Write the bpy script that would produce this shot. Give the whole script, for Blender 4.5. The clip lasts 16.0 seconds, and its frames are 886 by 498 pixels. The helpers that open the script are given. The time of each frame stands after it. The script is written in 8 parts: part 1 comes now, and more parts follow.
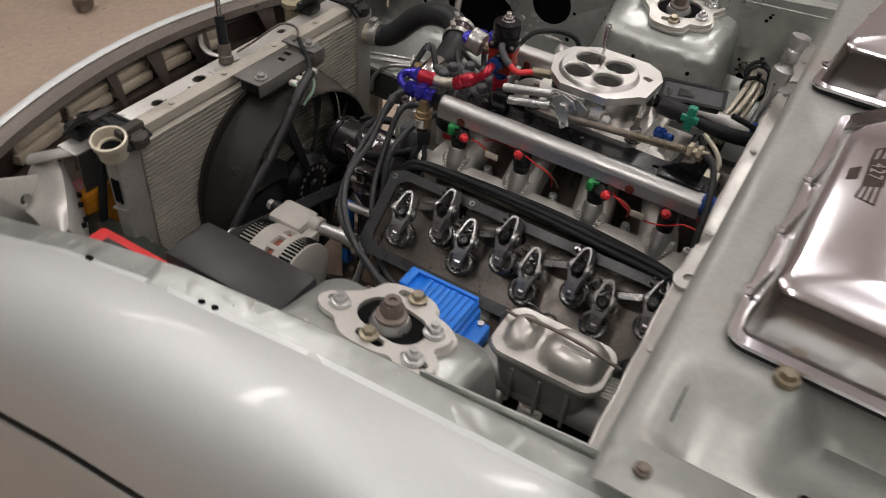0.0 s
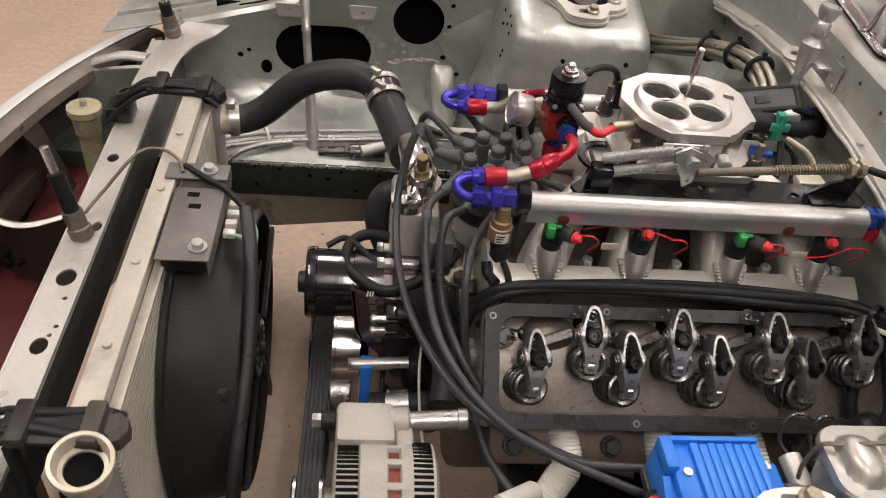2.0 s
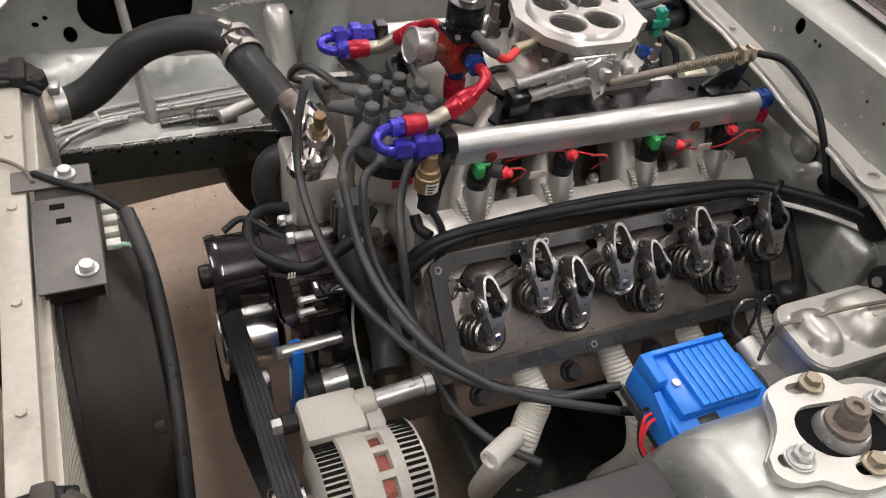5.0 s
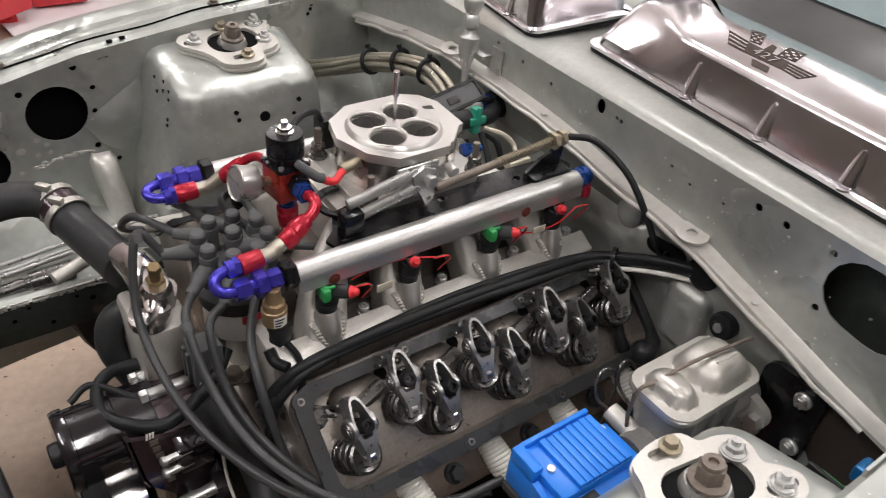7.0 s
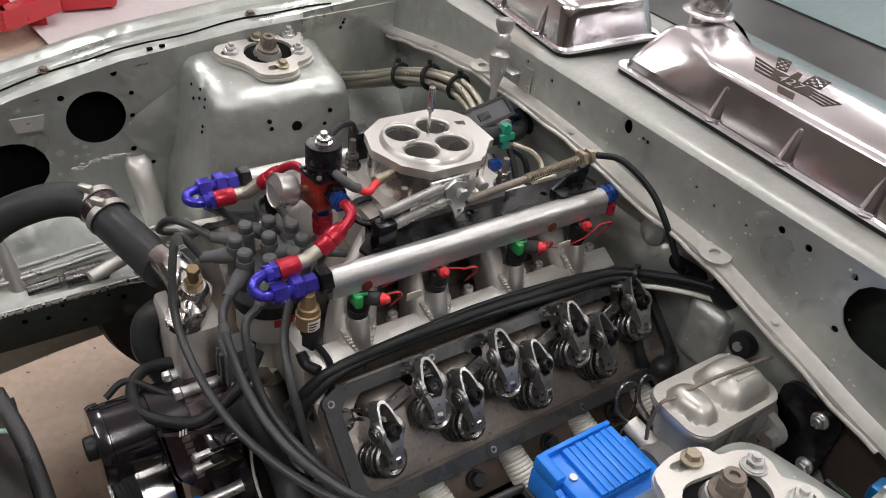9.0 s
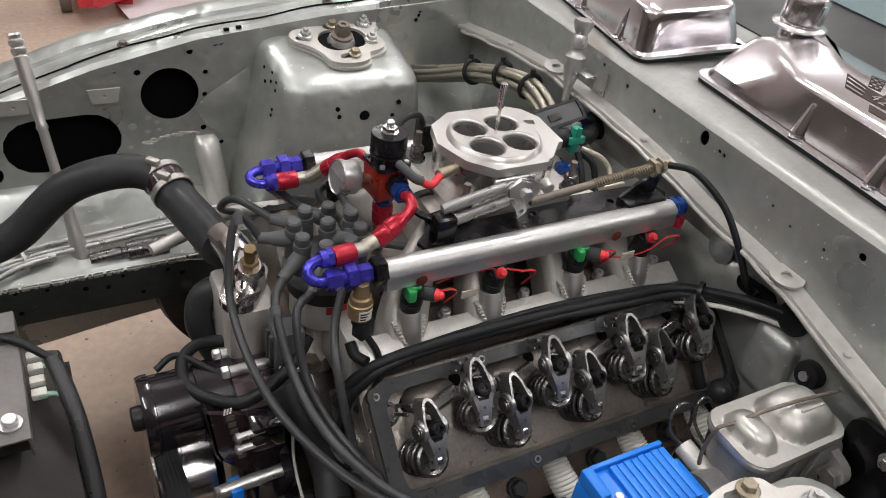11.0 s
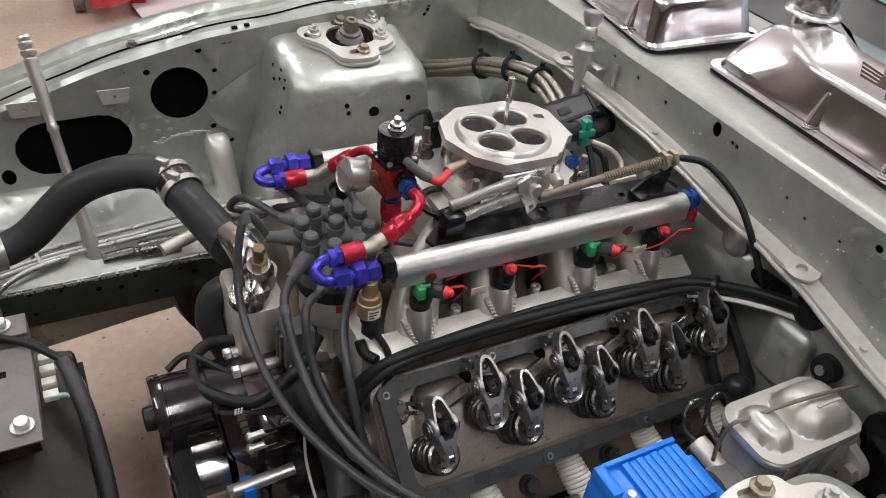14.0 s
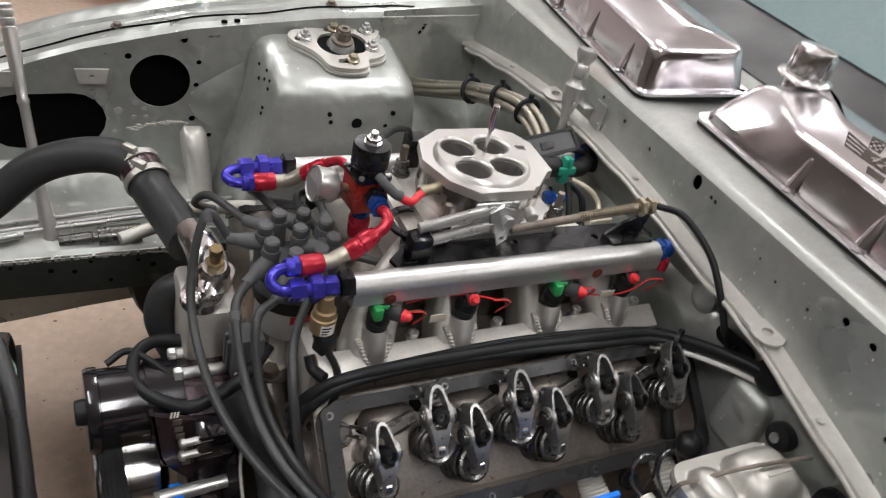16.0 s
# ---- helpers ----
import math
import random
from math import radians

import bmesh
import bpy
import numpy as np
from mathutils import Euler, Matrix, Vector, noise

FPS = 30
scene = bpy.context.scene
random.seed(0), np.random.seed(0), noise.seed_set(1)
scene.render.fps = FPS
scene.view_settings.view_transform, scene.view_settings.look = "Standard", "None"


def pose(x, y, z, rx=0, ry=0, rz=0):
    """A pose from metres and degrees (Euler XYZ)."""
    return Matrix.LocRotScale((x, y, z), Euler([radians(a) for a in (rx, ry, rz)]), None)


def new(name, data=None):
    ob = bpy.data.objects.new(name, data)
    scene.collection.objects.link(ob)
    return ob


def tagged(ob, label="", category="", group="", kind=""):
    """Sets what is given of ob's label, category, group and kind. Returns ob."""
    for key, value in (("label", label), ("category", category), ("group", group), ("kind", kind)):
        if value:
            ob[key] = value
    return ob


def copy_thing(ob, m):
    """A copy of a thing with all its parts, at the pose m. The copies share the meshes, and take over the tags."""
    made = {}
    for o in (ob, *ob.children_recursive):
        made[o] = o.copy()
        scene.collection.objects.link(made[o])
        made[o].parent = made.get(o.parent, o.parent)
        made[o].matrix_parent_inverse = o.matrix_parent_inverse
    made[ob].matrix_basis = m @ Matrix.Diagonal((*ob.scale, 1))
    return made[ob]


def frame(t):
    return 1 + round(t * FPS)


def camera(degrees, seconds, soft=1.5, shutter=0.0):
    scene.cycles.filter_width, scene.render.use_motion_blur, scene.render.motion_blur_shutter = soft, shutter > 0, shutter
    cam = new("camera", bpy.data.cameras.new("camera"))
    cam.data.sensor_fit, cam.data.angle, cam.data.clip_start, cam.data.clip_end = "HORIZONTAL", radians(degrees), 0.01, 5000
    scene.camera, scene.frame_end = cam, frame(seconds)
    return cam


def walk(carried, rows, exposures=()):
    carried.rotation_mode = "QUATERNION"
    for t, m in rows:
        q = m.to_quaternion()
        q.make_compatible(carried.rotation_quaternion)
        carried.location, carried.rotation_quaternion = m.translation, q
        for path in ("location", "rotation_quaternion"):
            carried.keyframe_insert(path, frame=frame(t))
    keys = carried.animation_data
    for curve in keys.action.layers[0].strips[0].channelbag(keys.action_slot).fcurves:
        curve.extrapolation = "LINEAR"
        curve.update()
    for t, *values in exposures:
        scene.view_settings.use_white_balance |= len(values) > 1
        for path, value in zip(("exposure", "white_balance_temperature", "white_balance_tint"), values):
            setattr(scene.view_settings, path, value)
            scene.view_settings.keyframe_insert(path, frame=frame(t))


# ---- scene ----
cam = camera(58.90, 16.0, soft=1.0, shutter=0.35)
# seconds, place of the lens, turn in degrees
ROWS = [
    (0, 0.2694, -0.9575, 1.4988, 48.01, -4.43, 31.22),
    (0.5, 0.0434, -0.9035, 1.4573, 48.15, -3.90, 22.28),
    (1, -0.1544, -0.8084, 1.4204, 48.47, -4.82, 14.65),
    (1.5, -0.3032, -0.7927, 1.4147, 48.33, -5.72, 2.73),
    (2, -0.3932, -0.7441, 1.4076, 48.39, -6.27, -3.29),
    (2.5, -0.4193, -0.6585, 1.3815, 46.54, -5.50, -8.45),
    (3, -0.4572, -0.6268, 1.3753, 42.76, -6.59, -17.05),
    (3.2, -0.4882, -0.6288, 1.3719, 41.99, -7.26, -18.44),
    (5.3, -0.5113, -0.6456, 1.3805, 46.36, -7.06, -23.36),
    (5.5, -0.5099, -0.6405, 1.3958, 48.01, -6.50, -24.76),
    (6, -0.4857, -0.6313, 1.4002, 49.82, -5.07, -28.94),
    (6.5, -0.4828, -0.6328, 1.4014, 50.84, -4.96, -31.61),
    (7, -0.4725, -0.6466, 1.4083, 52.55, -5.20, -35.07),
    (7.5, -0.4813, -0.6595, 1.4078, 53.03, -6.33, -36.57),
    (8, -0.5073, -0.6488, 1.4102, 52.93, -7.12, -34.14),
    (8.5, -0.4931, -0.6421, 1.4055, 52.95, -6.45, -33.38),
    (9, -0.5041, -0.6506, 1.4203, 53.29, -6.28, -33.40),
    (9.5, -0.5074, -0.6665, 1.4163, 53.48, -7.21, -33.08),
    (10, -0.5300, -0.6695, 1.4096, 52.97, -7.99, -30.14),
    (10.2, -0.5185, -0.6595, 1.4076, 52.65, -7.67, -28.60),
    (12.3, -0.4916, -0.6338, 1.4028, 52.72, -7.43, -26.39),
    (12.5, -0.4950, -0.6353, 1.4014, 52.26, -7.53, -26.02),
    (13, -0.4933, -0.6411, 1.4016, 51.64, -6.88, -26.05),
    (13.5, -0.4882, -0.6399, 1.4037, 51.75, -6.24, -26.51),
    (14, -0.4871, -0.6374, 1.4060, 52.13, -6.10, -26.78),
    (14.5, -0.4882, -0.6371, 1.4061, 52.43, -6.00, -26.95),
    (15, -0.4815, -0.6357, 1.4067, 52.17, -6.23, -27.06),
    (15.5, -0.4759, -0.6269, 1.3978, 51.33, -7.91, -25.51),
    (16, -0.4660, -0.6249, 1.3959, 53.27, -12.35, -24.14),
]
walk(cam, [(t, pose(x, y, z, rx, ry, rz)) for t, x, y, z, rx, ry, rz in ROWS],
     [(0, -0.89, 6550, 10), (0.5, -0.83, 6650, 12), (1.0, -0.44, 7350, 15), (1.5, -0.32, 7150, 14), (3.0, -0.18, 6650, 10), (5.5, -0.18, 6500, 10), (9.0, -0.33, 6350, 9), (14.5, -0.28, 6250, 8), (16.0, -0.25, 6250, 8)])

# ---- light: a closed garage, hanging fluorescent fittings shining down, plus added upward fill ----
world = bpy.data.worlds.new("garage_air")
scene.world = world
world.use_nodes = True
world.node_tree.nodes["Background"].inputs[0].default_value = (0.9, 0.95, 1.0, 1)
world.node_tree.nodes["Background"].inputs[1].default_value = 0.004
# the last four are unseen fill, for the floor and rocker cover reflections
LAMPS = [(-1.35, -0.1), (-0.35, -1.5), (0.7, 0.5), (-0.5, 1.9), (1.6, -1.4), (-2.8, 1.1), (2.7, 2.4), (2.9, 0.5), (1.2, 3.4)]
for lx, ly in LAMPS:
    for up, watts, z in ((0, 16.0, 2.62), (180, 10.0, 2.75)):
        lamp = bpy.data.lights.new("tube_and_fill_light", "AREA")
        lamp.shape, lamp.size, lamp.size_y, lamp.energy, lamp.color = "RECTANGLE", 0.11, 1.25, watts, (1.0, 0.97, 0.965)
        new("tube_and_fill_light", lamp).matrix_basis = pose(lx, ly, z, up)

# ---- building tools ----
X, Y, Z = Vector((1, 0, 0)), Vector((0, 1, 0)), Vector((0, 0, 1))


def frame_of(d):
    """Two directions square to d."""
    d = Vector(d).normalized()
    a = Z if abs(d.z) < 0.9 else X
    u = a.cross(d).normalized()
    return u, d.cross(u)


def smooth_path(pts, n=8):
    """Catmull-Rom through the points."""
    p = [Vector(q) for q in pts]
    p = [2 * p[0] - p[1]] + p + [2 * p[-1] - p[-2]]
    out = []
    for i in range(1, len(p) - 2):
        a, b, c, d = p[i - 1 : i + 3]
        for k in range(n):
            t = k / n
            out.append(0.5 * (2 * b + (c - a) * t + (2 * a - 5 * b + 4 * c - d) * t * t + (3 * b - a - 3 * c + d) * t ** 3))
    out.append(p[-2])
    return out


class Mesh:
    """A bmesh with a few solid shapes."""

    def __init__(self):
        self.bm = bmesh.new()

    def take(self, geom, m):
        bmesh.ops.transform(self.bm, matrix=m, verts=geom)
        return self

    def box(self, lo, hi, bevel=0.0, m=None, seg=2):
        lo, hi = Vector(lo), Vector(hi)
        c, s = (lo + hi) / 2, hi - lo
        r = bmesh.ops.create_cube(self.bm, size=1.0, matrix=Matrix.Translation(c) @ Matrix.Diagonal((*s, 1)))
        vs = r["verts"]
        if bevel:
            es = {e for v in vs for e in v.link_edges}
            r2 = bmesh.ops.bevel(self.bm, geom=list(es), offset=bevel, segments=seg, profile=0.5, affect="EDGES")
            vs = list({v for f in r2["faces"] for v in f.verts} | {v for v in vs if v.is_valid})
            vs = self.island(vs)
        if m:
            bmesh.ops.transform(self.bm, matrix=m, verts=vs)
        return self

    def island(self, vs):
        seen, todo = set(vs), list(vs)
        while todo:
            v = todo.pop()
            for e in v.link_edges:
                o = e.other_vert(v)
                if o not in seen:
                    seen.add(o)
                    todo.append(o)
        return list(seen)

    def rings(self, rings, closed=True, cap=True):
        """A skin over rings of points; each ring is closed when closed is true."""
        rows = [[self.bm.verts.new(p) for p in ring] for ring in rings]
        n = len(rows[0])
        for a, b in zip(rows, rows[1:]):
            for i in range(n if closed else n - 1):
                j = (i + 1) % n
                self.bm.faces.new((a[i], a[j], b[j], b[i]))
        if cap and closed:
            self.bm.faces.new(rows[0][::-1])
            self.bm.faces.new(rows[-1])
        return self

    def lathe(self, p, d, prof, n=24, cap=True):
        """prof: (distance along d from p, radius)."""
        u, v = frame_of(d)
        d = Vector(d).normalized()
        p = Vector(p)
        ring = lambda h, r: [p + d * h + (u * math.cos(2 * math.pi * k / n) + v * math.sin(2 * math.pi * k / n)) * max(r, 1e-5) for k in range(n)]
        return self.rings([ring(h, r) for h, r in prof], True, cap)

    def rod(self, a, b, r, r2=None, n=16, bevel=0.0):
        a, b = Vector(a), Vector(b)
        L, r2 = (b - a).length, r if r2 is None else r2
        if bevel:
            return self.lathe(a, b - a, [(0, r - bevel), (bevel, r), (L - bevel, r2), (L, r2 - bevel)], n)
        return self.lathe(a, b - a, [(0, r), (L, r2)], n)

    def pipe(self, a, b, r, inner, n=24):
        """A tube with a bore."""
        a, b = Vector(a), Vector(b)
        L = (b - a).length
        return self.lathe(a, b - a, [(0, inner), (0, r), (L, r), (L, inner), (0, inner)], n, False)

    def sweep(self, pts, r, n=10, steps=8, smooth=True, flat=1.0):
        """A hose along points; r a number or one for each end."""
        path = smooth_path(pts, steps) if smooth else [Vector(p) for p in pts]
        r0, r1 = r if isinstance(r, tuple) else (r, r)
        t = (path[1] - path[0]).normalized()
        u, v = frame_of(t)
        rows = []
        for i, p in enumerate(path):
            t2 = (path[min(i + 1, len(path) - 1)] - path[max(i - 1, 0)]).normalized()
            q = t.rotation_difference(t2)
            u, t = q @ u, t2
            v = t.cross(u)
            rr = r0 + (r1 - r0) * i / (len(path) - 1)
            rows.append([p + u * math.cos(2 * math.pi * k / n) * rr + v * math.sin(2 * math.pi * k / n) * rr * flat for k in range(n)])
        return self.rings(rows)

    def hexnut(self, p, d, r, h):
        u, v = frame_of(d)
        d, p = Vector(d).normalized(), Vector(p)
        ring = lambda z, s: [p + d * z + (u * math.cos(math.pi * k / 3) + v * math.sin(math.pi * k / 3)) * s for k in range(6)]
        return self.rings([ring(0, r), ring(h * 0.88, r), ring(h, r * 0.9)])

    def ball(self, p, r, scale=(1, 1, 1), seg=16):
        bmesh.ops.create_uvsphere(self.bm, u_segments=seg, v_segments=seg // 2, radius=r, matrix=Matrix.Translation(p) @ Matrix.Diagonal((*scale, 1)))
        return self

    def plate(self, outline, holes, thick, m, bevel=0.0):
        """A flat sheet in local x, y with holes, thick along local z, put in place by m."""
        bm = bmesh.new()
        edges = []
        for loop in (outline, *holes):
            vs = [bm.verts.new((x, y, 0)) for x, y in loop]
            edges += [bm.edges.new((vs[i], vs[(i + 1) % len(vs)])) for i in range(len(vs))]
        bmesh.ops.triangle_fill(bm, use_beauty=True, use_dissolve=False, edges=edges)
        faces = list(bm.faces)
        r = bmesh.ops.extrude_face_region(bm, geom=faces)
        bmesh.ops.translate(bm, vec=(0, 0, thick), verts=[g for g in r["geom"] if isinstance(g, bmesh.types.BMVert)])
        bmesh.ops.recalc_face_normals(bm, faces=bm.faces)
        bmesh.ops.transform(bm, matrix=m, verts=bm.verts)
        return self.join(bm)

    def join(self, other):
        me = bpy.data.meshes.new("tmp")
        other.to_mesh(me)
        other.free()
        self.bm.from_mesh(me)
        bpy.data.meshes.remove(me)
        return self

    def grid(self, f, us, vs):
        """A sheet of points f(u, v)."""
        rows = [[self.bm.verts.new(f(u, v)) for v in vs] for u in us]
        for a, b in zip(rows, rows[1:]):
            for i in range(len(vs) - 1):
                self.bm.faces.new((a[i], a[i + 1], b[i + 1], b[i]))
        return self

    def thicken(self, t):
        bmesh.ops.recalc_face_normals(self.bm, faces=self.bm.faces)
        bmesh.ops.solidify(self.bm, geom=list(self.bm.faces), thickness=t)
        return self

    def move(self, m):
        bmesh.ops.transform(self.bm, matrix=m, verts=self.bm.verts)
        return self


def circle(x, y, r, n=20, ry=None, turn=0.0):
    ry = r if ry is None else ry
    c, s = math.cos(turn), math.sin(turn)
    out = []
    for k in range(n):
        a, b = r * math.cos(2 * math.pi * k / n), ry * math.sin(2 * math.pi * k / n)
        out.append((x + a * c - b * s, y + a * s + b * c))
    return out


def slot(x, y, half, r, turn=0.0, n=8):
    """A stadium: half its length, and its end radius."""
    pts = [(half - r + r * math.cos(a), r * math.sin(a)) for a in [math.pi * (k / n - 0.5) for k in range(n + 1)]]
    pts += [(-p, -q) for p, q in pts]
    c, s = math.cos(turn), math.sin(turn)
    return [(x + p * c - q * s, y + p * s + q * c) for p, q in pts]


def rounded(x0, y0, x1, y1, r, n=5):
    out = []
    for cx, cy, a0 in ((x1 - r, y1 - r, 0), (x0 + r, y1 - r, 90), (x0 + r, y0 + r, 180), (x1 - r, y0 + r, 270)):
        out += [(cx + r * math.cos(radians(a0 + 90 * k / n)), cy + r * math.sin(radians(a0 + 90 * k / n))) for k in range(n + 1)]
    return out


def finish(ob, angle=38):
    me = ob.data
    me.polygons.foreach_set("use_smooth", [True] * len(me.polygons))
    me.set_sharp_from_angle(angle=radians(angle))
    return ob


def solid(name, mesh, material, parent=None, label="", angle=38):
    """One mesh object from a Mesh, under a thing or part."""
    bmesh.ops.recalc_face_normals(mesh.bm, faces=mesh.bm.faces)
    me = bpy.data.meshes.new(name)
    mesh.bm.to_mesh(me)
    mesh.bm.free()
    me.materials.append(material)
    ob = finish(new(name, me), angle)
    if parent:
        ob.parent = parent
        up = parent
        m = Matrix.Identity(4)
        while up:
            m = up.matrix_parent_inverse @ up.matrix_basis @ m
            up = up.parent
        ob.matrix_parent_inverse = m.inverted()
    if label:
        tagged(ob, label=label)
    return ob


part = solid


def thing(name, at, label, category, group="", kind=""):
    ob = new(name)
    ob.empty_display_size = 0.02
    ob.matrix_basis = Matrix.Translation(at)
    return tagged(ob, label, category, group, kind)


def whole(name, mesh, material, label, category, group="", kind="", angle=38):
    return tagged(solid(name, mesh, material, angle=angle), label, category, group, kind)

# ---- materials ----
def material(name, color, rough=0.5, metal=0.0, vary=0.12, scale=9.0, fine=120.0, bump=0.15, dirt=None, dirt_amount=0.0, dirt_scale=5.0, coat=0.0, rough_vary=0.12, depth=0.001, streak=None, dent=0.0, spec=0.5, speck=None, speck_scale=190.0, speck_cut=0.70):
    """A surface with broad and fine variation, optional stains of the colour dirt, and fine relief."""
    m = bpy.data.materials.new(name)
    m.use_nodes = True
    nt = m.node_tree
    b = nt.nodes["Principled BSDF"]
    n = lambda kind: nt.nodes.new(kind)
    link = nt.links.new
    co = n("ShaderNodeTexCoord")
    base = co.outputs["Object"]
    if streak:
        mp = n("ShaderNodeMapping")
        mp.inputs["Scale"].default_value = streak
        link(base, mp.inputs["Vector"])
        base = mp.outputs["Vector"]
    def tex(s, detail=4.0):
        t = n("ShaderNodeTexNoise")
        t.inputs["Scale"].default_value, t.inputs["Detail"].default_value = s, detail
        link(base, t.inputs["Vector"])
        return t.outputs["Fac"]
    big, small = tex(scale), tex(fine, 6.0)
    add = n("ShaderNodeMath"); add.operation = "ADD"
    link(big, add.inputs[0]); link(small, add.inputs[1])
    ramp = n("ShaderNodeMapRange")
    ramp.inputs["From Min"].default_value, ramp.inputs["From Max"].default_value = 0.6, 1.4
    ramp.inputs["To Min"].default_value, ramp.inputs["To Max"].default_value = 1 - vary, 1 + vary
    link(add.outputs[0], ramp.inputs["Value"])
    mul = n("ShaderNodeVectorMath"); mul.operation = "SCALE"
    mul.inputs[0].default_value = color
    link(ramp.outputs[0], mul.inputs["Scale"])
    out = mul.outputs["Vector"]
    rv = n("ShaderNodeMapRange")
    rv.inputs["From Min"].default_value, rv.inputs["From Max"].default_value = 0.3, 0.7
    rv.inputs["To Min"].default_value, rv.inputs["To Max"].default_value = max(rough - rough_vary, 0.02), min(rough + rough_vary, 1)
    link(tex(scale * 2.3), rv.inputs["Value"])
    link(rv.outputs[0], b.inputs["Roughness"])
    if dirt:
        mask = n("ShaderNodeMapRange")
        mask.inputs["From Min"].default_value, mask.inputs["From Max"].default_value = 0.62 - dirt_amount * 0.4, 0.78 - dirt_amount * 0.3
        link(tex(dirt_scale, 8.0), mask.inputs["Value"])
        mix = n("ShaderNodeMix"); mix.data_type = "RGBA"
        link(mask.outputs[0], mix.inputs["Factor"])
        link(out, mix.inputs["A"])
        mix.inputs["B"].default_value = (*dirt, 1)
        out = mix.outputs["Result"]
        mm = n("ShaderNodeMapRange")
        mm.inputs["To Min"].default_value, mm.inputs["To Max"].default_value = metal, metal * 0.3
        link(mask.outputs[0], mm.inputs["Value"])
        link(mm.outputs[0], b.inputs["Metallic"])
    else:
        b.inputs["Metallic"].default_value = metal
    if speck:
        dots = n("ShaderNodeMapRange")
        dots.inputs["From Min"].default_value, dots.inputs["From Max"].default_value = speck_cut, speck_cut + 0.03
        link(tex(speck_scale, 1.0), dots.inputs["Value"])
        mix2 = n("ShaderNodeMix"); mix2.data_type = "RGBA"
        link(dots.outputs[0], mix2.inputs["Factor"])
        link(out, mix2.inputs["A"])
        mix2.inputs["B"].default_value = (*speck, 1)
        out = mix2.outputs["Result"]
    link(out, b.inputs["Base Color"])
    b.inputs["Specular IOR Level"].default_value = spec
    b.inputs["Coat Weight"].default_value = coat
    b.inputs["Coat Roughness"].default_value = 0.07
    if bump:
        bp = n("ShaderNodeBump")
        bp.inputs["Strength"].default_value, bp.inputs["Distance"].default_value = bump, depth
        link(add.outputs[0], bp.inputs["Height"])
        if dent:
            b2 = n("ShaderNodeBump")
            b2.inputs["Strength"].default_value, b2.inputs["Distance"].default_value = 1.0, dent
            link(tex(11.0, 2.0), b2.inputs["Height"])
            b3 = n("ShaderNodeBump")
            b3.inputs["Strength"].default_value, b3.inputs["Distance"].default_value = 1.0, dent * 0.2
            ding = n("ShaderNodeMapRange")
            ding.inputs["From Min"].default_value, ding.inputs["From Max"].default_value = 0.56, 0.80
            link(tex(27.0, 1.0), ding.inputs["Value"])
            link(ding.outputs[0], b3.inputs["Height"])
            link(b2.outputs[0], b3.inputs["Normal"])
            link(b3.outputs[0], bp.inputs["Normal"])
        link(bp.outputs[0], b.inputs["Normal"])
    return m


M_PAINT = material("silver_paint", (0.46, 0.48, 0.455), 0.37, 0.66, 0.13, 4, 60, 0.08, dirt=(0.33, 0.315, 0.28), dirt_amount=0.08, dirt_scale=9, depth=0.001, dent=0.008, speck=(0.72, 0.71, 0.68), speck_scale=130, speck_cut=0.745)
M_FENDER = material("fender_paint", (0.655, 0.675, 0.665), 0.46, 0.22, 0.05, 2, 300, 0.02, coat=0.35, rough_vary=0.05)
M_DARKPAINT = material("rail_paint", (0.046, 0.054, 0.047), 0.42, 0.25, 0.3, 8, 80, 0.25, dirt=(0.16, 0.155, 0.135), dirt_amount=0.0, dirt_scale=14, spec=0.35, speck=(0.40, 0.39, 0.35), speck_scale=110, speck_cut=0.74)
M_CAST = material("cast_aluminium", (0.64, 0.62, 0.58), 0.50, 0.65, 0.14, 14, 420, 0.35, dirt=(0.30, 0.26, 0.21), dirt_amount=0.03, dirt_scale=9, depth=0.0008)
M_BILLET = material("machined_aluminium", (0.66, 0.645, 0.62), 0.36, 0.85, 0.06, 10, 500, 0.06, rough_vary=0.08, depth=0.0003)
M_BOWL = material("satin_billet", (0.72, 0.71, 0.69), 0.42, 0.35, 0.06, 10, 500, 0.06, depth=0.0003)
M_TANK = material("weathered_tank_aluminium", (0.40, 0.385, 0.355), 0.46, 0.55, 0.15, 8, 150, 0.15, dirt=(0.18, 0.165, 0.145), dirt_amount=0.08, dirt_scale=12)
M_PUMP = material("purple_black_housing", (0.050, 0.031, 0.036), 0.24, 0.45, 0.2, 10, 100, 0.05, coat=0.4)
M_BROWNSHADE = material("dark_brown_metal", (0.050, 0.036, 0.030), 0.55, 0.2, 0.25, 9, 120, 0.2, dirt=(0.12, 0.10, 0.085), dirt_amount=0.0, dirt_scale=9)
M_RAILAL = material("brushed_rail_aluminium", (0.58, 0.575, 0.56), 0.42, 0.85, 0.26, 6, 160, 0.10, streak=(1, 8, 8), depth=0.0004)
M_PLATE = material("caster_plate_aluminium", (0.62, 0.60, 0.56), 0.46, 0.6, 0.07, 12, 300, 0.10, depth=0.0004)
M_CHROME = material("polished_chrome", (0.80, 0.78, 0.775), 0.19, 1.0, 0.05, 8, 60, 0.05, rough_vary=0.06, depth=0.0006)
M_COVER = material("polished_cover_aluminium", (0.88, 0.86, 0.885), 0.17, 0.98, 0.05, 5, 90, 0.08, rough_vary=0.06, dirt=(0.55, 0.52, 0.54), dirt_amount=-0.04, dirt_scale=11, depth=0.0008)
M_ARM = material("satin_rocker_steel", (0.36, 0.355, 0.35), 0.36, 0.85, 0.12, 40, 300, 0.10, depth=0.0003)
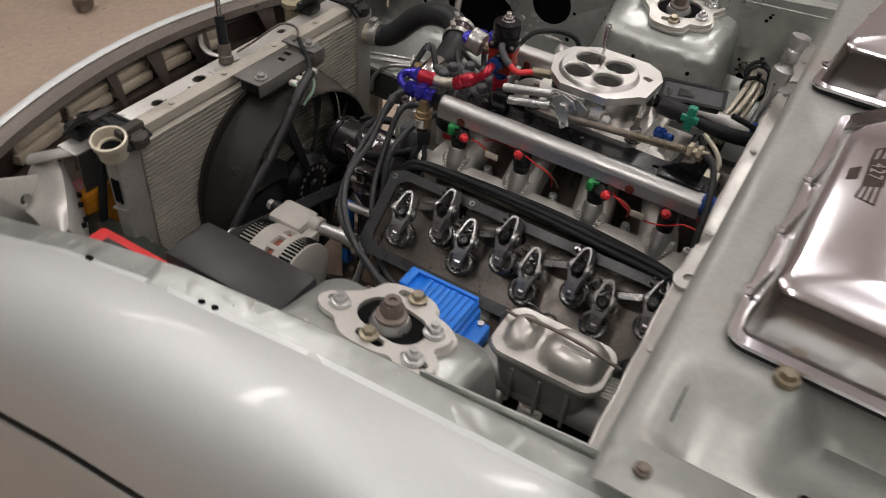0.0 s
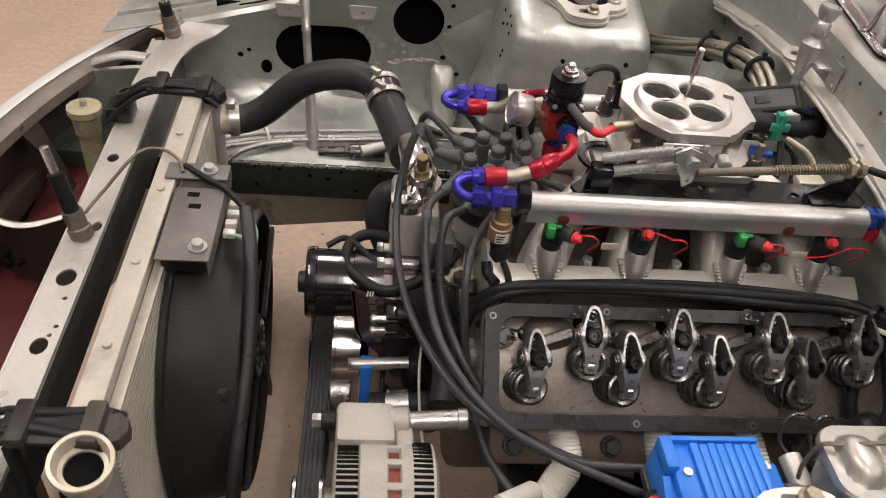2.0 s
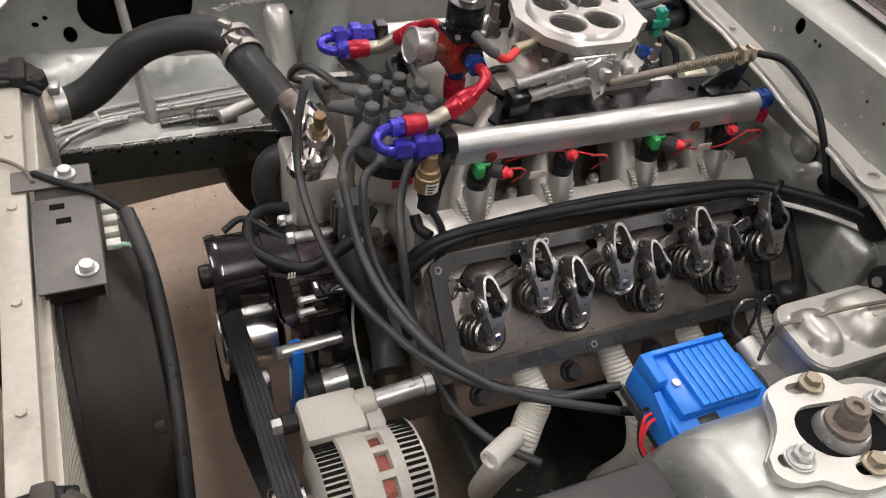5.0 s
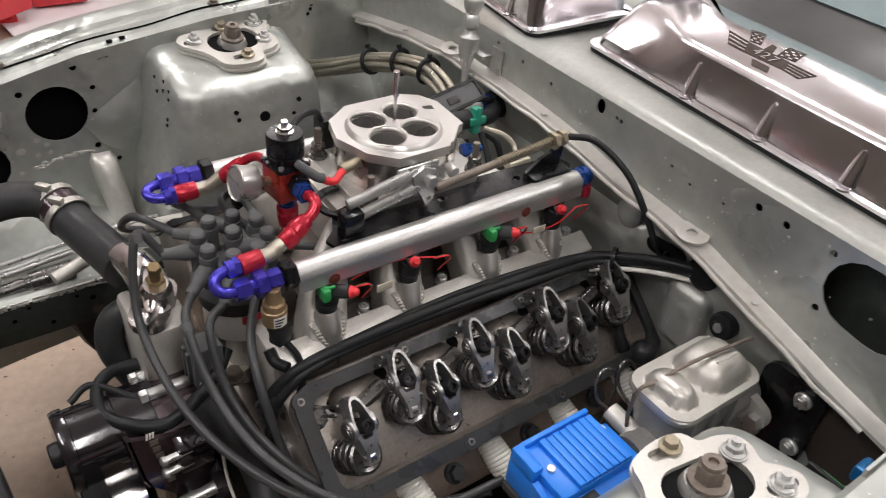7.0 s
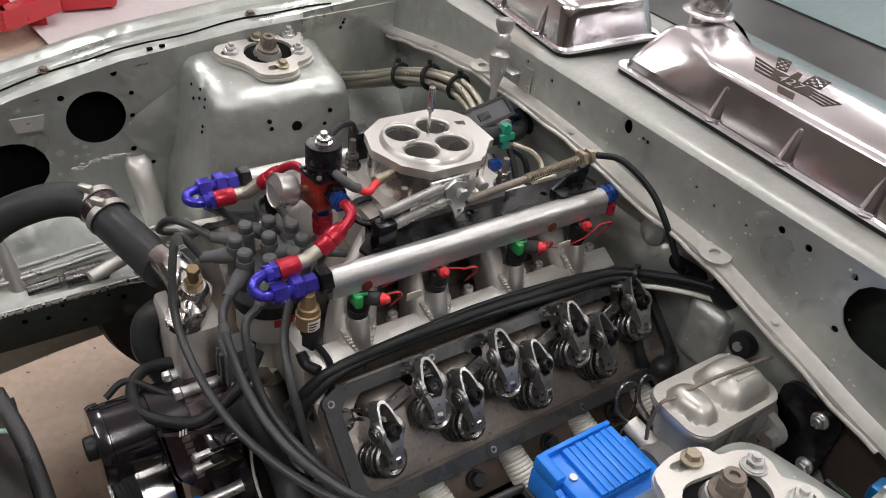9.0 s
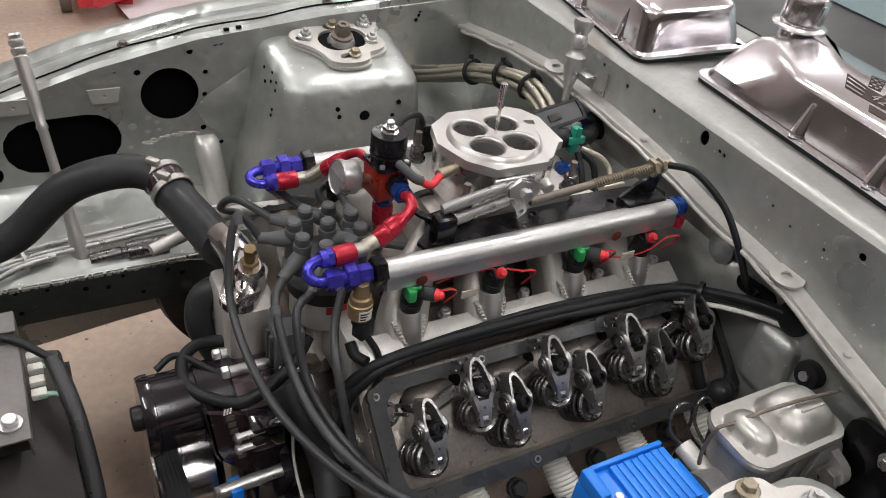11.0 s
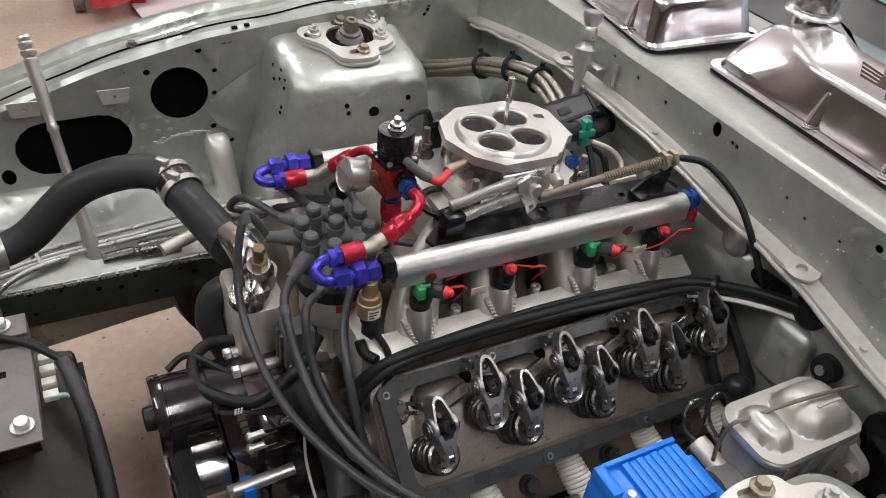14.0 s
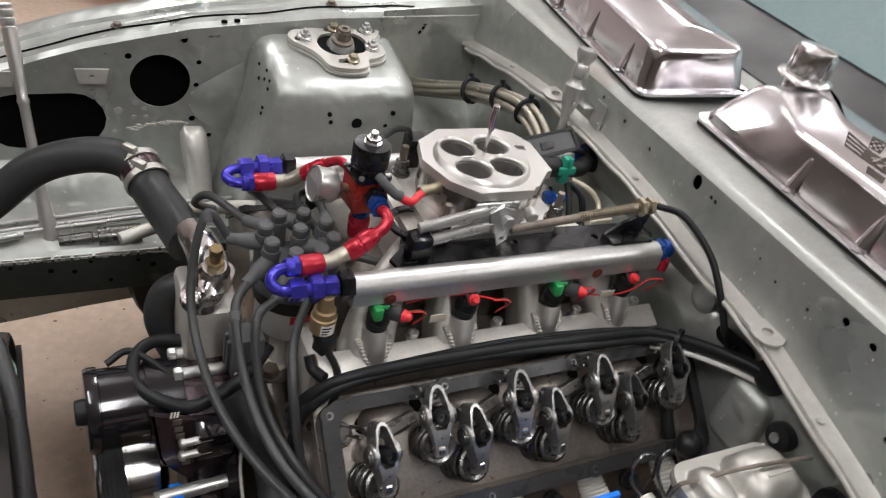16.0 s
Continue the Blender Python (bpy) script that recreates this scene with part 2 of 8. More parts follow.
M_GAUGE = material("stainless_gauge_case", (0.50, 0.485, 0.47), 0.30, 0.85, 0.06, 10, 300, 0.05)
M_LID = material("dull_pressed_steel", (0.50, 0.485, 0.45), 0.40, 0.75, 0.10, 14, 260, 0.15, depth=0.0005)
M_ZINC = material("zinc_steel", (0.52, 0.52, 0.51), 0.36, 0.8, 0.12, 30, 300, 0.12, depth=0.0004)
M_STEEL = material("oiled_steel", (0.28, 0.27, 0.265), 0.30, 0.95, 0.2, 30, 260, 0.12, depth=0.0004)
M_SPRING = material("spring_steel", (0.15, 0.145, 0.14), 0.30, 0.85, 0.2, 40, 260, 0.1, depth=0.0004)
M_IRON = material("head_casting", (0.27, 0.24, 0.215), 0.38, 0.5, 0.3, 18, 240, 0.4, dirt=(0.09, 0.075, 0.062), dirt_amount=0.12, dirt_scale=16, depth=0.001, spec=0.4)
M_BLACKRAIL = material("oily_gasket_black", (0.036, 0.037, 0.038), 0.34, 0.2, 0.25, 16, 200, 0.2, dirt=(0.13, 0.12, 0.11), dirt_amount=-0.18, dirt_scale=20, depth=0.0005, spec=0.35)
M_RUBBER = material("black_rubber", (0.015, 0.016, 0.017), 0.42, 0.0, 0.2, 12, 200, 0.12, rough_vary=0.08, spec=0.22)
M_HOSE = material("radiator_hose_rubber", (0.034, 0.035, 0.036), 0.44, 0.0, 0.2, 10, 150, 0.12, dirt=(0.10, 0.125, 0.115), dirt_amount=-0.05, dirt_scale=8, spec=0.25)
M_BOOT = material("grey_boot_rubber", (0.098, 0.100, 0.103), 0.50, 0.0, 0.15, 18, 220, 0.1, spec=0.25)
M_PLASTIC = material("black_plastic", (0.018, 0.018, 0.019), 0.38, 0.0, 0.15, 10, 350, 0.2, depth=0.0004, spec=0.3)
M_DUSTYPLASTIC = material("dusty_black_plastic", (0.026, 0.023, 0.021), 0.48, 0.0, 0.2, 6, 250, 0.2, dirt=(0.115, 0.102, 0.088), dirt_amount=0.24, dirt_scale=5, spec=0.25)
M_ANOBLACK = material("black_anodised", (0.010, 0.010, 0.012), 0.24, 0.35, 0.2, 14, 300, 0.05)
M_GLOSSBLACK = material("gloss_black_housing", (0.014, 0.012, 0.015), 0.14, 0.3, 0.2, 10, 100, 0.06, dirt=(0.10, 0.095, 0.10), dirt_amount=-0.12, coat=0.5)
M_RED = material("red_anodised", (0.42, 0.016, 0.036), 0.30, 0.4, 0.10, 20, 200, 0.04)
M_REDBLOCK = material("dark_red_anodised", (0.36, 0.030, 0.018), 0.32, 0.45, 0.10, 20, 200, 0.04)
M_PURPLE = material("blue_anodised", (0.070, 0.060, 0.50), 0.24, 0.65, 0.1, 20, 200, 0.05)
M_BLUEFIT = material("deep_blue_anodised", (0.015, 0.06, 0.26), 0.28, 0.5, 0.1, 20, 200, 0.05)
M_BLUEBOX = material("blue_plastic", (0.012, 0.19, 0.72), 0.40, 0.0, 0.06, 10, 300, 0.08, depth=0.0004)
M_REDPLASTIC = material("red_plastic", (0.62, 0.03, 0.03), 0.42, 0.0, 0.1, 10, 200, 0.1)
M_REDCONN = material("red_rubber_plug", (0.72, 0.035, 0.045), 0.45, 0.0, 0.08, 20, 200, 0.05)
M_GREEN = material("green_clip_plastic", (0.03, 0.30, 0.08), 0.40, 0.0, 0.1, 20, 200, 0.05)
M_TEALGREEN = material("teal_connector_plastic", (0.02, 0.26, 0.17), 0.42, 0.0, 0.1, 20, 200, 0.05)
M_BRASS = material("brass", (0.24, 0.175, 0.095), 0.42, 0.8, 0.2, 25, 250, 0.12)
M_TAN = material("tan_sensor_body", (0.34, 0.24, 0.135), 0.40, 0.55, 0.12, 25, 250, 0.1)
M_YELLOWZINC = material("yellow_zinc", (0.35, 0.305, 0.225), 0.40, 0.75, 0.18, 20, 250, 0.1)
M_RUST = material("rusty_steel", (0.19, 0.16, 0.135), 0.52, 0.5, 0.3, 30, 220, 0.4)
M_WRAP = material("header_wrap", (0.70, 0.68, 0.62), 0.85, 0.0, 0.12, 30, 300, 0.5)
M_CREAM = material("cream_painted_metal", (0.62, 0.57, 0.46), 0.50, 0.25, 0.1, 8, 150, 0.12, dirt=(0.35, 0.30, 0.22), dirt_amount=0.02, dirt_scale=8)
M_RADCAP = material("dusty_radiator_cap", (0.46, 0.43, 0.37), 0.55, 0.2, 0.12, 8, 150, 0.15, dirt=(0.26, 0.23, 0.19), dirt_amount=0.06, dirt_scale=14)
M_SUPPORT = material("support_bar_silver", (0.60, 0.585, 0.55), 0.38, 0.5, 0.1, 6, 120, 0.1, dirt=(0.36, 0.34, 0.3), dirt_amount=0.05, dirt_scale=8)
M_WHITE = material("white_label", (0.75, 0.73, 0.68), 0.6, 0.0, 0.05, 20, 200, 0.0)
M_DIALWHITE = material("gauge_face", (0.30, 0.275, 0.275), 0.12, 0.0, 0.15, 60, 200, 0.0, coat=1.0)
M_REDLABEL = material("red_print", (0.55, 0.03, 0.04), 0.4, 0.0, 0.05, 20, 200, 0.0)
M_COPPER = material("copper_winding", (0.22, 0.065, 0.045), 0.45, 0.6, 0.35, 60, 300, 0.4)
M_BELT = material("rubber_belt", (0.035, 0.036, 0.038), 0.6, 0.0, 0.15, 20, 200, 0.2, spec=0.25)
# near-black that stands in for the shade inside holes, slots and gaps
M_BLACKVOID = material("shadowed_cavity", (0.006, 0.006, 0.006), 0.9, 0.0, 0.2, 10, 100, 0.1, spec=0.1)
M_BLUETAPE = material("blue_bracket", (0.01, 0.13, 0.34), 0.32, 0.3, 0.1, 20, 200, 0.05)
M_ORANGE = material("orange_marker_lens", (0.60, 0.24, 0.02), 0.25, 0.0, 0.12, 10, 100, 0.05, coat=0.5)
M_CONCRETE = material("concrete_floor", (0.58, 0.455, 0.355), 0.60, 0.0, 0.20, 1.6, 45, 0.2, dirt=(0.49, 0.385, 0.30), dirt_amount=0.16, dirt_scale=3.4, depth=0.002, speck=(0.16, 0.13, 0.11), speck_scale=60, speck_cut=0.735)
M_WALL = material("painted_wall", (0.72, 0.67, 0.68), 0.8, 0.0, 0.05, 1.5, 30, 0.1)
M_DARKWALL = material("dark_reflection_wall", (0.13, 0.115, 0.10), 0.75, 0.0, 0.25, 1.5, 30, 0.2)
M_CEIL = material("white_ceiling", (0.74, 0.72, 0.725), 0.85, 0.0, 0.04, 1.5, 30, 0.05)
M_REDSTEEL = material("red_painted_steel", (0.55, 0.02, 0.03), 0.35, 0.0, 0.1, 6, 100, 0.05, coat=0.4)
M_TEAL = material("teal_grey_windscreen", (0.14, 0.195, 0.20), 0.5, 0.0, 0.1, 3, 100, 0.05)
M_FRIT = material("dark_trim", (0.036, 0.035, 0.035), 0.4, 0.0, 0.1, 3, 100, 0.05, spec=0.35)
M_ETCH = material("etched_badge", (0.055, 0.040, 0.033), 0.6, 0.0, 0.15, 40, 400, 0.1, spec=0.2)


def braid(name, color, scale=420.0):
    """Woven steel braid."""
    m = material(name, color, 0.36, 0.8, 0.1, 20, 200, 0.0)
    nt = m.node_tree
    b = nt.nodes["Principled BSDF"]
    if sum(color) < 0.3:
        b.inputs["Metallic"].default_value = 0.0
    co = nt.nodes.new("ShaderNodeTexCoord")
    w1, w2 = nt.nodes.new("ShaderNodeTexWave"), nt.nodes.new("ShaderNodeTexWave")
    for w, d in ((w1, "X"), (w2, "DIAGONAL")):
        w.bands_direction = d
        w.inputs["Scale"].default_value = scale / 6
        w.inputs["Distortion"].default_value = 0.6
        nt.links.new(co.outputs["Object"], w.inputs["Vector"])
    mx = nt.nodes.new("ShaderNodeMath"); mx.operation = "MAXIMUM"
    nt.links.new(w1.outputs["Fac"], mx.inputs[0]); nt.links.new(w2.outputs["Fac"], mx.inputs[1])
    bp = nt.nodes.new("ShaderNodeBump")
    bp.inputs["Strength"].default_value, bp.inputs["Distance"].default_value = 0.4, 0.0005
    nt.links.new(mx.outputs[0], bp.inputs["Height"]); nt.links.new(bp.outputs[0], b.inputs["Normal"])
    return m


M_BRAID = braid("steel_braid", (0.46, 0.43, 0.36), 1150.0)
M_FINS = material("dusty_radiator_fins", (0.30, 0.28, 0.25), 0.6, 0.2, 0.2, 7, 220, 0.25, dirt=(0.10, 0.09, 0.078), dirt_amount=0.05, dirt_scale=9)
M_COWL = material("dusty_cowl_silver", (0.365, 0.37, 0.345), 0.46, 0.55, 0.12, 6, 140, 0.15, dirt=(0.33, 0.30, 0.26), dirt_amount=0.06, dirt_scale=7)
M_SHADOWSTEEL = material("shaded_grimy_steel", (0.085, 0.083, 0.078), 0.5, 0.35, 0.25, 9, 120, 0.2, dirt=(0.16, 0.145, 0.12), dirt_amount=-0.02, dirt_scale=14)
M_BEAMRED = material("dark_red_beam", (0.085, 0.012, 0.014), 0.5, 0.0, 0.25, 9, 120, 0.15, dirt=(0.10, 0.07, 0.055), dirt_amount=0.02, dirt_scale=9)
M_YELLOWED = material("yellowed_plastic", (0.36, 0.325, 0.21), 0.45, 0.0, 0.2, 20, 160, 0.2, dirt=(0.16, 0.14, 0.10), dirt_amount=0.06, dirt_scale=25)
M_LIPBROWN = material("shaded_dusty_brown", (0.17, 0.145, 0.125), 0.5, 0.2, 0.2, 8, 120, 0.15, dirt=(0.28, 0.25, 0.21), dirt_amount=0.0, dirt_scale=10)
M_TURNED = material("turned_aluminium", (0.60, 0.58, 0.55), 0.24, 1.0, 0.08, 10, 500, 0.06, rough_vary=0.06, depth=0.0003)
M_GREENWIRE = material("pale_green_wire", (0.30, 0.46, 0.36), 0.45, 0.0, 0.08, 20, 200, 0.05)
M_PORTS = material("burnt_port_iron", (0.115, 0.085, 0.066), 0.55, 0.4, 0.35, 22, 200, 0.5, dirt=(0.10, 0.045, 0.025), dirt_amount=0.10, dirt_scale=18, depth=0.001)
M_MCAST = material("grey_iron_casting", (0.33, 0.325, 0.31), 0.52, 0.6, 0.16, 16, 420, 0.45, dirt=(0.16, 0.14, 0.12), dirt_amount=0.06, dirt_scale=14, depth=0.0008)
M_SLEEVE = braid("black_mesh_sleeve", (0.026, 0.026, 0.027), 1300.0)
M_ALT = material("dull_beige_casting", (0.41, 0.39, 0.35), 0.55, 0.15, 0.14, 14, 420, 0.35, dirt=(0.26, 0.23, 0.19), dirt_amount=0.08, dirt_scale=11, depth=0.0008)
M_FOAM = material("dirty_cream_foam", (0.46, 0.40, 0.31), 0.8, 0.0, 0.2, 14, 160, 0.3, dirt=(0.16, 0.13, 0.10), dirt_amount=0.12, dirt_scale=22)
M_PLATEGREY = material("dull_grey_plate", (0.16, 0.152, 0.144), 0.5, 0.35, 0.15, 12, 200, 0.15, dirt=(0.20, 0.185, 0.165), dirt_amount=0.05, dirt_scale=20)
M_LEAD = material("ignition_lead_silicone", (0.048, 0.049, 0.051), 0.36, 0.0, 0.15, 14, 240, 0.08, rough_vary=0.06, spec=0.35)

# ---- the garage ----
whole("floor", Mesh().box((-5, -5, -0.1), (5, 5, 0)), M_CONCRETE, "tan concrete garage floor with faint stains", "floor", kind="structure")
whole("ceiling", Mesh().box((-5, -5, 3.1), (5, 5, 3.2)), M_CEIL, "plain white garage ceiling", "ceiling", kind="structure")
# unseen walls: front and left dark, rear and right light, to shape reflections
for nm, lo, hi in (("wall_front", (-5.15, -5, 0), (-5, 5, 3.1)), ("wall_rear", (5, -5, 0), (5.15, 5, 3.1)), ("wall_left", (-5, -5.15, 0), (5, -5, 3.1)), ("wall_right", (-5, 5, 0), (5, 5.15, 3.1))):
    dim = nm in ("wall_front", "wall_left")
    whole(nm, Mesh().box(lo, hi), M_DARKWALL if dim else M_WALL, "unseen garage wall, dark to darken reflections" if dim else "plain light painted garage wall", "wall", kind="structure")
M_TUBE = bpy.data.materials.new("glowing_tube")
M_TUBE.use_nodes = True
_b = M_TUBE.node_tree.nodes["Principled BSDF"]
_b.inputs["Emission Color"].default_value, _b.inputs["Emission Strength"].default_value = (1.0, 0.95, 0.87, 1), 9.0
for lx, ly in LAMPS:
    lamp_thing = thing("ceiling_light", (lx, ly, 3.1), "white fluorescent twin-tube ceiling light, some added as fill", "ceiling light", "garage ceiling lights")
    part("housing", Mesh().box((lx - 0.06, ly - 0.65, 2.70), (lx + 0.06, ly + 0.65, 2.735), 0.01), M_CEIL, lamp_thing)
    for s in (-0.5, 0.5):
        part("hanger", Mesh().rod((lx, ly + s, 2.735), (lx, ly + s, 3.1), 0.004, n=8), M_CEIL, lamp_thing, "thin wire hanger")
    for s in (-0.045, 0.045):
        part("tube", Mesh().rod((lx + s, ly - 0.62, 2.69), (lx + s, ly + 0.62, 2.69), 0.014, n=12), M_TUBE, lamp_thing, "glowing white tube")

# ---- the car body ----
car = thing("car_body", (0, 0, 0), "silver-grey car body with its bare open engine bay", "car body")


def drop(x):
    """How far the fender line sinks towards the nose."""
    pts = ((-1.2, -0.26), (-0.9, -0.20), (-0.70, -0.152), (-0.54, -0.108), (-0.415, -0.064), (-0.254, -0.026), (-0.046, 0.0), (0.3, 0.022), (0.8, 0.04))
    for (a, p), (b, q) in zip(pts, pts[1:]):
        if x <= b:
            return p + (q - p) * (x - a) / (b - a)
    return pts[-1][1]


XS = [-1.0 + 0.05 * k for k in range(35)]


def nose_x(y):
    """The front edge of the nose panel."""
    return -0.950 + 0.135 * (abs(y) / 0.60) ** 2


def fender(side):
    prof = [(0.535, 0.917), (0.56, 0.925), (0.575, 0.924), (0.578, 0.934), (0.60, 0.940), (0.66, 0.947), (0.72, 0.943), (0.77, 0.930), (0.81, 0.908), (0.838, 0.875), (0.856, 0.83), (0.866, 0.77), (0.868, 0.762), (0.862, 0.757), (0.868, 0.75), (0.872, 0.60), (0.865, 0.40)]
    if side < 0:
        prof = [(0.572, 0.917), (0.584, 0.925), (0.594, 0.924), (0.597, 0.934), (0.615, 0.940), (0.645, 0.944), (0.672, 0.941), (0.692, 0.932), (0.708, 0.918), (0.720, 0.899), (0.729, 0.873), (0.735, 0.845), (0.739, 0.818), (0.734, 0.811), (0.734, 0.801), (0.740, 0.795), (0.743, 0.70), (0.742, 0.55), (0.735, 0.22)]
    if side > 0:
        prof = prof[:3] + [(0.578, 0.930), (0.595, 0.935), (0.612, 0.934), (0.630, 0.925), (0.650, 0.905), (0.672, 0.872), (0.69, 0.83), (0.70, 0.79), (0.705, 0.70), (0.705, 0.22)]
    def f(x, k):
        # the front edge of the fender follows the nose panel round the corner
        y, z = prof[k]
        x = max(x, XS[-1] + (x - XS[-1]) * (XS[-1] - nose_x(y) - 0.008) / (XS[-1] - XS[0]))
        return Vector((x, side * y, z + drop(x) * (1.0 if z > 0.7 else 0.4)))
    return Mesh().grid(f, XS, range(len(prof))).thicken(0.0015)


part("fender", fender(-1), M_FENDER, car, "glossy light silver painted front fender")
part("side_moulding", Mesh().sweep([(x, -0.7365, 0.806 + drop(x)) for x in XS[6:]], 0.0045, 8, smooth=False), M_RUBBER, car, "thin black side moulding")
part("fender", fender(1), M_PAINT, car, "dusty silver painted front fender")

# inner fender panels with their stamped openings
PANEL_Y = 0.515
OUT = {1: 0.0, -1: 0.035}
to_panel = lambda side: Matrix(((1, 0, 0, 0), (0, 0, side, side * (PANEL_Y + OUT[side])), (0, 1, 0, 0), (0, 0, 0, 1)))


def apron(side):
    top = [(x, 0.917 + drop(x)) for x in [-0.70 + 0.05 * k for k in range(16)]]
    outline = top + [(0.05, 0.60), (-0.70, 0.60)]
    holes = [circle(-0.296, 0.806, 0.044, 28), slot(-0.457, 0.740, 0.083, 0.045, 0.03), circle(-0.556, 0.700, 0.010, 12, 0.014)]
    dots = [(-0.411, 0.846), (-0.388, 0.851), (-0.374, 0.852), (-0.341, 0.846), (-0.240, 0.838), (-0.268, 0.884), (-0.262, 0.874), (-0.224, 0.884), (-0.214, 0.885), (-0.248, 0.741), (-0.243, 0.800), (-0.515, 0.665), (-0.60, 0.72), (-0.585, 0.73), (-0.22, 0.71)]
    holes += [circle(x, z, 0.0042 if k % 3 else 0.0052, 10) for k, (x, z) in enumerate(dots)]
    return Mesh().plate(outline, holes, 0.0025, to_panel(side))


for side in (1, -1):
    part("inner_fender", apron(side), M_PAINT, car, "silver inner fender panel with round and oval openings" if side > 0 else "")

    # rolled top edge between panel and fender
    def lip(x, k):
        y, z = ((0.514, 0.905), (0.514, 0.918), (0.520, 0.925), (0.533, 0.926), (0.558, 0.924))[k]
        return Vector((x, side * (y + OUT[side]), z + drop(x)))
    if side > 0:
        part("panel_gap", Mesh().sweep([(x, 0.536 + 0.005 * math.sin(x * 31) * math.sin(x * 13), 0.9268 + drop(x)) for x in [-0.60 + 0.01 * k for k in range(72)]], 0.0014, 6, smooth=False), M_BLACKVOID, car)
    part("fender_lip", Mesh().grid(lip, XS[6:], range(5)).thicken(0.002), M_PAINT, car)

    # ledge from the panel down to the frame rail
    def ledge(x, k):
        y, z = ((0.517, 0.675), (0.510, 0.655), (0.49, 0.642), (0.43, 0.632), (0.385, 0.625), (0.352, 0.622), (0.345, 0.614))[k]
        wob = 0.006 * math.sin(x * 21) * (1 if 0 < k < 5 else 0)
        return Vector((x, side * (y + OUT[side] * (1 if k < 3 else 0)), z + wob - 0.05 * max(0, min(1, (x + 0.34) / 0.08)) * (1 if k < 3 else 0.3)))
    part("apron_ledge", Mesh().grid(ledge, [-0.72 + 0.03 * k for k in range(0 if side > 0 else 13, 33)], range(7)).thicken(0.002), M_PAINT, car)
    part("frame_rail", Mesh().box((-1.0, 0.345 if side > 0 else -0.42, 0.545), (0.24, 0.42 if side > 0 else -0.345, 0.618), 0.004), M_DARKPAINT, car, "dark flecked frame rail")

# drilled holes and a flaking top edge along the passenger rail
for x, z, r in ((-0.610, 0.603, 0.0045), (-0.561, 0.608, 0.0032), (-0.559, 0.570, 0.0038), (-0.520, 0.604, 0.0030), (-0.470, 0.593, 0.0042), (-0.439, 0.588, 0.0036), (-0.417, 0.604, 0.0030), (-0.391, 0.566, 0.0036), (-0.352, 0.600, 0.0030), (-0.331, 0.589, 0.0045), (-0.285, 0.595, 0.0036)):
    part("rail_hole", Mesh().rod((x, 0.3446, z), (x, 0.349, z), r, n=10), M_BLACKVOID, car)
flakes = Mesh()
random.seed(17)
for k in range(90):
    x = -0.66 + 0.0048 * k + random.uniform(-0.003, 0.003)
    w = random.uniform(0.001, 0.0045)
    flakes.box((x - w, 0.3440, 0.6125 - random.uniform(0.0, 0.003)), (x + w, 0.3475, 0.6186 + random.uniform(0.0, 0.0008)))
part("flaking_edge", flakes, M_SUPPORT, car, "pale flaking paint along the rail edge")
# slots in the flange beside the tower
for x in (-0.205, -0.186):
    part("flange_slot", Mesh().box((x - 0.004, 0.5125, 0.9235 + drop(x)), (x + 0.004, 0.5175, 0.9272 + drop(x))), M_BLACKVOID, car)

# a raised brace with a cracked weld on the passenger panel
brace = []
for cx, cz, w, d in ((-0.247, 0.728, 0.014, 0.004), (-0.246, 0.716, 0.021, 0.018), (-0.243, 0.690, 0.0215, 0.030), (-0.238, 0.650, 0.020, 0.046), (-0.233, 0.610, 0.019, 0.062), (-0.230, 0.585, 0.019, 0.072)):
    brace.append([Vector((cx - w * math.cos(q), 0.514 - d * math.sin(q) ** 0.7, cz)) for q in [math.pi * k / 10 for k in range(11)]])
part("panel_brace", Mesh().rings(brace), M_SUPPORT, car, "worn silver gusset with a cracked weld", angle=70)
# pressed facets between the round opening and the tower
bulge = Mesh()
rim = [(-0.262, 0.778), (-0.236, 0.802), (-0.205, 0.822), (-0.172, 0.842), (-0.163, 0.79), (-0.172, 0.735), (-0.205, 0.715), (-0.240, 0.742)]
ring0 = [bulge.bm.verts.new((x, 0.5135, z)) for x, z in rim]
ring1 = [bulge.bm.verts.new((-0.200 + (x + 0.200) * 0.62, 0.5065, 0.772 + (z - 0.772) * 0.62)) for x, z in rim]
for i in range(len(rim)):
    j = (i + 1) % len(rim)
    bulge.bm.faces.new((ring0[i], ring0[j], ring1[j], ring1[i]))
bulge.bm.faces.new(ring1)
part("panel_bulge", bulge, M_PAINT, car, angle=70)
weld = Mesh()
random.seed(5)
for k in range(70):
    u = k / 69
    x = -0.343 + 0.122 * u + random.uniform(-0.003, 0.003)
    z = 0.724 + 0.010 * math.sin(min(1.0, u / 0.75) * 2.6) - (0.055 * max(0, u - 0.75) / 0.25) + random.uniform(-0.003, 0.003)
    weld.ball((x, 0.514, z + random.uniform(-0.002, 0.002)), random.uniform(0.0012, 0.0027), (1.8, 0.6, 0.8), 6)
part("weld_bead", weld, M_SUPPORT, car, "rough flaking weld bead")
for x, z in ((-0.392, 0.819), (-0.514, 0.814)):
    part("stamped_clip", Mesh().plate([(-0.023, 0.011), (-0.018, -0.012), (0.018, -0.012), (0.023, 0.011)], [circle(0, 0, 0.003, 8)], 0.003, Matrix.Translation((x, 0.507, z)) @ Matrix.Rotation(radians(90), 4, "X")), M_SUPPORT, car)
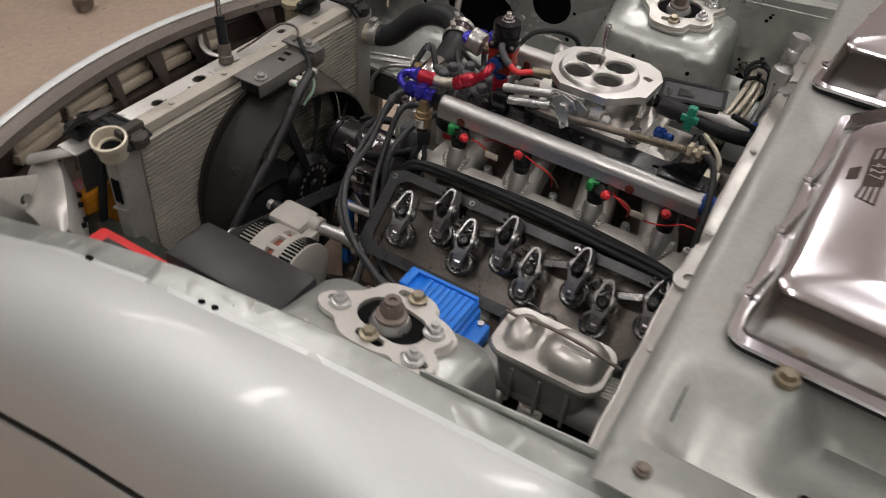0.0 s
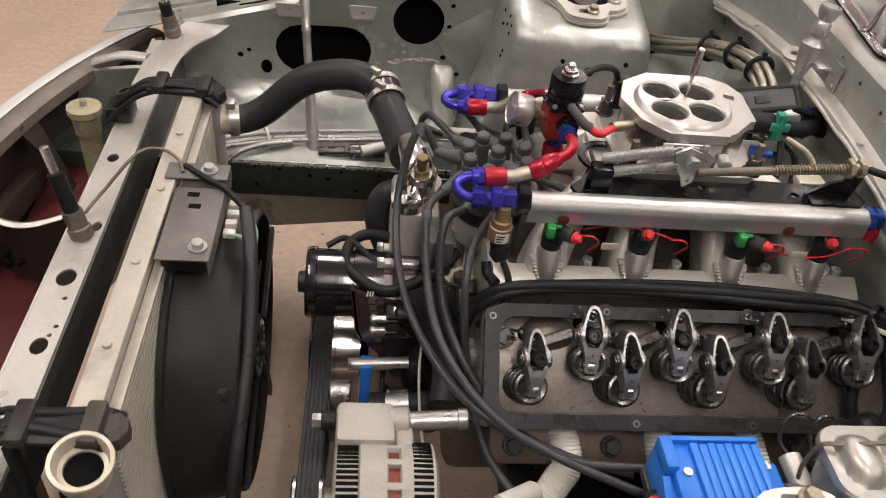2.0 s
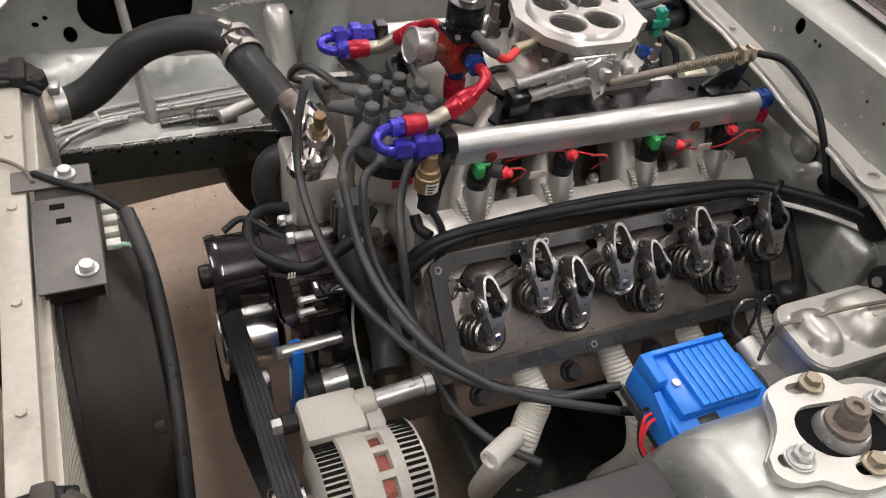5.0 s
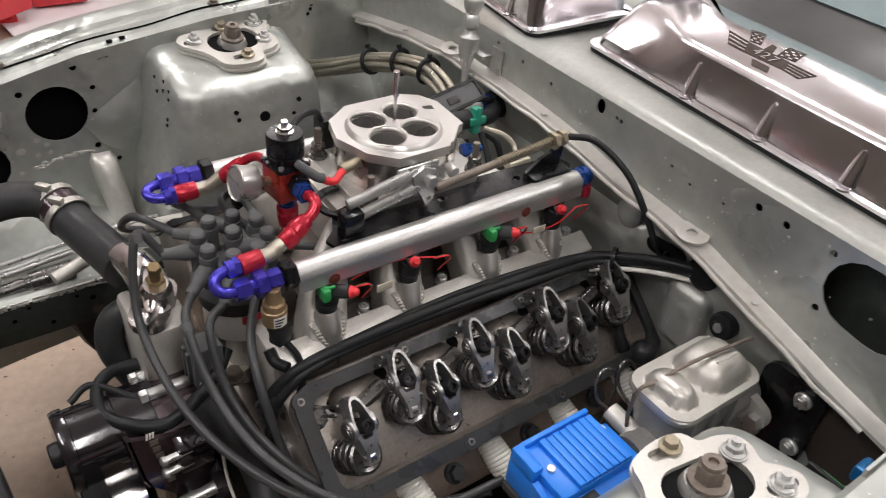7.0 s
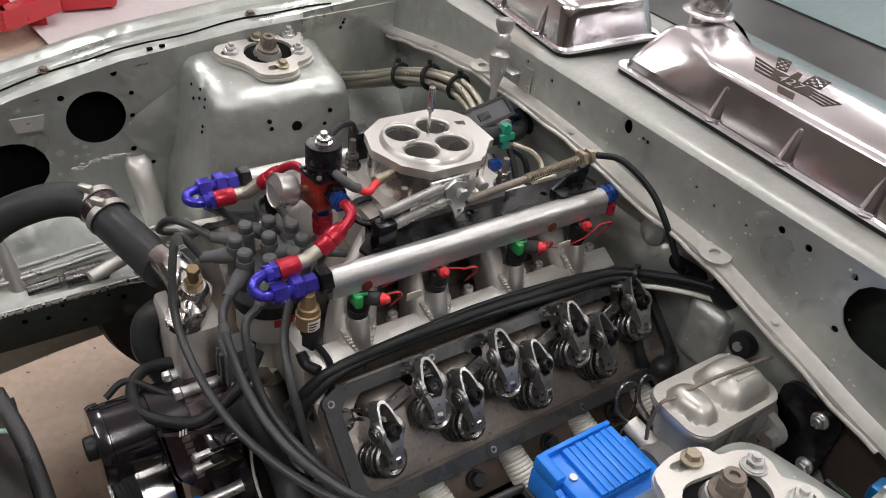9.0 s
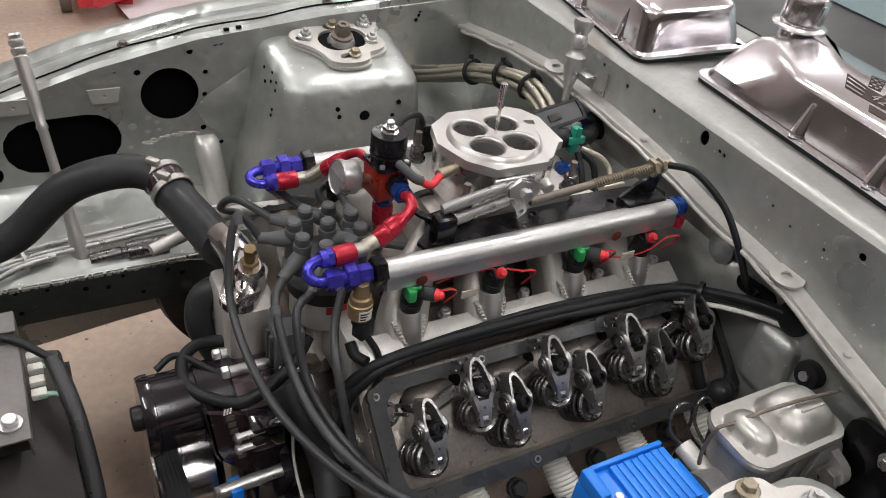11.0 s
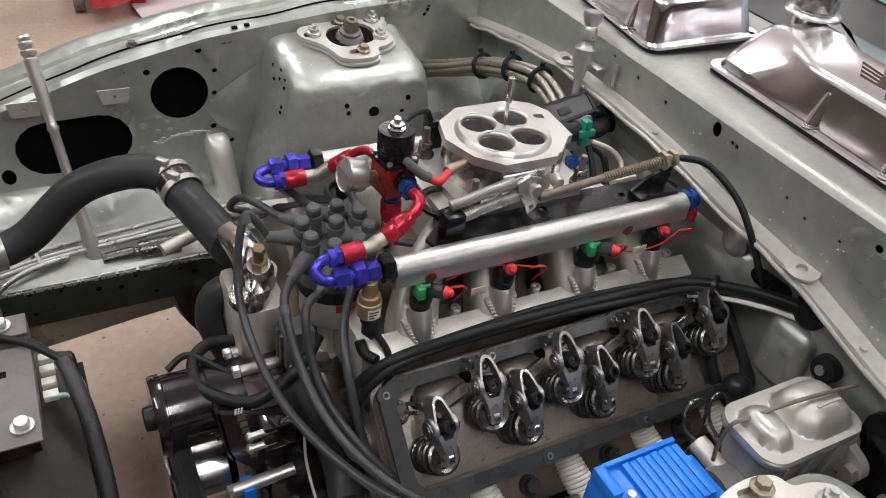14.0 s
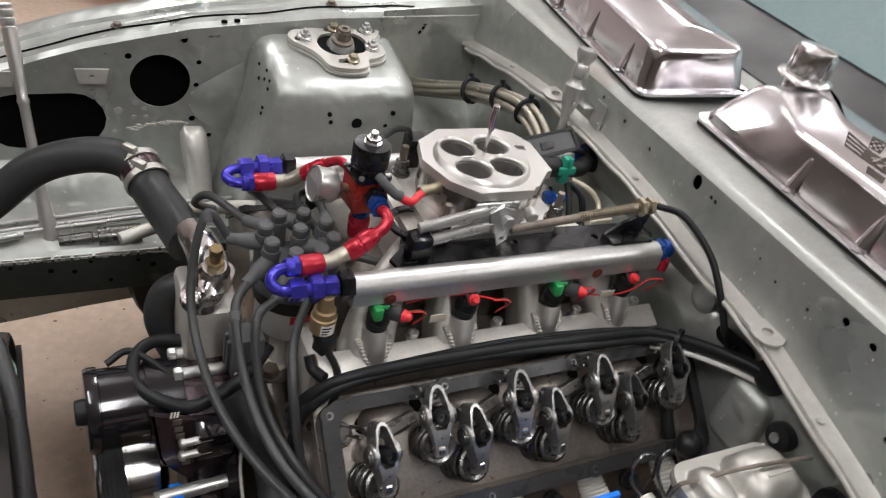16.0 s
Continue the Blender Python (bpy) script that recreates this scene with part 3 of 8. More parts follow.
# bare spots where paint chipped
for k, (x, z, r) in enumerate(((-0.332, 0.770, 0.0050), (-0.320, 0.760, 0.0042), (-0.317, 0.746, 0.0038), (-0.357, 0.757, 0.0068), (-0.335, 0.745, 0.0044), (-0.363, 0.721, 0.0040))):
    part("chip", Mesh().plate(circle(0, 0, r, 9, r * 0.8), [], 0.0006, Matrix.Translation((x, 0.5148, z)) @ Matrix.Rotation(radians(90), 4, "X")), M_SUPPORT, car)


def ring_at(x0, x1, y0, y1, r, z, n=5):
    """A rounded-corner ring: y0 is the inner side."""
    return [Vector((x, y, z)) for x, y in rounded(x0, y0, x1, y1, r, n)]


def tower(side):
    m = Mesh()
    rings = []
    for x0, x1, y0, r, z in ((-0.205, 0.10, 0.372, 0.022, 0.58), (-0.180, 0.092, 0.378, 0.024, 0.70), (-0.158, 0.083, 0.384, 0.026, 0.80), (-0.150, 0.079, 0.388, 0.027, 0.835), (-0.145, 0.0765, 0.390, 0.027, 0.846), (-0.141, 0.074, 0.393, 0.027, 0.8525), (-0.134, 0.069, 0.399, 0.026, 0.8585), (-0.124, 0.060, 0.408, 0.026, 0.862), (-0.110, 0.05, 0.418, 0.024, 0.8635)):
        y0 += 0.0 if side > 0 else 0.026 + max(0.0, z - 0.80) * 0.12
        rings.append([Vector((p.x - (0.10 * (p.y - y0) if p.x < -0.08 and side > 0 else 0.0), side * p.y, p.z + (p.y - 0.4) * 0.22 * (1 if z > 0.8 else 0.3) - (0.0 if side > 0 else 0.006))) for p in ring_at(x0, x1, y0, 0.56, r, z)])
    return m.rings(rings)


part("strut_tower", tower(1), M_PAINT, car, "silver boxed strut tower with drilled holes")
part("strut_tower", tower(-1), M_PAINT, car, "pale silver boxed strut tower")
# holes drilled in the tower's inner side and flare, dark inside
for x, z, r in ((-0.023, 0.803, 0.0088), (-0.069, 0.819, 0.0036), (-0.066, 0.806, 0.0036), (0.036, 0.820, 0.0038), (-0.041, 0.779, 0.0036), (0.026, 0.798, 0.0036), (-0.078, 0.754, 0.0040), (0.052, 0.772, 0.0036)):
    part("drilled_hole", Mesh().rod((x, 0.3838, z), (x, 0.392, z), r, n=12), M_BLACKVOID, car)
for y, z, r in ((0.479, 0.855, 0.0030), (0.455, 0.856, 0.0030), (0.449, 0.845, 0.0028), (0.466, 0.838, 0.0028), (0.436, 0.848, 0.0030), (0.431, 0.838, 0.0026), (0.428, 0.808, 0.0028), (0.427, 0.799, 0.0028)):
    zz = z - (y - 0.4) * 0.22
    x = -0.158 + (zz - 0.80) * 0.229 - 0.10 * (y - 0.386) if zz < 0.835 else -0.150 + (zz - 0.835) * 0.5 - 0.10 * (y - 0.388)
    part("drilled_hole", Mesh().rod((x - 0.0006, y, z), (x + 0.004, y, z), r, n=10), M_BLACKVOID, car)

# rear corner of the bay behind the strut towers
for side in (1, -1):
    outline = [(0.05, 0.935), (0.24, 0.955), (0.24, 0.45), (0.05, 0.45)]
    hl = [circle(0.118, 0.795, 0.021, 20)] + [circle(x, z, 0.0035, 8) for x, z in ((0.098, 0.815), (0.10, 0.80), (0.102, 0.79), (0.12, 0.90), (0.127, 0.915), (0.125, 0.908), (0.17, 0.93), (0.14, 0.76))]
    part("inner_fender_rear", Mesh().plate(outline, hl, 0.0025, to_panel(side)), M_PAINT, car)
    wheel = Mesh().grid(lambda u, v: Vector((0.06 + 0.19 * u, side * (0.515 + OUT[side] - 0.10 * math.sin(v * 1.4) * (0.6 + 0.4 * u)), 0.78 - 0.16 * v)), [k / 8 for k in range(9)], [k / 6 for k in range(7)]).thicken(0.002)
    part("wheelhouse", wheel, M_PAINT, car)

# firewall, its flange and the cowl box
def fw_top(y):
    """Height of the firewall's flange, lower towards the driver."""
    pts = ((-0.60, 0.815), (-0.454, 0.845), (-0.41, 0.857), (-0.355, 0.871), (-0.295, 0.886), (-0.245, 0.899), (-0.20, 0.904), (-0.15, 0.907), (-0.10, 0.912), (-0.035, 0.922), (0.03, 0.927), (0.10, 0.930), (0.24, 0.930), (0.35, 0.916), (0.60, 0.87))
    for (a, p), (b, q) in zip(pts, pts[1:]):
        if y <= b:
            t = (y - a) / (b - a)
            return p + (q - p) * t
    return pts[-1][1]


YS = [-0.56 + 0.02 * k for k in range(57)]


def firewall(y, k):
    z = (fw_top(y), 0.90 - 0.3 * (0.926 - fw_top(y)), 0.875, 0.862, 0.85, 0.842, 0.825, 0.81, 0.70, 0.55, 0.35)[k]
    x = (0.222, 0.232, 0.238, 0.246, 0.25, 0.243, 0.240, 0.242, 0.242, 0.26, 0.34)[k]
    z = min(z, fw_top(y) - 0.004 * k)
    if k in (3, 4) and abs(y - 0.1) > 0.28:
        x = 0.24
    return Vector((x, y, z))


part("firewall", Mesh().grid(firewall, YS, range(11)).thicken(0.002), M_PAINT, car, "silver painted firewall with pressed ribs")
flange_top = Mesh().grid(lambda y, k: Vector(((0.205, 0.2055, 0.222, 0.2265)[k], y, fw_top(y) + (-0.004, 0.0005, 0.0015, 0.004)[k])), YS, range(4)).thicken(0.002)
part("firewall_flange", flange_top, M_SUPPORT, car, "scuffed silver firewall flange with sealer")
part("seam_sealer", Mesh().sweep([(0.2045 + 0.0008 * math.sin(y * 90), y, fw_top(y) - 0.007 + 0.0012 * math.sin(y * 61)) for y in YS[3:-3]], 0.0030, 8, smooth=False), M_SUPPORT, car, "pale bead of seam sealer")
for y in (-0.244, 0.235):
    part("hood_pin_tab", Mesh().plate(circle(0, 0, 0.017, 18, 0.021), [circle(0, 0, 0.0065, 12)], 0.003, Matrix.Translation((0.217, y, fw_top(y) + 0.003)) @ Matrix.Rotation(radians(-12), 4, "Y")), M_SUPPORT, car)


def cowl_face():
    outline = [(y, fw_top(y) + 0.002) for y in YS] + [(0.56, 0.990)] + [(-0.56, 0.990)]
    big = slot(-0.447, 0.941, 0.052, 0.039, radians(8))
    dots = [(-0.090, 0.974, 0.0028), (-0.098, 0.973, 0.0030), (-0.302, 0.972, 0.0048), (-0.337, 0.971, 0.0046), (-0.392, 0.972, 0.0042), (-0.399, 0.907, 0.0042), (-0.185, 0.958, 0.0022), (-0.215, 0.950, 0.0022), (-0.262, 0.952, 0.0022), (0.030, 0.966, 0.0032), (0.090, 0.972, 0.0030), (0.145, 0.978, 0.0028), (0.215, 0.972, 0.0030), (-0.520, 0.955, 0.005)]
    hl = [big, circle(-0.062, 0.977, 0.0072, 16, 0.0098)] + [circle(y, z, r, 8) for y, z, r in dots]
    return Mesh().plate(outline, hl, 0.002, Matrix(((0, 0, 1, 0.2265), (1, 0, 0, 0), (0, 1, 0, 0), (0, 0, 0, 1))))


part("cowl_front", cowl_face(), M_PAINT, car, "silver cowl panel with a large oval opening")


def cowl_top(y, x):
    z = 0.998 + 0.002 * max(0.0, min(1.0, (x - 0.3) / 0.3))
    if x < 0.24:
        z -= (0.0136 - (x - 0.2264)) ** 2 * 43
    def ease(a, b, v):
        t = max(0.0, min(1.0, (v - a) / (b - a)))
        return t * t * (3 - 2 * t)
    # sunken pocket at the driver's end, deeper towards the fender
    sink = ease(0.250, 0.285, x) * (1 - ease(0.385 + 0.3 * (y + 0.5), 0.43 + 0.3 * (y + 0.5), x)) * ease(0.435, 0.485, -y) * (1 - ease(0.540, 0.556, -y))
    well = ease(0.335, 0.385, x - 0.25 * (y + 0.45)) * ease(0.395, 0.430, -y) * (1 - ease(0.470, 0.535, -y))
    step = ease(0.556, 0.575, -y) * 0.012
    return Vector((x, y, z - 0.022 * sink * (1 - well) - 0.055 * well - step))


part("cowl_top", Mesh().grid(cowl_top, [-0.60 + 0.0085 * k for k in range(24)] + [-0.40 + 0.05 * k for k in range(21)], [0.2265, 0.2275, 0.230, 0.234, 0.240] + [0.25 + 0.0125 * k for k in range(20)] + [0.54, 0.62]).thicken(0.002), M_COWL, car, "dusty silver cowl top panel")
for x, y in ((0.262, -0.575), (0.315, -0.580), (0.375, -0.585)):
    part("cowl_bolt", Mesh().rod((x, y, 0.985), (x, y, 0.990), 0.007, n=14).hexnut((x, y, 0.989), Z, 0.005, 0.004), M_RUST, car)
top = cowl_top(-0.431, 0.334)
part("cowl_bolt", Mesh().rod(top, top + Z * 0.006, 0.011, n=16).hexnut(top + Z * 0.005, Z, 0.0075, 0.007), M_YELLOWZINC, car, "dull yellow zinc bolt")
for x, y in ((0.378, -0.519), (0.407, -0.496)):
    top = cowl_top(y, x)
    part("cowl_hole", Mesh().rod(top, top + Z * 0.0026, 0.0055, n=12), M_BLACKVOID, car)
for x, dx in ((-0.365, 0.006), (-0.191, 0.004), (-0.173, 0.004)):
    part("flange_slot", Mesh().plate(slot(0, 0, dx, 0.0032), [], 0.0008, Matrix.Translation((x, -0.5845, 0.9255 + drop(x)))), M_BLACKVOID, car)
random.seed(11)
for k in range(26):
    y = random.uniform(-0.42, 0.42)
    z = random.uniform(fw_top(y) + 0.012, 0.978)
    r = random.uniform(0.0009, 0.0022)
    part("paint_chip", Mesh().rod((0.2266, y, z), (0.2258, y, z), r, r * 0.6, n=7), M_SUPPORT, car)
for y in (-0.345, -0.16, 0.02, 0.2, 0.36):
    part("flange_stud", Mesh().rod((0.214, y, fw_top(y) + 0.002), (0.214, y, fw_top(y) + 0.0045), 0.0042, n=10), M_SUPPORT, car)
# dark sheet put behind the cowl holes so they look shaded
part("cowl_shade_sheet", Mesh().box((0.258, -0.375, 0.80), (0.262, 0.56, 0.985)), M_DARKPAINT, car, "dark sheet added behind the cowl holes for shade")
# underbody and body sides are unseen, added to darken the floor below
part("floor_pan", Mesh().box((0.24, -0.70, 0.24), (3.6, 0.70, 0.27)), M_DARKPAINT, car, "unseen underbody added to keep light off the floor")
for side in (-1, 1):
    part("body_side", Mesh().box((0.72, side * 0.73 - 0.006, 0.20), (3.6, side * 0.73 + 0.006, 0.98)), M_FENDER, car, "unseen silver body side added to keep light off the floor")
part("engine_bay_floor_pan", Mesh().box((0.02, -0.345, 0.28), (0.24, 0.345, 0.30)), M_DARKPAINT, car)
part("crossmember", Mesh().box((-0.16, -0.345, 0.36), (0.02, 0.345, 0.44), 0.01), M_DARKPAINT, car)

# windscreen and its dark surround behind the cowl
part("windscreen_surround", Mesh().grid(lambda y, k: Vector((0.52 + 0.07 * k, y, 1.002 + 0.012 * k)), [-0.7 + 0.1 * k for k in range(15)], range(4)).thicken(0.004), M_FRIT, car, "dark grey windscreen surround")
part("windscreen", Mesh().grid(lambda y, k: Vector((0.70 + 0.16 * k + 0.0 * y, y, 1.036 + 0.10 * k)), [-0.7 + 0.1 * k for k in range(15)], range(5)).thicken(0.004), M_TEAL, car, "teal-grey windscreen")

# core support bar and the nose panel
bar = Mesh().plate(rounded(-0.737, -0.362, -0.697, 0.50, 0.004, 2), [circle(-0.714, -0.178, 0.009, 16, 0.012), circle(-0.716, -0.075, 0.011, 16, 0.014), circle(-0.706, 0.016, 0.006, 12, 0.009), circle(-0.722, 0.160, 0.0075, 16, 0.010), circle(-0.708, -0.108, 0.003, 8), circle(-0.705, -0.150, 0.0028, 8), circle(-0.708, -0.163, 0.0028, 8)], 0.003, Matrix.Translation((0, 0, 0.741)))
bar.box((-0.740, -0.362, 0.67), (-0.737, 0.50, 0.7445))
part("radiator_support", bar, M_SUPPORT, car, "silver core support bar with punched holes")
# shade on the bar's inner face is put into this darker colour
part("support_inner_face", Mesh().box((-0.697, -0.362, 0.672), (-0.694, 0.50, 0.743)), M_SHADOWSTEEL, car, "grimy inner face of the support bar, darkened for shade")
# pressed corner sheet that carries the bar to the inner fender
def corner(u, v):
    x = -0.742 + 0.145 * u + 0.055 * v ** 2
    y = 0.350 + 0.165 * v
    return Vector((x, y, 0.744 + 0.030 * v ** 1.5 + 0.016 * math.sin(math.pi * u) * math.sin(math.pi * min(1.0, v * 1.2)) - 0.05 * max(0.0, u - 0.75)))
part("corner_sheet", Mesh().grid(lambda u, v: corner(u * (0.36 + 0.14 * v), v), [k / 12 for k in range(13)], [k / 12 for k in range(13)]).thicken(0.003), M_SUPPORT, car, "rounded silver corner sheet")
part("support_panel", Mesh().box((-0.735, -0.52, 0.25), (-0.72, -0.44, 0.60), 0.004).box((-0.735, 0.44, 0.25), (-0.72, 0.515, 0.72), 0.004).box((-0.735, -0.44, 0.25), (-0.70, 0.44, 0.32), 0.004), M_PAINT, car)


def nose(y, k):
    e = nose_x(y)
    z0 = 0.735 - 0.03 * (abs(y) / 0.6) ** 2
    prof = ((0.014, -0.004), (0.011, -0.003), (0.004, -0.002), (-0.004, -0.003), (-0.012, -0.016), (-0.017, -0.06), (-0.020, -0.25), (-0.018, -0.52))
    dx, dz = prof[k]
    return Vector((e + dx, y, z0 + dz))


part("nose_panel", Mesh().grid(nose, [-0.66 + 0.04 * k for k in range(34)], range(8)).thicken(0.003), M_FENDER, car, "silver front nose panel")
# the lip's shade and brown floor bounce are put into its colour
part("nose_lip", Mesh().grid(lambda y, k: Vector((nose_x(y) + (0.012, 0.026, 0.038, 0.040)[k], y, 0.735 - 0.03 * (abs(y) / 0.6) ** 2 + (-0.007, -0.008, -0.014, -0.030)[k])), [-0.64 + 0.04 * k for k in range(33)], range(4)).thicken(0.002), M_LIPBROWN, car, "dusty inner lip of the nose, browned for shade")
part("nose_reinforcement", Mesh().grid(lambda y, k: Vector((nose_x(y) + (0.016, 0.006, 0.010, 0.100)[k], y, 0.69 + (-0.012, -0.06, -0.13, -0.19)[k])), [-0.60 + 0.04 * k for k in range(31)], range(4)).thicken(0.003), M_BROWNSHADE, car, "dark brown nose reinforcement")

# ---- the engine ----
EC = 0.024
engine = thing("engine", (0, EC, 0.45), "cast-iron and aluminium V8 engine with one rocker cover off", "engine")
part("engine_block", Mesh().box((-0.25, EC - 0.13, 0.40), (0.24, EC + 0.13, 0.66), 0.02), M_IRON, engine)

# head frame: u along the car, v up towards the middle, w outwards
def bank(side):
    s = -1 if side < 0 else 1
    o = Vector((0, EC + s * 0.214, 0.75))
    v = Vector((0, -s * 0.761, 0.649))
    w = Vector((0, s * 0.649, 0.761))
    return Matrix(((1, v.x, w.x, o.x), (0, v.y, w.y, o.y), (0, v.z, w.z, o.z), (0, 0, 0, 1)))


for side in (-1, 1):
    B = bank(side)
    head = Mesh()
    head.box((-0.243, -0.072, -0.15), (0.243, 0.07, -0.030), 0.006)
    # rail that carries the rocker cover
    head.plate(rounded(-0.241, -0.066, 0.241, 0.063, 0.022), [rounded(-0.228, -0.054, 0.228, 0.053, 0.016)], 0.030, Matrix.Translation((0, 0, -0.031)))
    part("cylinder_head", head.move(B), M_IRON, engine, "oily brown cast cylinder head")
    gasket = Mesh().plate(rounded(-0.2445, -0.0695, 0.2445, 0.0665, 0.024), [rounded(-0.2275, -0.0535, 0.2275, 0.0525, 0.018)], 0.007, Matrix.Translation((0, 0, 0.0)))
    for x, y in ((-0.107, 0.060), (0.06, 0.060), (0.19, 0.060), (-0.073, -0.062), (0.063, -0.062), (0.19, -0.062), (-0.20, -0.062), (-0.236, 0.052)):
        gasket.rod((x, y, 0), (x, y, 0.0078), 0.0092, n=16)
    part("rocker_cover_gasket", gasket.move(B), M_BLACKRAIL, engine, "oily black rocker cover gasket rail")
    for x, y in ((-0.107, 0.060), (0.06, 0.060), (-0.073, -0.062), (0.063, -0.062), (-0.236, 0.052)):
        part("threaded_hole", Mesh().pipe((x, y, 0.0076), (x, y, 0.0092), 0.0042, 0.0024, 12).move(B), M_STEEL, engine)

BD = bank(-1)
# raised pads, head bolts and pushrods inside the open head
for k, x in enumerate((-0.160, -0.061, 0.047, 0.156)):
    part("rocker_pad", Mesh().ball((x - 0.004, 0.036, -0.032), 0.034, (1.0, 0.58, 0.72), 20).move(BD), M_IRON, engine, "rounded casting hump")
random.seed(3)
for x in (-0.218, -0.105, 0.0, 0.105, 0.218):
    part("head_bolt", Mesh().rod((x, 0.030, -0.034), (x, 0.030, -0.022), 0.0135, n=20, bevel=0.001).hexnut((x, 0.030, -0.022), Z, 0.010, 0.011).move(BD), M_SPRING, engine)

# pushrod holes in the casting, laid on as flat black patches for their shade
for x, v in ((-0.193, 0.034), (-0.128, 0.046), (-0.088, 0.034), (-0.028, 0.046), (0.014, 0.034), (0.082, 0.046), (0.122, 0.034), (0.189, 0.046)):
    part("pushrod_hole", Mesh().plate(slot(x, v, 0.007, 0.009, 0.3), [], 0.0016, BD @ Matrix.Translation((0, 0, -0.0305))), M_BLACKVOID, engine)

# one rocker arm, built at its roller tip, pointing along +v
def rocker_mesh():
    """A skeleton roller rocker: tall walls round a long window, hubs for the axle and a slotted tip."""
    m = Mesh()
    out = [(-0.0060, -0.0085), (0.0060, -0.0085), (0.0068, 0.004), (0.0088, 0.014), (0.0116, 0.024), (0.0124, 0.033), (0.0112, 0.043), (0.0092, 0.052), (0.0072, 0.059), (0.0042, 0.0640), (0.0, 0.0655), (-0.0042, 0.0640), (-0.0072, 0.059), (-0.0092, 0.052), (-0.0112, 0.043), (-0.0124, 0.033), (-0.0116, 0.024), (-0.0088, 0.014), (-0.0068, 0.004)]
    inn = [(0.0050, 0.020), (0.0088, 0.027), (0.0096, 0.034), (0.0086, 0.043), (0.0068, 0.051), (0.0050, 0.0575), (0.0024, 0.0612), (0.0, 0.0620), (-0.0024, 0.0612), (-0.0050, 0.0575), (-0.0068, 0.051), (-0.0086, 0.043), (-0.0096, 0.034), (-0.0088, 0.027), (-0.0050, 0.020)]
    tip = [(-0.0034, -0.0062), (0.0034, -0.0062), (0.0034, 0.0035), (-0.0034, 0.0035)]
    m.plate(out, [inn, tip, circle(0, 0.0115, 0.0011, 8)], 0.013, Matrix.Translation((0, 0, -0.008)))
    for vtx in m.bm.verts:
        y = vtx.co.y
        low = vtx.co.z < -0.004
        vtx.co.z += 0.007 * math.sin(max(0, min(1, (y + 0.008) / 0.075)) * math.pi) + 0.06 * y
        if low and y > 0.012:
            vtx.co.z -= 0.007
    for s in (-1, 1):
        m.lathe((s * 0.0095, 0.033, 0.003), X * s, [(0, 0.0128), (0.0042, 0.0128), (0.0052, 0.0118), (0.0054, 0.0095)], 22)
    return m


rock = part("rocker_arm", rocker_mesh(), M_ARM, engine, "satin steel roller rocker arm")
part("roller", Mesh().rod((-0.0032, 0, 0.001), (0.0032, 0, 0.001), 0.0062, n=14), M_CHROME, rock)
part("roller_pin", Mesh().rod((-0.0078, 0, 0.0), (0.0078, 0, 0.0), 0.0030, n=10), M_STEEL, rock)
for s in (-1, 1):
    part("axle_end", Mesh().lathe((s * 0.0146, 0.033, 0.003), X * s, [(0, 0.0098), (0.0026, 0.0098), (0.0030, 0.0088), (0.0022, 0.0080), (0.0022, 0.0072), (0.0038, 0.0066), (0.0040, 0.003)], 20), M_SPRING, rock, "dark steel trunnion end")
part("lock_nut", Mesh().lathe((0, 0.033, -0.012), Z, [(0, 0.0086), (0.024, 0.0086), (0.0262, 0.0078), (0.0334, 0.0076), (0.0344, 0.0068), (0.0344, 0.0042), (0.028, 0.0040)], 18), M_ANOBLACK, rock, "black socket lock nut")
part("set_screw", Mesh().lathe((0, 0.033, 0.0145), Z, [(0, 0.0039), (0.0016, 0.0039), (0.0016, 0.0022), (0.0002, 0.0020)], 6), M_SPRING, rock)
part("pushrod_seat", Mesh().rod((0, 0.053, -0.020), (0, 0.053, -0.002), 0.0060, n=12).ball((0, 0.053, -0.002), 0.0048, seg=10), M_STEEL, rock)
SP = Mesh()
SP.lathe((0, 0, -0.0135), Z, [(0, 0.0135), (0.001, 0.0188), (0.0035, 0.0200), (0.0060, 0.0194), (0.0072, 0.0165), (0.0060, 0.0125), (0.0035, 0.0110), (0.0030, 0.0045)], 26)
part("spring_retainer", SP, M_SPRING, rock, "oily steel spring retainer")
part("valve_stem", Mesh().rod((0, 0, -0.011), (0, 0, -0.0055), 0.0042, n=12), M_STEEL, rock)
coil = Mesh()
turns, rr = 5.2, 0.0185
coil.sweep([(rr * math.cos(a), rr * math.sin(a), -0.0150 - 0.033 * a / (2 * math.pi * turns)) for a in [2 * math.pi * turns * k / 92 for k in range(93)]], 0.0025, 7, smooth=False)
part("valve_spring", coil, M_SPRING, rock, "dark coiled valve spring")
# black core fills the coil with the shade of its inside
part("spring_shade_core", Mesh().rod((0, 0, -0.046), (0, 0, -0.013), 0.0105, n=14), M_BLACKVOID, rock)
part("pushrod_guide", Mesh().box((-0.0175, 0.060, -0.028), (-0.0140, 0.064, 0.006), 0.001), M_SPRING, rock)
part("pushrod_guide", Mesh().box((-0.0215, 0.052, -0.028), (-0.0190, 0.056, 0.002), 0.001), M_SPRING, rock)

TIPS = [(-0.191, -0.026, 0.0150), (-0.130, 0.0005, 0.023), (-0.086, -0.026, 0.0150), (-0.030, 0.0005, 0.023), (0.016, -0.026, 0.0150), (0.080, 0.0005, 0.023), (0.124, -0.026, 0.0150), (0.187, 0.0005, 0.023)]
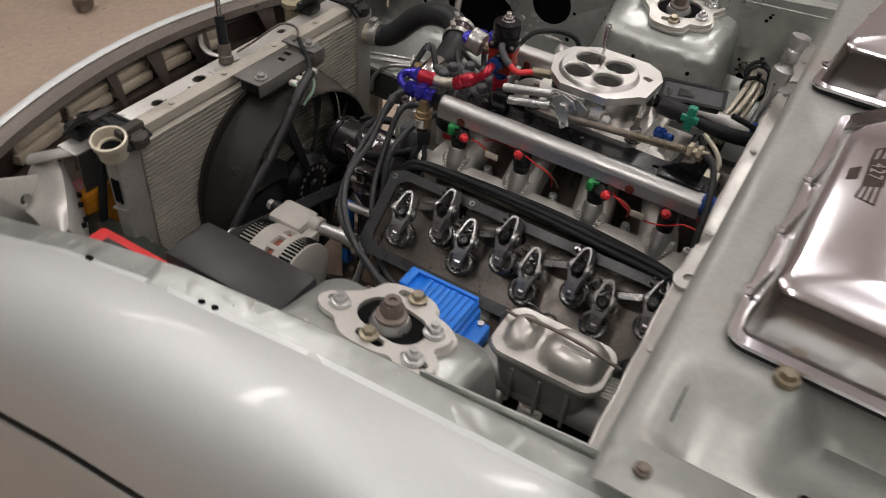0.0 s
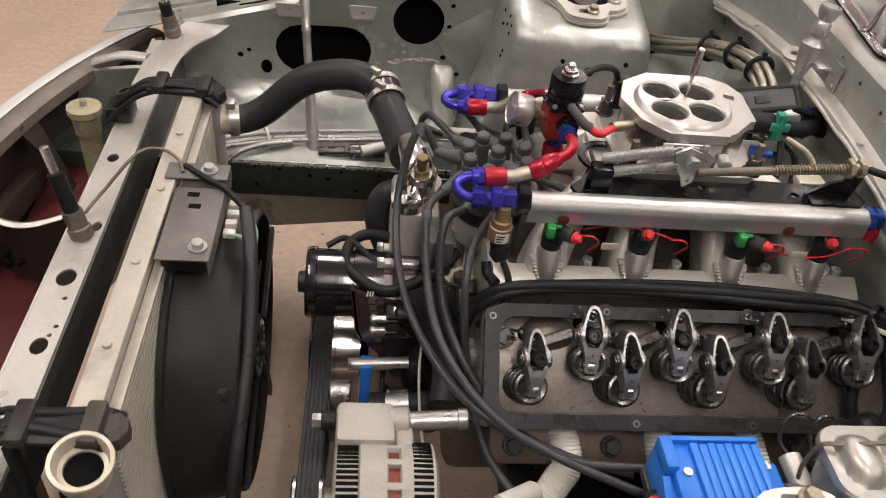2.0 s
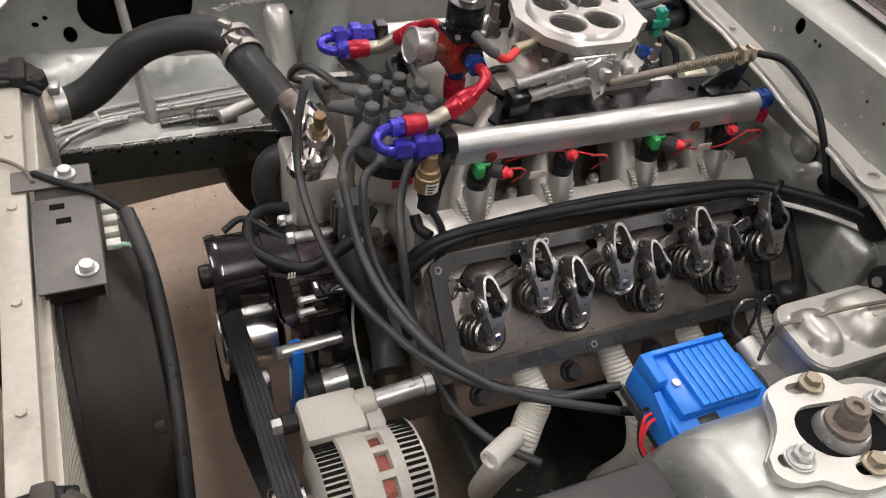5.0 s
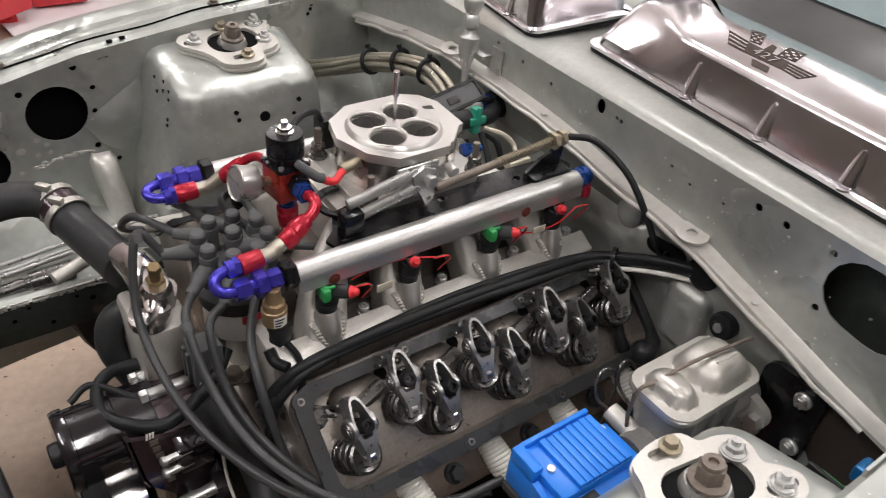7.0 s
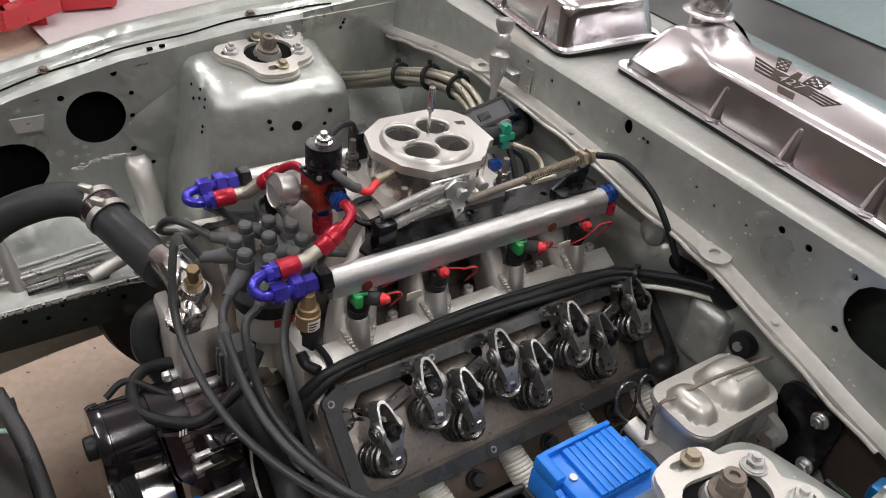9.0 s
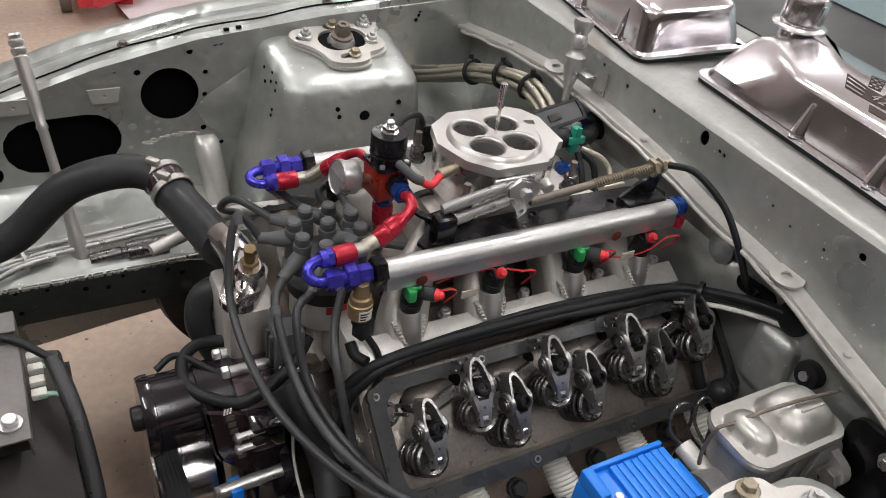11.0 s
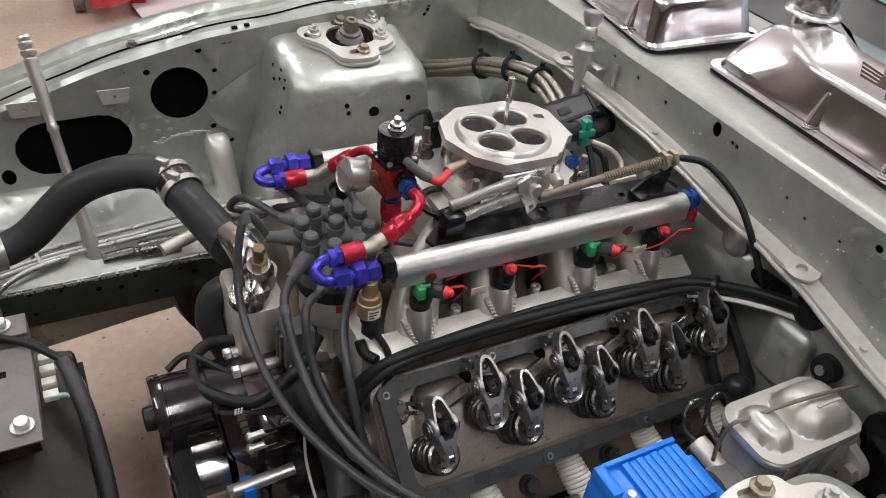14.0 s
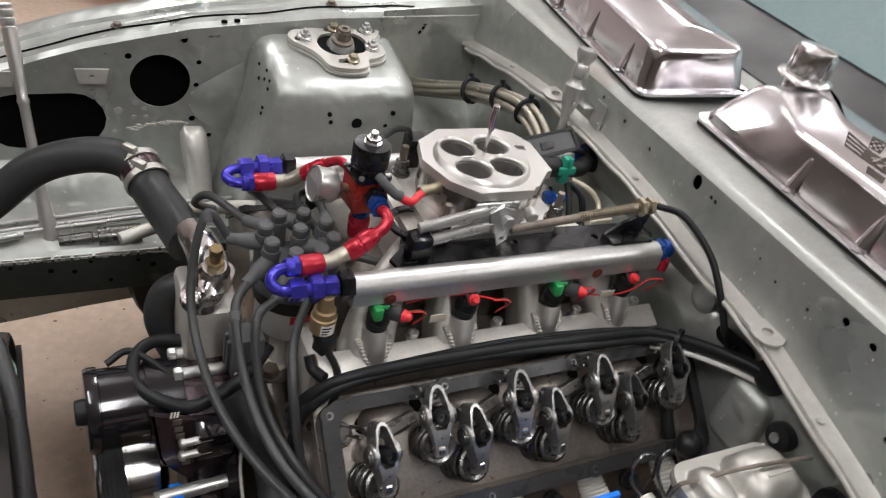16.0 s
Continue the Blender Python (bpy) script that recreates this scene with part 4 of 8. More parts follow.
for k, (x, v, w) in enumerate(TIPS):
    m = BD @ pose(x, v, w, 6, (7 if k % 2 == 0 else -9), (3 if k % 2 == 0 else -2))
    if k:
        copy_thing(rock, m)
    else:
        rock.matrix_basis = m
# bars that tie each pair of rocker stands
for (xa, va, wa), (xb, vb, wb) in zip(TIPS[::2], TIPS[1::2]):
    a, b = Vector((xa + 0.008, va + 0.050, wa - 0.012)), Vector((xb - 0.016, vb + 0.036, wb - 0.016))
    u = (b - a).normalized()
    n = u.cross(Z).normalized()
    up = n.cross(u)
    ring = lambda c, s: [c + n * p * s + up * q * s for p, q in ((-0.006, -0.010), (0.006, -0.010), (0.006, 0.003), (0.0045, 0.0045), (-0.0045, 0.0045), (-0.006, 0.003))]
    part("stand_bar", Mesh().rings([ring(a, 1.0), ring(b, 1.0)]).move(BD), M_SPRING, engine, "oily steel tie bar between rocker stands")

# header stubs on the open side
def ribbed(pts, r):
    """A tube with the shallow steps of wound heat wrap."""
    path = smooth_path(pts, 36)
    t = (path[1] - path[0]).normalized()
    u, v = frame_of(t)
    rows = []
    for i, p in enumerate(path):
        t2 = (path[min(i + 1, len(path) - 1)] - path[max(i - 1, 0)]).normalized()
        q = t.rotation_difference(t2)
        u, t = q @ u, t2
        v = t.cross(u)
        rr = r * (1.0 + (0.0, 0.035, 0.035, -0.045)[i % 4])
        rows.append([p + u * math.cos(2 * math.pi * k / 16) * rr + v * math.sin(2 * math.pi * k / 16) * rr + t * 0.004 * math.sin(2 * math.pi * k / 16) for k in range(16)])
    return Mesh().rings(rows)


for k, x in enumerate((-0.148, -0.036, 0.074, 0.182)):
    p = [BD @ Vector((x, -0.070, -0.032)), BD @ Vector((x + 0.004, -0.108, -0.018)), Vector((x + 0.016, EC - 0.316, 0.646)), Vector((x + 0.022, EC - 0.345, 0.575)), Vector((x + 0.03, EC - 0.31, 0.44))]
    if k == 0:
        # the front tube leans forward under the plug boot
        p[2:] = [Vector((x - 0.008, EC - 0.300, 0.652)), Vector((x - 0.026, EC - 0.318, 0.628)), Vector((x - 0.030, EC - 0.305, 0.570)), Vector((x - 0.015, EC - 0.270, 0.44))]
    part("exhaust_tube", ribbed(p, 0.0170), M_WRAP, engine, "cream heat-wrapped exhaust tube")
part("exhaust_flange", Mesh().box((-0.232, -0.112, -0.085), (0.232, -0.066, -0.026), 0.006).move(BD), M_PORTS, engine, "rusty burnt-brown exhaust side of the head")
for x in (-0.205, -0.092, 0.019, 0.128):
    part("head_side_bolt", Mesh().rod((x, -0.090, -0.027), (x, -0.090, -0.020), 0.0120, n=18, bevel=0.001).hexnut((x, -0.090, -0.020), Z, 0.0095, 0.009).move(BD), M_BLACKRAIL, engine, "black head bolt")
for x in (-0.225, -0.12, -0.01, 0.10, 0.21):
    part("flange_bolt", Mesh().rod((x, -0.079, -0.06), (x, -0.090, -0.058), 0.011, n=16).hexnut((x, -0.088, -0.06), (0, -1, 0.1), 0.009, 0.009).move(BD), M_RUST, engine)

# intake manifold: flange strips, runners and plenum
manifold = thing("intake_manifold", (0, EC, 0.78), "cast aluminium intake manifold with eight curved runners", "intake manifold")
PORTS = (-0.172, -0.068, 0.048, 0.150)
for side in (-1, 1):
    s = side
    strip = Mesh().box((-0.232, -0.015, -0.016), (0.215, 0.015, 0.010), 0.002, m=Matrix.Translation((0, EC + s * 0.120, 0.792)) @ Matrix.Rotation(radians(-s * 28), 4, "X"))
    part("flange", strip, M_CAST, manifold, "long cast mounting flange")
    for k, x in enumerate(PORTS):
        def ring(t, x=x, s=s):
            # from the flange up into the plenum
            cx = x - x * 0.42 * t ** 1.5
            cy = EC + s * (0.104 - 0.078 * t)
            cz = 0.782 + 0.092 * math.sin(t * 1.4)
            w, h = 0.0285 - 0.0045 * t, 0.026
            d = Vector((0, -s * math.cos(0.95 - 0.6 * t), math.sin(0.95 - 0.6 * t))).normalized()
            a, b = X, d.cross(X).normalized()
            return [Vector((cx, cy, cz)) + a * px + b * py for px, py in rounded(-w, -h, w, h, 0.014, 4)]
        part("runner", Mesh().rings([ring(t / 8) for t in range(9)]), M_CAST, manifold, "rough cast runner")
        base, top = Vector((x + 0.002, EC + s * 0.1215, 0.793)), Vector((x + 0.002, EC + s * 0.1110, 0.8345))
        part("injector_boss", Mesh().lathe(base, top - base, [(0, 0.0140), (0.040, 0.0140), (0.0425, 0.0128), (0.0425, 0.0100), (0.030, 0.0095)], 24), M_BILLET, manifold, "machined welded injector bung")
        bead = Mesh()
        for a in range(22):
            t = math.pi * (1.0 + a / 21) if s < 0 else math.pi * a / 21
            p = base + Vector((0.0175 * math.cos(t), 0.0125 * math.sin(t), 0.002 + 0.024 * (abs(math.cos(t)) ** 2)))
            bead.ball(p + Vector((0, -s * 0.009 * abs(math.cos(t)), 0)), 0.0038, (1.1, 1, 0.8), 6)
        tagged(part("weld_bead", bead, M_CAST, manifold, "rippled weld bead"), kind="stuff")
part("plenum", Mesh().box((-0.120, EC - 0.048, 0.828), (0.098, EC + 0.048, 0.892), 0.012), M_CAST, manifold)
part("valley", Mesh().box((-0.20, EC - 0.105, 0.70), (0.205, EC + 0.105, 0.748), 0.008), M_IRON, manifold, "dark valley floor")
# dark block added so the gaps between runners read as shaded
part("valley_shade_block", Mesh().box((-0.19, EC - 0.034, 0.74), (0.19, EC + 0.034, 0.835), 0.006), M_IRON, manifold, "dark oily block added to darken the runner gaps")
part("valley_end", Mesh().box((-0.232, EC - 0.105, 0.70), (-0.205, EC + 0.105, 0.785), 0.006), M_CAST, manifold)
part("valley_end", Mesh().box((0.190, EC - 0.105, 0.70), (0.214, EC + 0.105, 0.785), 0.006), M_CAST, manifold)
part("thermostat_pad", Mesh().box((-0.345, EC - 0.02, 0.66), (-0.285, EC + 0.07, 0.795), 0.008), M_CAST, manifold)
part("carburettor_flange", Mesh().plate(rounded(-0.115, EC - 0.070, 0.085, EC + 0.078, 0.012), [], 0.012, Matrix.Translation((0, 0, 0.887))), M_CAST, manifold)
for x in (-0.12, -0.012, 0.100, 0.190):
    part("flange_bolt", Mesh().rod((x, EC - 0.104, 0.790), (x, EC - 0.106, 0.806), 0.0075, n=14).lathe((x, EC - 0.106, 0.806), (0, -0.1, 1), [(0, 0.0062), (0.008, 0.0062), (0.0085, 0.0055), (0.0085, 0.003), (0.005, 0.0028)], 12), M_ZINC, manifold, "steel socket bolt")

# throttle body
tb = thing("four_bore_throttle", (-0.018, EC, 0.90), "machined aluminium four-bore throttle body", "throttle body")
OCTO = [(-0.092, 0.010), (-0.078, -0.034), (-0.052, -0.0605), (0.016, -0.0605), (0.020, -0.0555), (0.026, -0.0535), (0.053, -0.026), (0.0605, -0.024), (0.064, 0.036), (0.052, 0.060), (0.030, 0.0735), (-0.046, 0.0735), (-0.080, 0.050)]
BORES = [(-0.043, 0.0235), (0.0015, 0.0255), (-0.0430, -0.0200), (0.0010, -0.0190)]
top = Mesh().plate(OCTO, [circle(x, y, 0.0206, 28) for x, y in BORES] + [[(0.036, 0.026), (0.049, 0.020), (0.052, 0.030), (0.040, 0.033)]], 0.011, Matrix.Translation((0, EC, 0.951)))
part("top_plate", top, M_BILLET, tb, "flat machined top plate")
rim = Mesh()
rim.lathe((-0.020, EC + 0.003, 0.962), Z, [(0, 0.0575), (0.0012, 0.0565), (0.0050, 0.0550), (0.0062, 0.0530), (0.0064, 0.0528)], 64, False)
part("air_horn_edge", rim, M_BILLET, tb, "turned air horn edge")
raised = Mesh().plate(circle(-0.020, 0.003, 0.0532, 64), [circle(x, y, 0.0222, 32) for x, y in BORES], 0.006, Matrix.Translation((0, EC, 0.9624)))
part("air_horn_ring", raised, M_BILLET, tb, "raised machined round air horn")
part("body", Mesh().plate([(x * 0.93 - 0.001, y * 0.93) for x, y in OCTO], [circle(x, y, 0.0206, 24) for x, y in BORES], 0.053, Matrix.Translation((0, EC, 0.898))), M_TURNED, tb)
part("body_flange", Mesh().plate([(-0.096, -0.060), (-0.070, -0.064), (0.060, -0.062), (0.072, -0.050), (0.072, 0.060), (0.055, 0.072), (-0.080, 0.072), (-0.098, 0.058)], [circle(x, y, 0.0206, 24) for x, y in BORES], 0.010, Matrix.Translation((0, EC, 0.8995))), M_BILLET, tb)
for x, y in BORES:
    part("throttle_bore", Mesh().pipe((x, EC + y, 0.902), (x, EC + y, 0.9615), 0.0206, 0.0198, 32), M_GAUGE, tb)
    part("throttle_blade", Mesh().rod((x, EC + y, 0.903), (x, EC + y, 0.9045), 0.0197, n=28), M_BLACKRAIL, tb)
    part("bore_chamfer", Mesh().lathe((x, EC + y, 0.9686), Z, [(-0.0050, 0.0198), (-0.0028, 0.0200), (-0.0010, 0.0212), (0.0, 0.0236)], 36, False), M_BILLET, tb)
part("stud", Mesh().rod((-0.020, EC + 0.003, 0.955), (-0.020, EC + 0.003, 1.002), 0.0022, n=10).rod((-0.020, EC + 0.003, 1.002), (-0.0205, EC + 0.003, 1.033), 0.0040, n=12, bevel=0.0008), M_CHROME, tb, "long chrome air cleaner stud")
part("idle_boss", Mesh().rod((-0.108, EC - 0.028, 0.945), (-0.080, EC - 0.020, 0.945), 0.0062, n=14, bevel=0.0008), M_YELLOWZINC, tb, "small brass hose fitting")
for x in (-0.012, 0.022):
    part("shaft_boss", Mesh().rod((x, EC - 0.052, 0.928), (x, EC - 0.066, 0.926), 0.0075, n=16, bevel=0.001), M_BILLET, tb)
for x, y in ((-0.086, -0.057), (0.064, -0.050), (0.062, 0.062), (-0.088, 0.062)):
    p = Vector((x, EC + y, 0.9096))
    part("mounting_stud", Mesh().rod(p, p + Z * 0.038, 0.0040, n=10), M_RUST, tb, "rust-brown stud")
    part("mounting_nut", Mesh().rod(p, p + Z * 0.003, 0.0115, n=18).hexnut(p + Z * 0.003, Z, 0.0088, 0.009).hexnut(p + Z * 0.013, Z, 0.0080, 0.007), M_SPRING, tb, "dark steel nut and washer")

# ---- fuel system ----
def fuel_rail(side, x0, x1):
    y = EC + side * 0.107
    rail = thing("fuel_rail", (0, y, 0.88), "brushed aluminium fuel rail with dark blue end cap" if side < 0 else "brushed aluminium fuel rail on the far bank", "fuel rail", "fuel rails")
    prof = [(0.0140 * math.cos(radians(a)), 0.0140 * math.sin(radians(a)) - 0.001) for a in range(-10, 191, 10)] + [(-0.0140, -0.016), (-0.011, -0.019), (0.011, -0.019), (0.0140, -0.016)]
    part("extrusion", Mesh().rings([[Vector((x, y + a, 0.893 + b)) for a, b in prof] for x in (x0, x1)]), M_RAILAL, rail)
    part("end_hex", Mesh().hexnut((x0 + 0.001, y, 0.896), (-1, 0, 0), 0.0160, 0.013), M_ANOBLACK, rail, "black hex adapter")
    part("end_plug", Mesh().hexnut((x1 - 0.001, y, 0.893), (1, 0, 0), 0.0150, 0.010).rod((x1 + 0.008, y, 0.896), (x1 + 0.018, y, 0.896), 0.0125, n=16, bevel=0.001), M_BLUEFIT, rail, "dark blue end plug")
    part("end_elbow", Mesh().sweep([(x1 + 0.010, y - 0.002, 0.889), (x1 + 0.013, y - 0.006, 0.880), (x1 + 0.010, y - 0.008, 0.870)], 0.0085, 12, 4), M_RED, rail, "red hose end")
    for x in (x0 + 0.04, x0 + 0.30):
        part("mount_screw", Mesh().rod((x, y - 0.0138, 0.882), (x, y - 0.0150, 0.882), 0.0066, n=16).rod((x, y - 0.0150, 0.882), (x, y - 0.0158, 0.882), 0.0030, n=10), M_COPPER, rail, "red-brown plug screw")
    return y


yd = fuel_rail(-1, -0.206, 0.186)
yp = fuel_rail(1, -0.206, 0.192)


def injector(x, side, lead):
    y = EC + side * 0.107
    inj = thing("fuel_injector", (x, y, 0.83), "black fuel injector with green clip and red sealed plug" if lead else "black fuel injector with red sealed plug", "fuel injector", "fuel injectors")
    lean = Vector((0, side * 0.10, 1)).normalized()
    o = Vector((x + 0.002, EC + side * 0.1105, 0.828))
    part("body", Mesh().lathe(o, lean, [(0, 0.0095), (0.008, 0.0098), (0.010, 0.0118), (0.016, 0.0118), (0.017, 0.0105), (0.021, 0.0105), (0.022, 0.0128), (0.038, 0.0128), (0.040, 0.0098), (0.050, 0.0088)], 18), M_PLASTIC, inj)
    part("o_ring", Mesh().lathe(o + lean * 0.0165, lean, [(0, 0.0110), (0.001, 0.0124), (0.0035, 0.0124), (0.0045, 0.0110)], 18, False), M_RUBBER, inj)
    d = Vector((0.66, side * 0.72, 0.22)).normalized() if lead else Vector((-0.15, side * 0.80, 0.60)).normalized()
    c = o + lean * 0.034
    reach = 0.026 if lead else 0.014
    turn = Matrix.Translation(c) @ Z.rotation_difference(d).to_matrix().to_4x4()
    part("connector", Mesh().box((-0.0085, -0.0075, 0.004), (0.0085, 0.0075, reach), 0.0022, m=turn), M_PLASTIC, inj)
    part("seal", Mesh().lathe(c + d * (reach - 0.002), d, [(0, 0.0066), (0.003, 0.0070), (0.006, 0.0058), (0.0062, 0.0050), (0.009, 0.0046), (0.011, 0.0030)], 14), M_REDCONN, inj, "red rubber plug seal")
    if lead:
        part("clip", Mesh().box((-0.013, -0.010, -0.004), (-0.003, 0.010, 0.012), 0.003, m=Matrix.Translation(c + Vector((0, side * 0.006, 0.002)))).box((-0.010, -0.006, 0.008), (0.004, 0.008, 0.013), 0.002, m=Matrix.Translation(c + Vector((0, side * 0.006, 0.002)))), M_GREEN, inj, "green locking clip")


for k, x in enumerate((-0.172, -0.068, 0.048, 0.150)):
    injector(x, -1, k in (0, 2))
    injector(x, 1, k == 0)
# injector leads along the driver side
def lead(pts, mat, label, r=0.0010, nm="injector_lead"):
    return whole(nm, Mesh().sweep(pts, r, 6, 6), mat, label, "wire", "injector leads")


for k, (x, col) in enumerate(((-0.172, M_REDCONN), (-0.068, M_REDCONN), (0.048, M_REDCONN), (0.150, M_REDCONN))):
    y = yd - 0.018
    lead([(x + 0.028, y, 0.864), (x + 0.040, y - 0.006, 0.868), (x + 0.052, y + 0.004, 0.852), (x + 0.050, y + 0.02, 0.825)], col, "thin red injector wire")
    lead([(x + 0.028, y + 0.003, 0.862), (x + 0.044, y + 0.002, 0.862), (x + 0.056, y + 0.01, 0.845), (x + 0.058, y + 0.026, 0.822)], M_TAN, "thin tan injector wire")
lead([(-0.040, yd - 0.018, 0.866), (-0.075, yd - 0.012, 0.873), (-0.11, yd - 0.004, 0.868), (-0.135, yd + 0.004, 0.855)], M_REDCONN, "thin red injector wire")
lead([(0.178, yd - 0.018, 0.866), (0.15, yd - 0.020, 0.852), (0.12, yd - 0.012, 0.842), (0.09, yd - 0.004, 0.846), (0.07, yd, 0.858)], M_REDCONN, "thin red injector wire")
for x in (-0.118, 0.105):
    whole("wire_tag", Mesh().box((x, yd - 0.022, 0.848), (x + 0.02, yd - 0.0205, 0.858), 0.0004, m=Matrix.Rotation(0.0, 4, "X")), M_CREAM, "small cream paper wire tag", "wire tag", "wire tags")


def fitting(p, d, mat, parent, r=0.0108):
    """A swivel fitting: sleeve, hex, hex."""
    p, d = Vector(p), Vector(d).normalized()
    m = Mesh().hexnut(p, d, r * 1.02, 0.014)
    m.rod(p + d * 0.0135, p + d * 0.017, r * 0.80, n=16)
    m.hexnut(p + d * 0.016, d, r * 1.34, 0.012)
    m.rod(p + d * 0.028, p + d * 0.034, r * 0.76, n=16)
    m.hexnut(p + d * 0.033, d, r * 1.08, 0.015)
    return m


def u_hose(side, y, label, mid, end):
    """A U-shaped hose end off the rail's front, a red collar, then braid to the regulator."""
    h = thing("fuel_hose", (-0.25, y, 0.896), label, "fuel hose", "braided fuel hoses")
    x0 = -0.220
    part("swivel", fitting((x0, y, 0.896), (-1, 0, 0), M_PURPLE, None), M_PURPLE, h, "blue anodised swivel fitting")
    up = (Vector((0, 0.64, 0.77)) if side < 0 else Vector((0, -0.96, -0.22))).normalized() * 0.0225
    c = Vector((x0 - 0.048, y, 0.896))
    arc = [c + up / 2 + Vector((-math.sin(a) * 0.0165, 0, 0)) - up / 2 * math.cos(a) for a in [math.pi * k / 10 for k in range(11)]]
    part("u_bend", Mesh().sweep([c + X * 0.006] + arc + [c + up + X * 0.006], 0.0058, 14, 4), M_PURPLE, h, "bent blue tube")
    s = c + up - X * 0.002
    part("socket", Mesh().rod(s, s + X * 0.009, 0.0092, n=16, bevel=0.001).hexnut(s + X * 0.008, X, 0.0104, 0.0065), M_PURPLE, h, "blue hose socket")
    s2 = s + X * 0.014
    d = (Vector(mid) - s2).normalized() * 0.5 + X * 0.5
    d.normalize()
    part("collar", Mesh().lathe(s2, d, [(0, 0.0102), (0.003, 0.0110), (0.022, 0.0104), (0.024, 0.0094)], 18), M_RED, h, "red hose collar")
    s3 = s2 + d * 0.024
    part("braided_hose", Mesh().sweep([s3, s3 + d * 0.010, mid, end], 0.0080, 14, 8), M_BRAID, h, "steel braided hose")
    return h


REG = Vector((-0.164, 0.014, 0.90))
u_d = u_hose(-1, yd, "braided fuel hose with blue and red fittings", (-0.214, -0.0595, 0.9125), (-0.200, -0.056, 0.9155))
part("red_hose_end", Mesh().lathe((-0.203, -0.0567, 0.913), Vector((0.031, 0.006, 0.019)), [(0, 0.0088), (0.002, 0.0102), (0.014, 0.0108), (0.015, 0.0100), (0.017, 0.0100), (0.018, 0.0108), (0.026, 0.0104), (0.033, 0.0086), (0.036, 0.0074)], 20), M_RED, u_d, "long red hose end")
part("red_elbow", Mesh().sweep([(-0.173, -0.051, 0.931), (-0.1655, -0.0495, 0.936), (-0.1600, -0.0450, 0.9425), (-0.1600, -0.0370, 0.9455), (-0.1610, -0.0280, 0.9435)], 0.0062, 14, 6), M_RED, u_d, "red bent elbow")
part("blue_nut", Mesh().rod((-0.1610, -0.029, 0.9435), (-0.1615, -0.024, 0.9430), 0.0082, n=16).hexnut((-0.1612, -0.026, 0.9432), (-0.05, 1, -0.06), 0.0112, 0.013), M_BLUEFIT, u_d, "blue nut")
u_p = u_hose(1, yp, "braided fuel hose with blue and red fittings to the regulator", (-0.216, 0.103, 0.896), (-0.200, 0.098, 0.910))
part("red_hose_end", Mesh().lathe((-0.204, 0.0995, 0.905), Vector((0.022, -0.014, 0.024)), [(0, 0.0078), (0.002, 0.0086), (0.014, 0.0088), (0.015, 0.0080), (0.017, 0.0086), (0.026, 0.0080), (0.033, 0.0066)], 20), M_RED, u_p, "red hose end")
part("red_elbow", Mesh().sweep([(-0.185, 0.087, 0.926), (-0.178, 0.080, 0.934), (-0.172, 0.068, 0.941), (-0.168, 0.050, 0.942), (-0.166, 0.038, 0.942)], 0.0052, 14, 6), M_RED, u_p, "red bent elbow")

# fuel pressure regulator with its gauge
reg = thing("fuel_pressure_regulator", REG, "black and red fuel pressure regulator with a round gauge", "fuel regulator")
RT = Matrix.Translation(REG) @ Matrix.Rotation(radians(7), 4, "Z")
part("base", Mesh().box((-0.0185, -0.0175, 0.022), (0.0185, 0.0175, 0.0605), 0.0016).move(RT), M_REDBLOCK, reg, "red anodised block")
part("flange", Mesh().plate([(x, y) for x, y in rounded(-0.0205, -0.0205, 0.0205, 0.0205, 0.006)], [], 0.004, Matrix.Translation((0, 0, 0.0606))).move(RT), M_ANOBLACK, reg, "black square flange")
part("bonnet", Mesh().lathe((0, 0, 0.0646), Z, [(0, 0.0182), (0.006, 0.0182), (0.0065, 0.0196), (0.009, 0.0200), (0.0105, 0.0196), (0.0110, 0.0186), (0.0125, 0.0186), (0.0130, 0.0198), (0.030, 0.0200), (0.0325, 0.0188), (0.0330, 0.0085)], 40).move(RT), M_ANOBLACK, reg, "black anodised bonnet")
part("adjuster", Mesh().rod((0, 0, 0.0976), (0, 0, 0.0992), 0.0095, n=20).hexnut((0, 0, 0.0992), Z, 0.0080, 0.0055).rod((0, 0, 0.1046), (0, 0, 0.111), 0.0042, n=14, bevel=0.0008).move(RT), M_CHROME, reg, "chrome adjusting screw")
for a in (45, 135, 225, 315):
    part("screw", Mesh().rod((0.0215 * math.cos(radians(a)), 0.0215 * math.sin(radians(a)), 0.0646), (0.0215 * math.cos(radians(a)), 0.0215 * math.sin(radians(a)), 0.0672), 0.0030, n=10).move(RT), M_ZINC, reg)
part("port_adapter", Mesh().hexnut((0.002, -0.0175, 0.044), (0, -1, 0), 0.0128, 0.008).rod((0.002, -0.0255, 0.044), (0.002, -0.029, 0.044), 0.0098, n=16).move(RT), M_ANOBLACK, reg, "black port adapter")
part("outlet_nut", Mesh().hexnut((0, 0, 0.022), (0, 0, -1), 0.0122, 0.011).rod((0, 0, 0.011), (0, 0, 0.007), 0.0095, n=16).move(RT), M_BLUEFIT, reg, "dark blue outlet fitting")
part("return_end", Mesh().lathe((0, 0, 0.008), (0.05, 0.05, -1), [(0, 0.0105), (0.003, 0.0120), (0.016, 0.0120), (0.030, 0.0105)], 18).move(RT), M_RED, reg, "red return hose end")
part("return_hose", Mesh().sweep([RT @ Vector((-0.001, -0.001, -0.02)), RT @ Vector((0.0, 0.004, -0.045)), RT @ Vector((0.012, 0.02, -0.075))], 0.0088, 12, 6), M_BRAID, reg, "braided return hose")
gd = Vector((-0.93, -0.05, 0.22)).normalized()
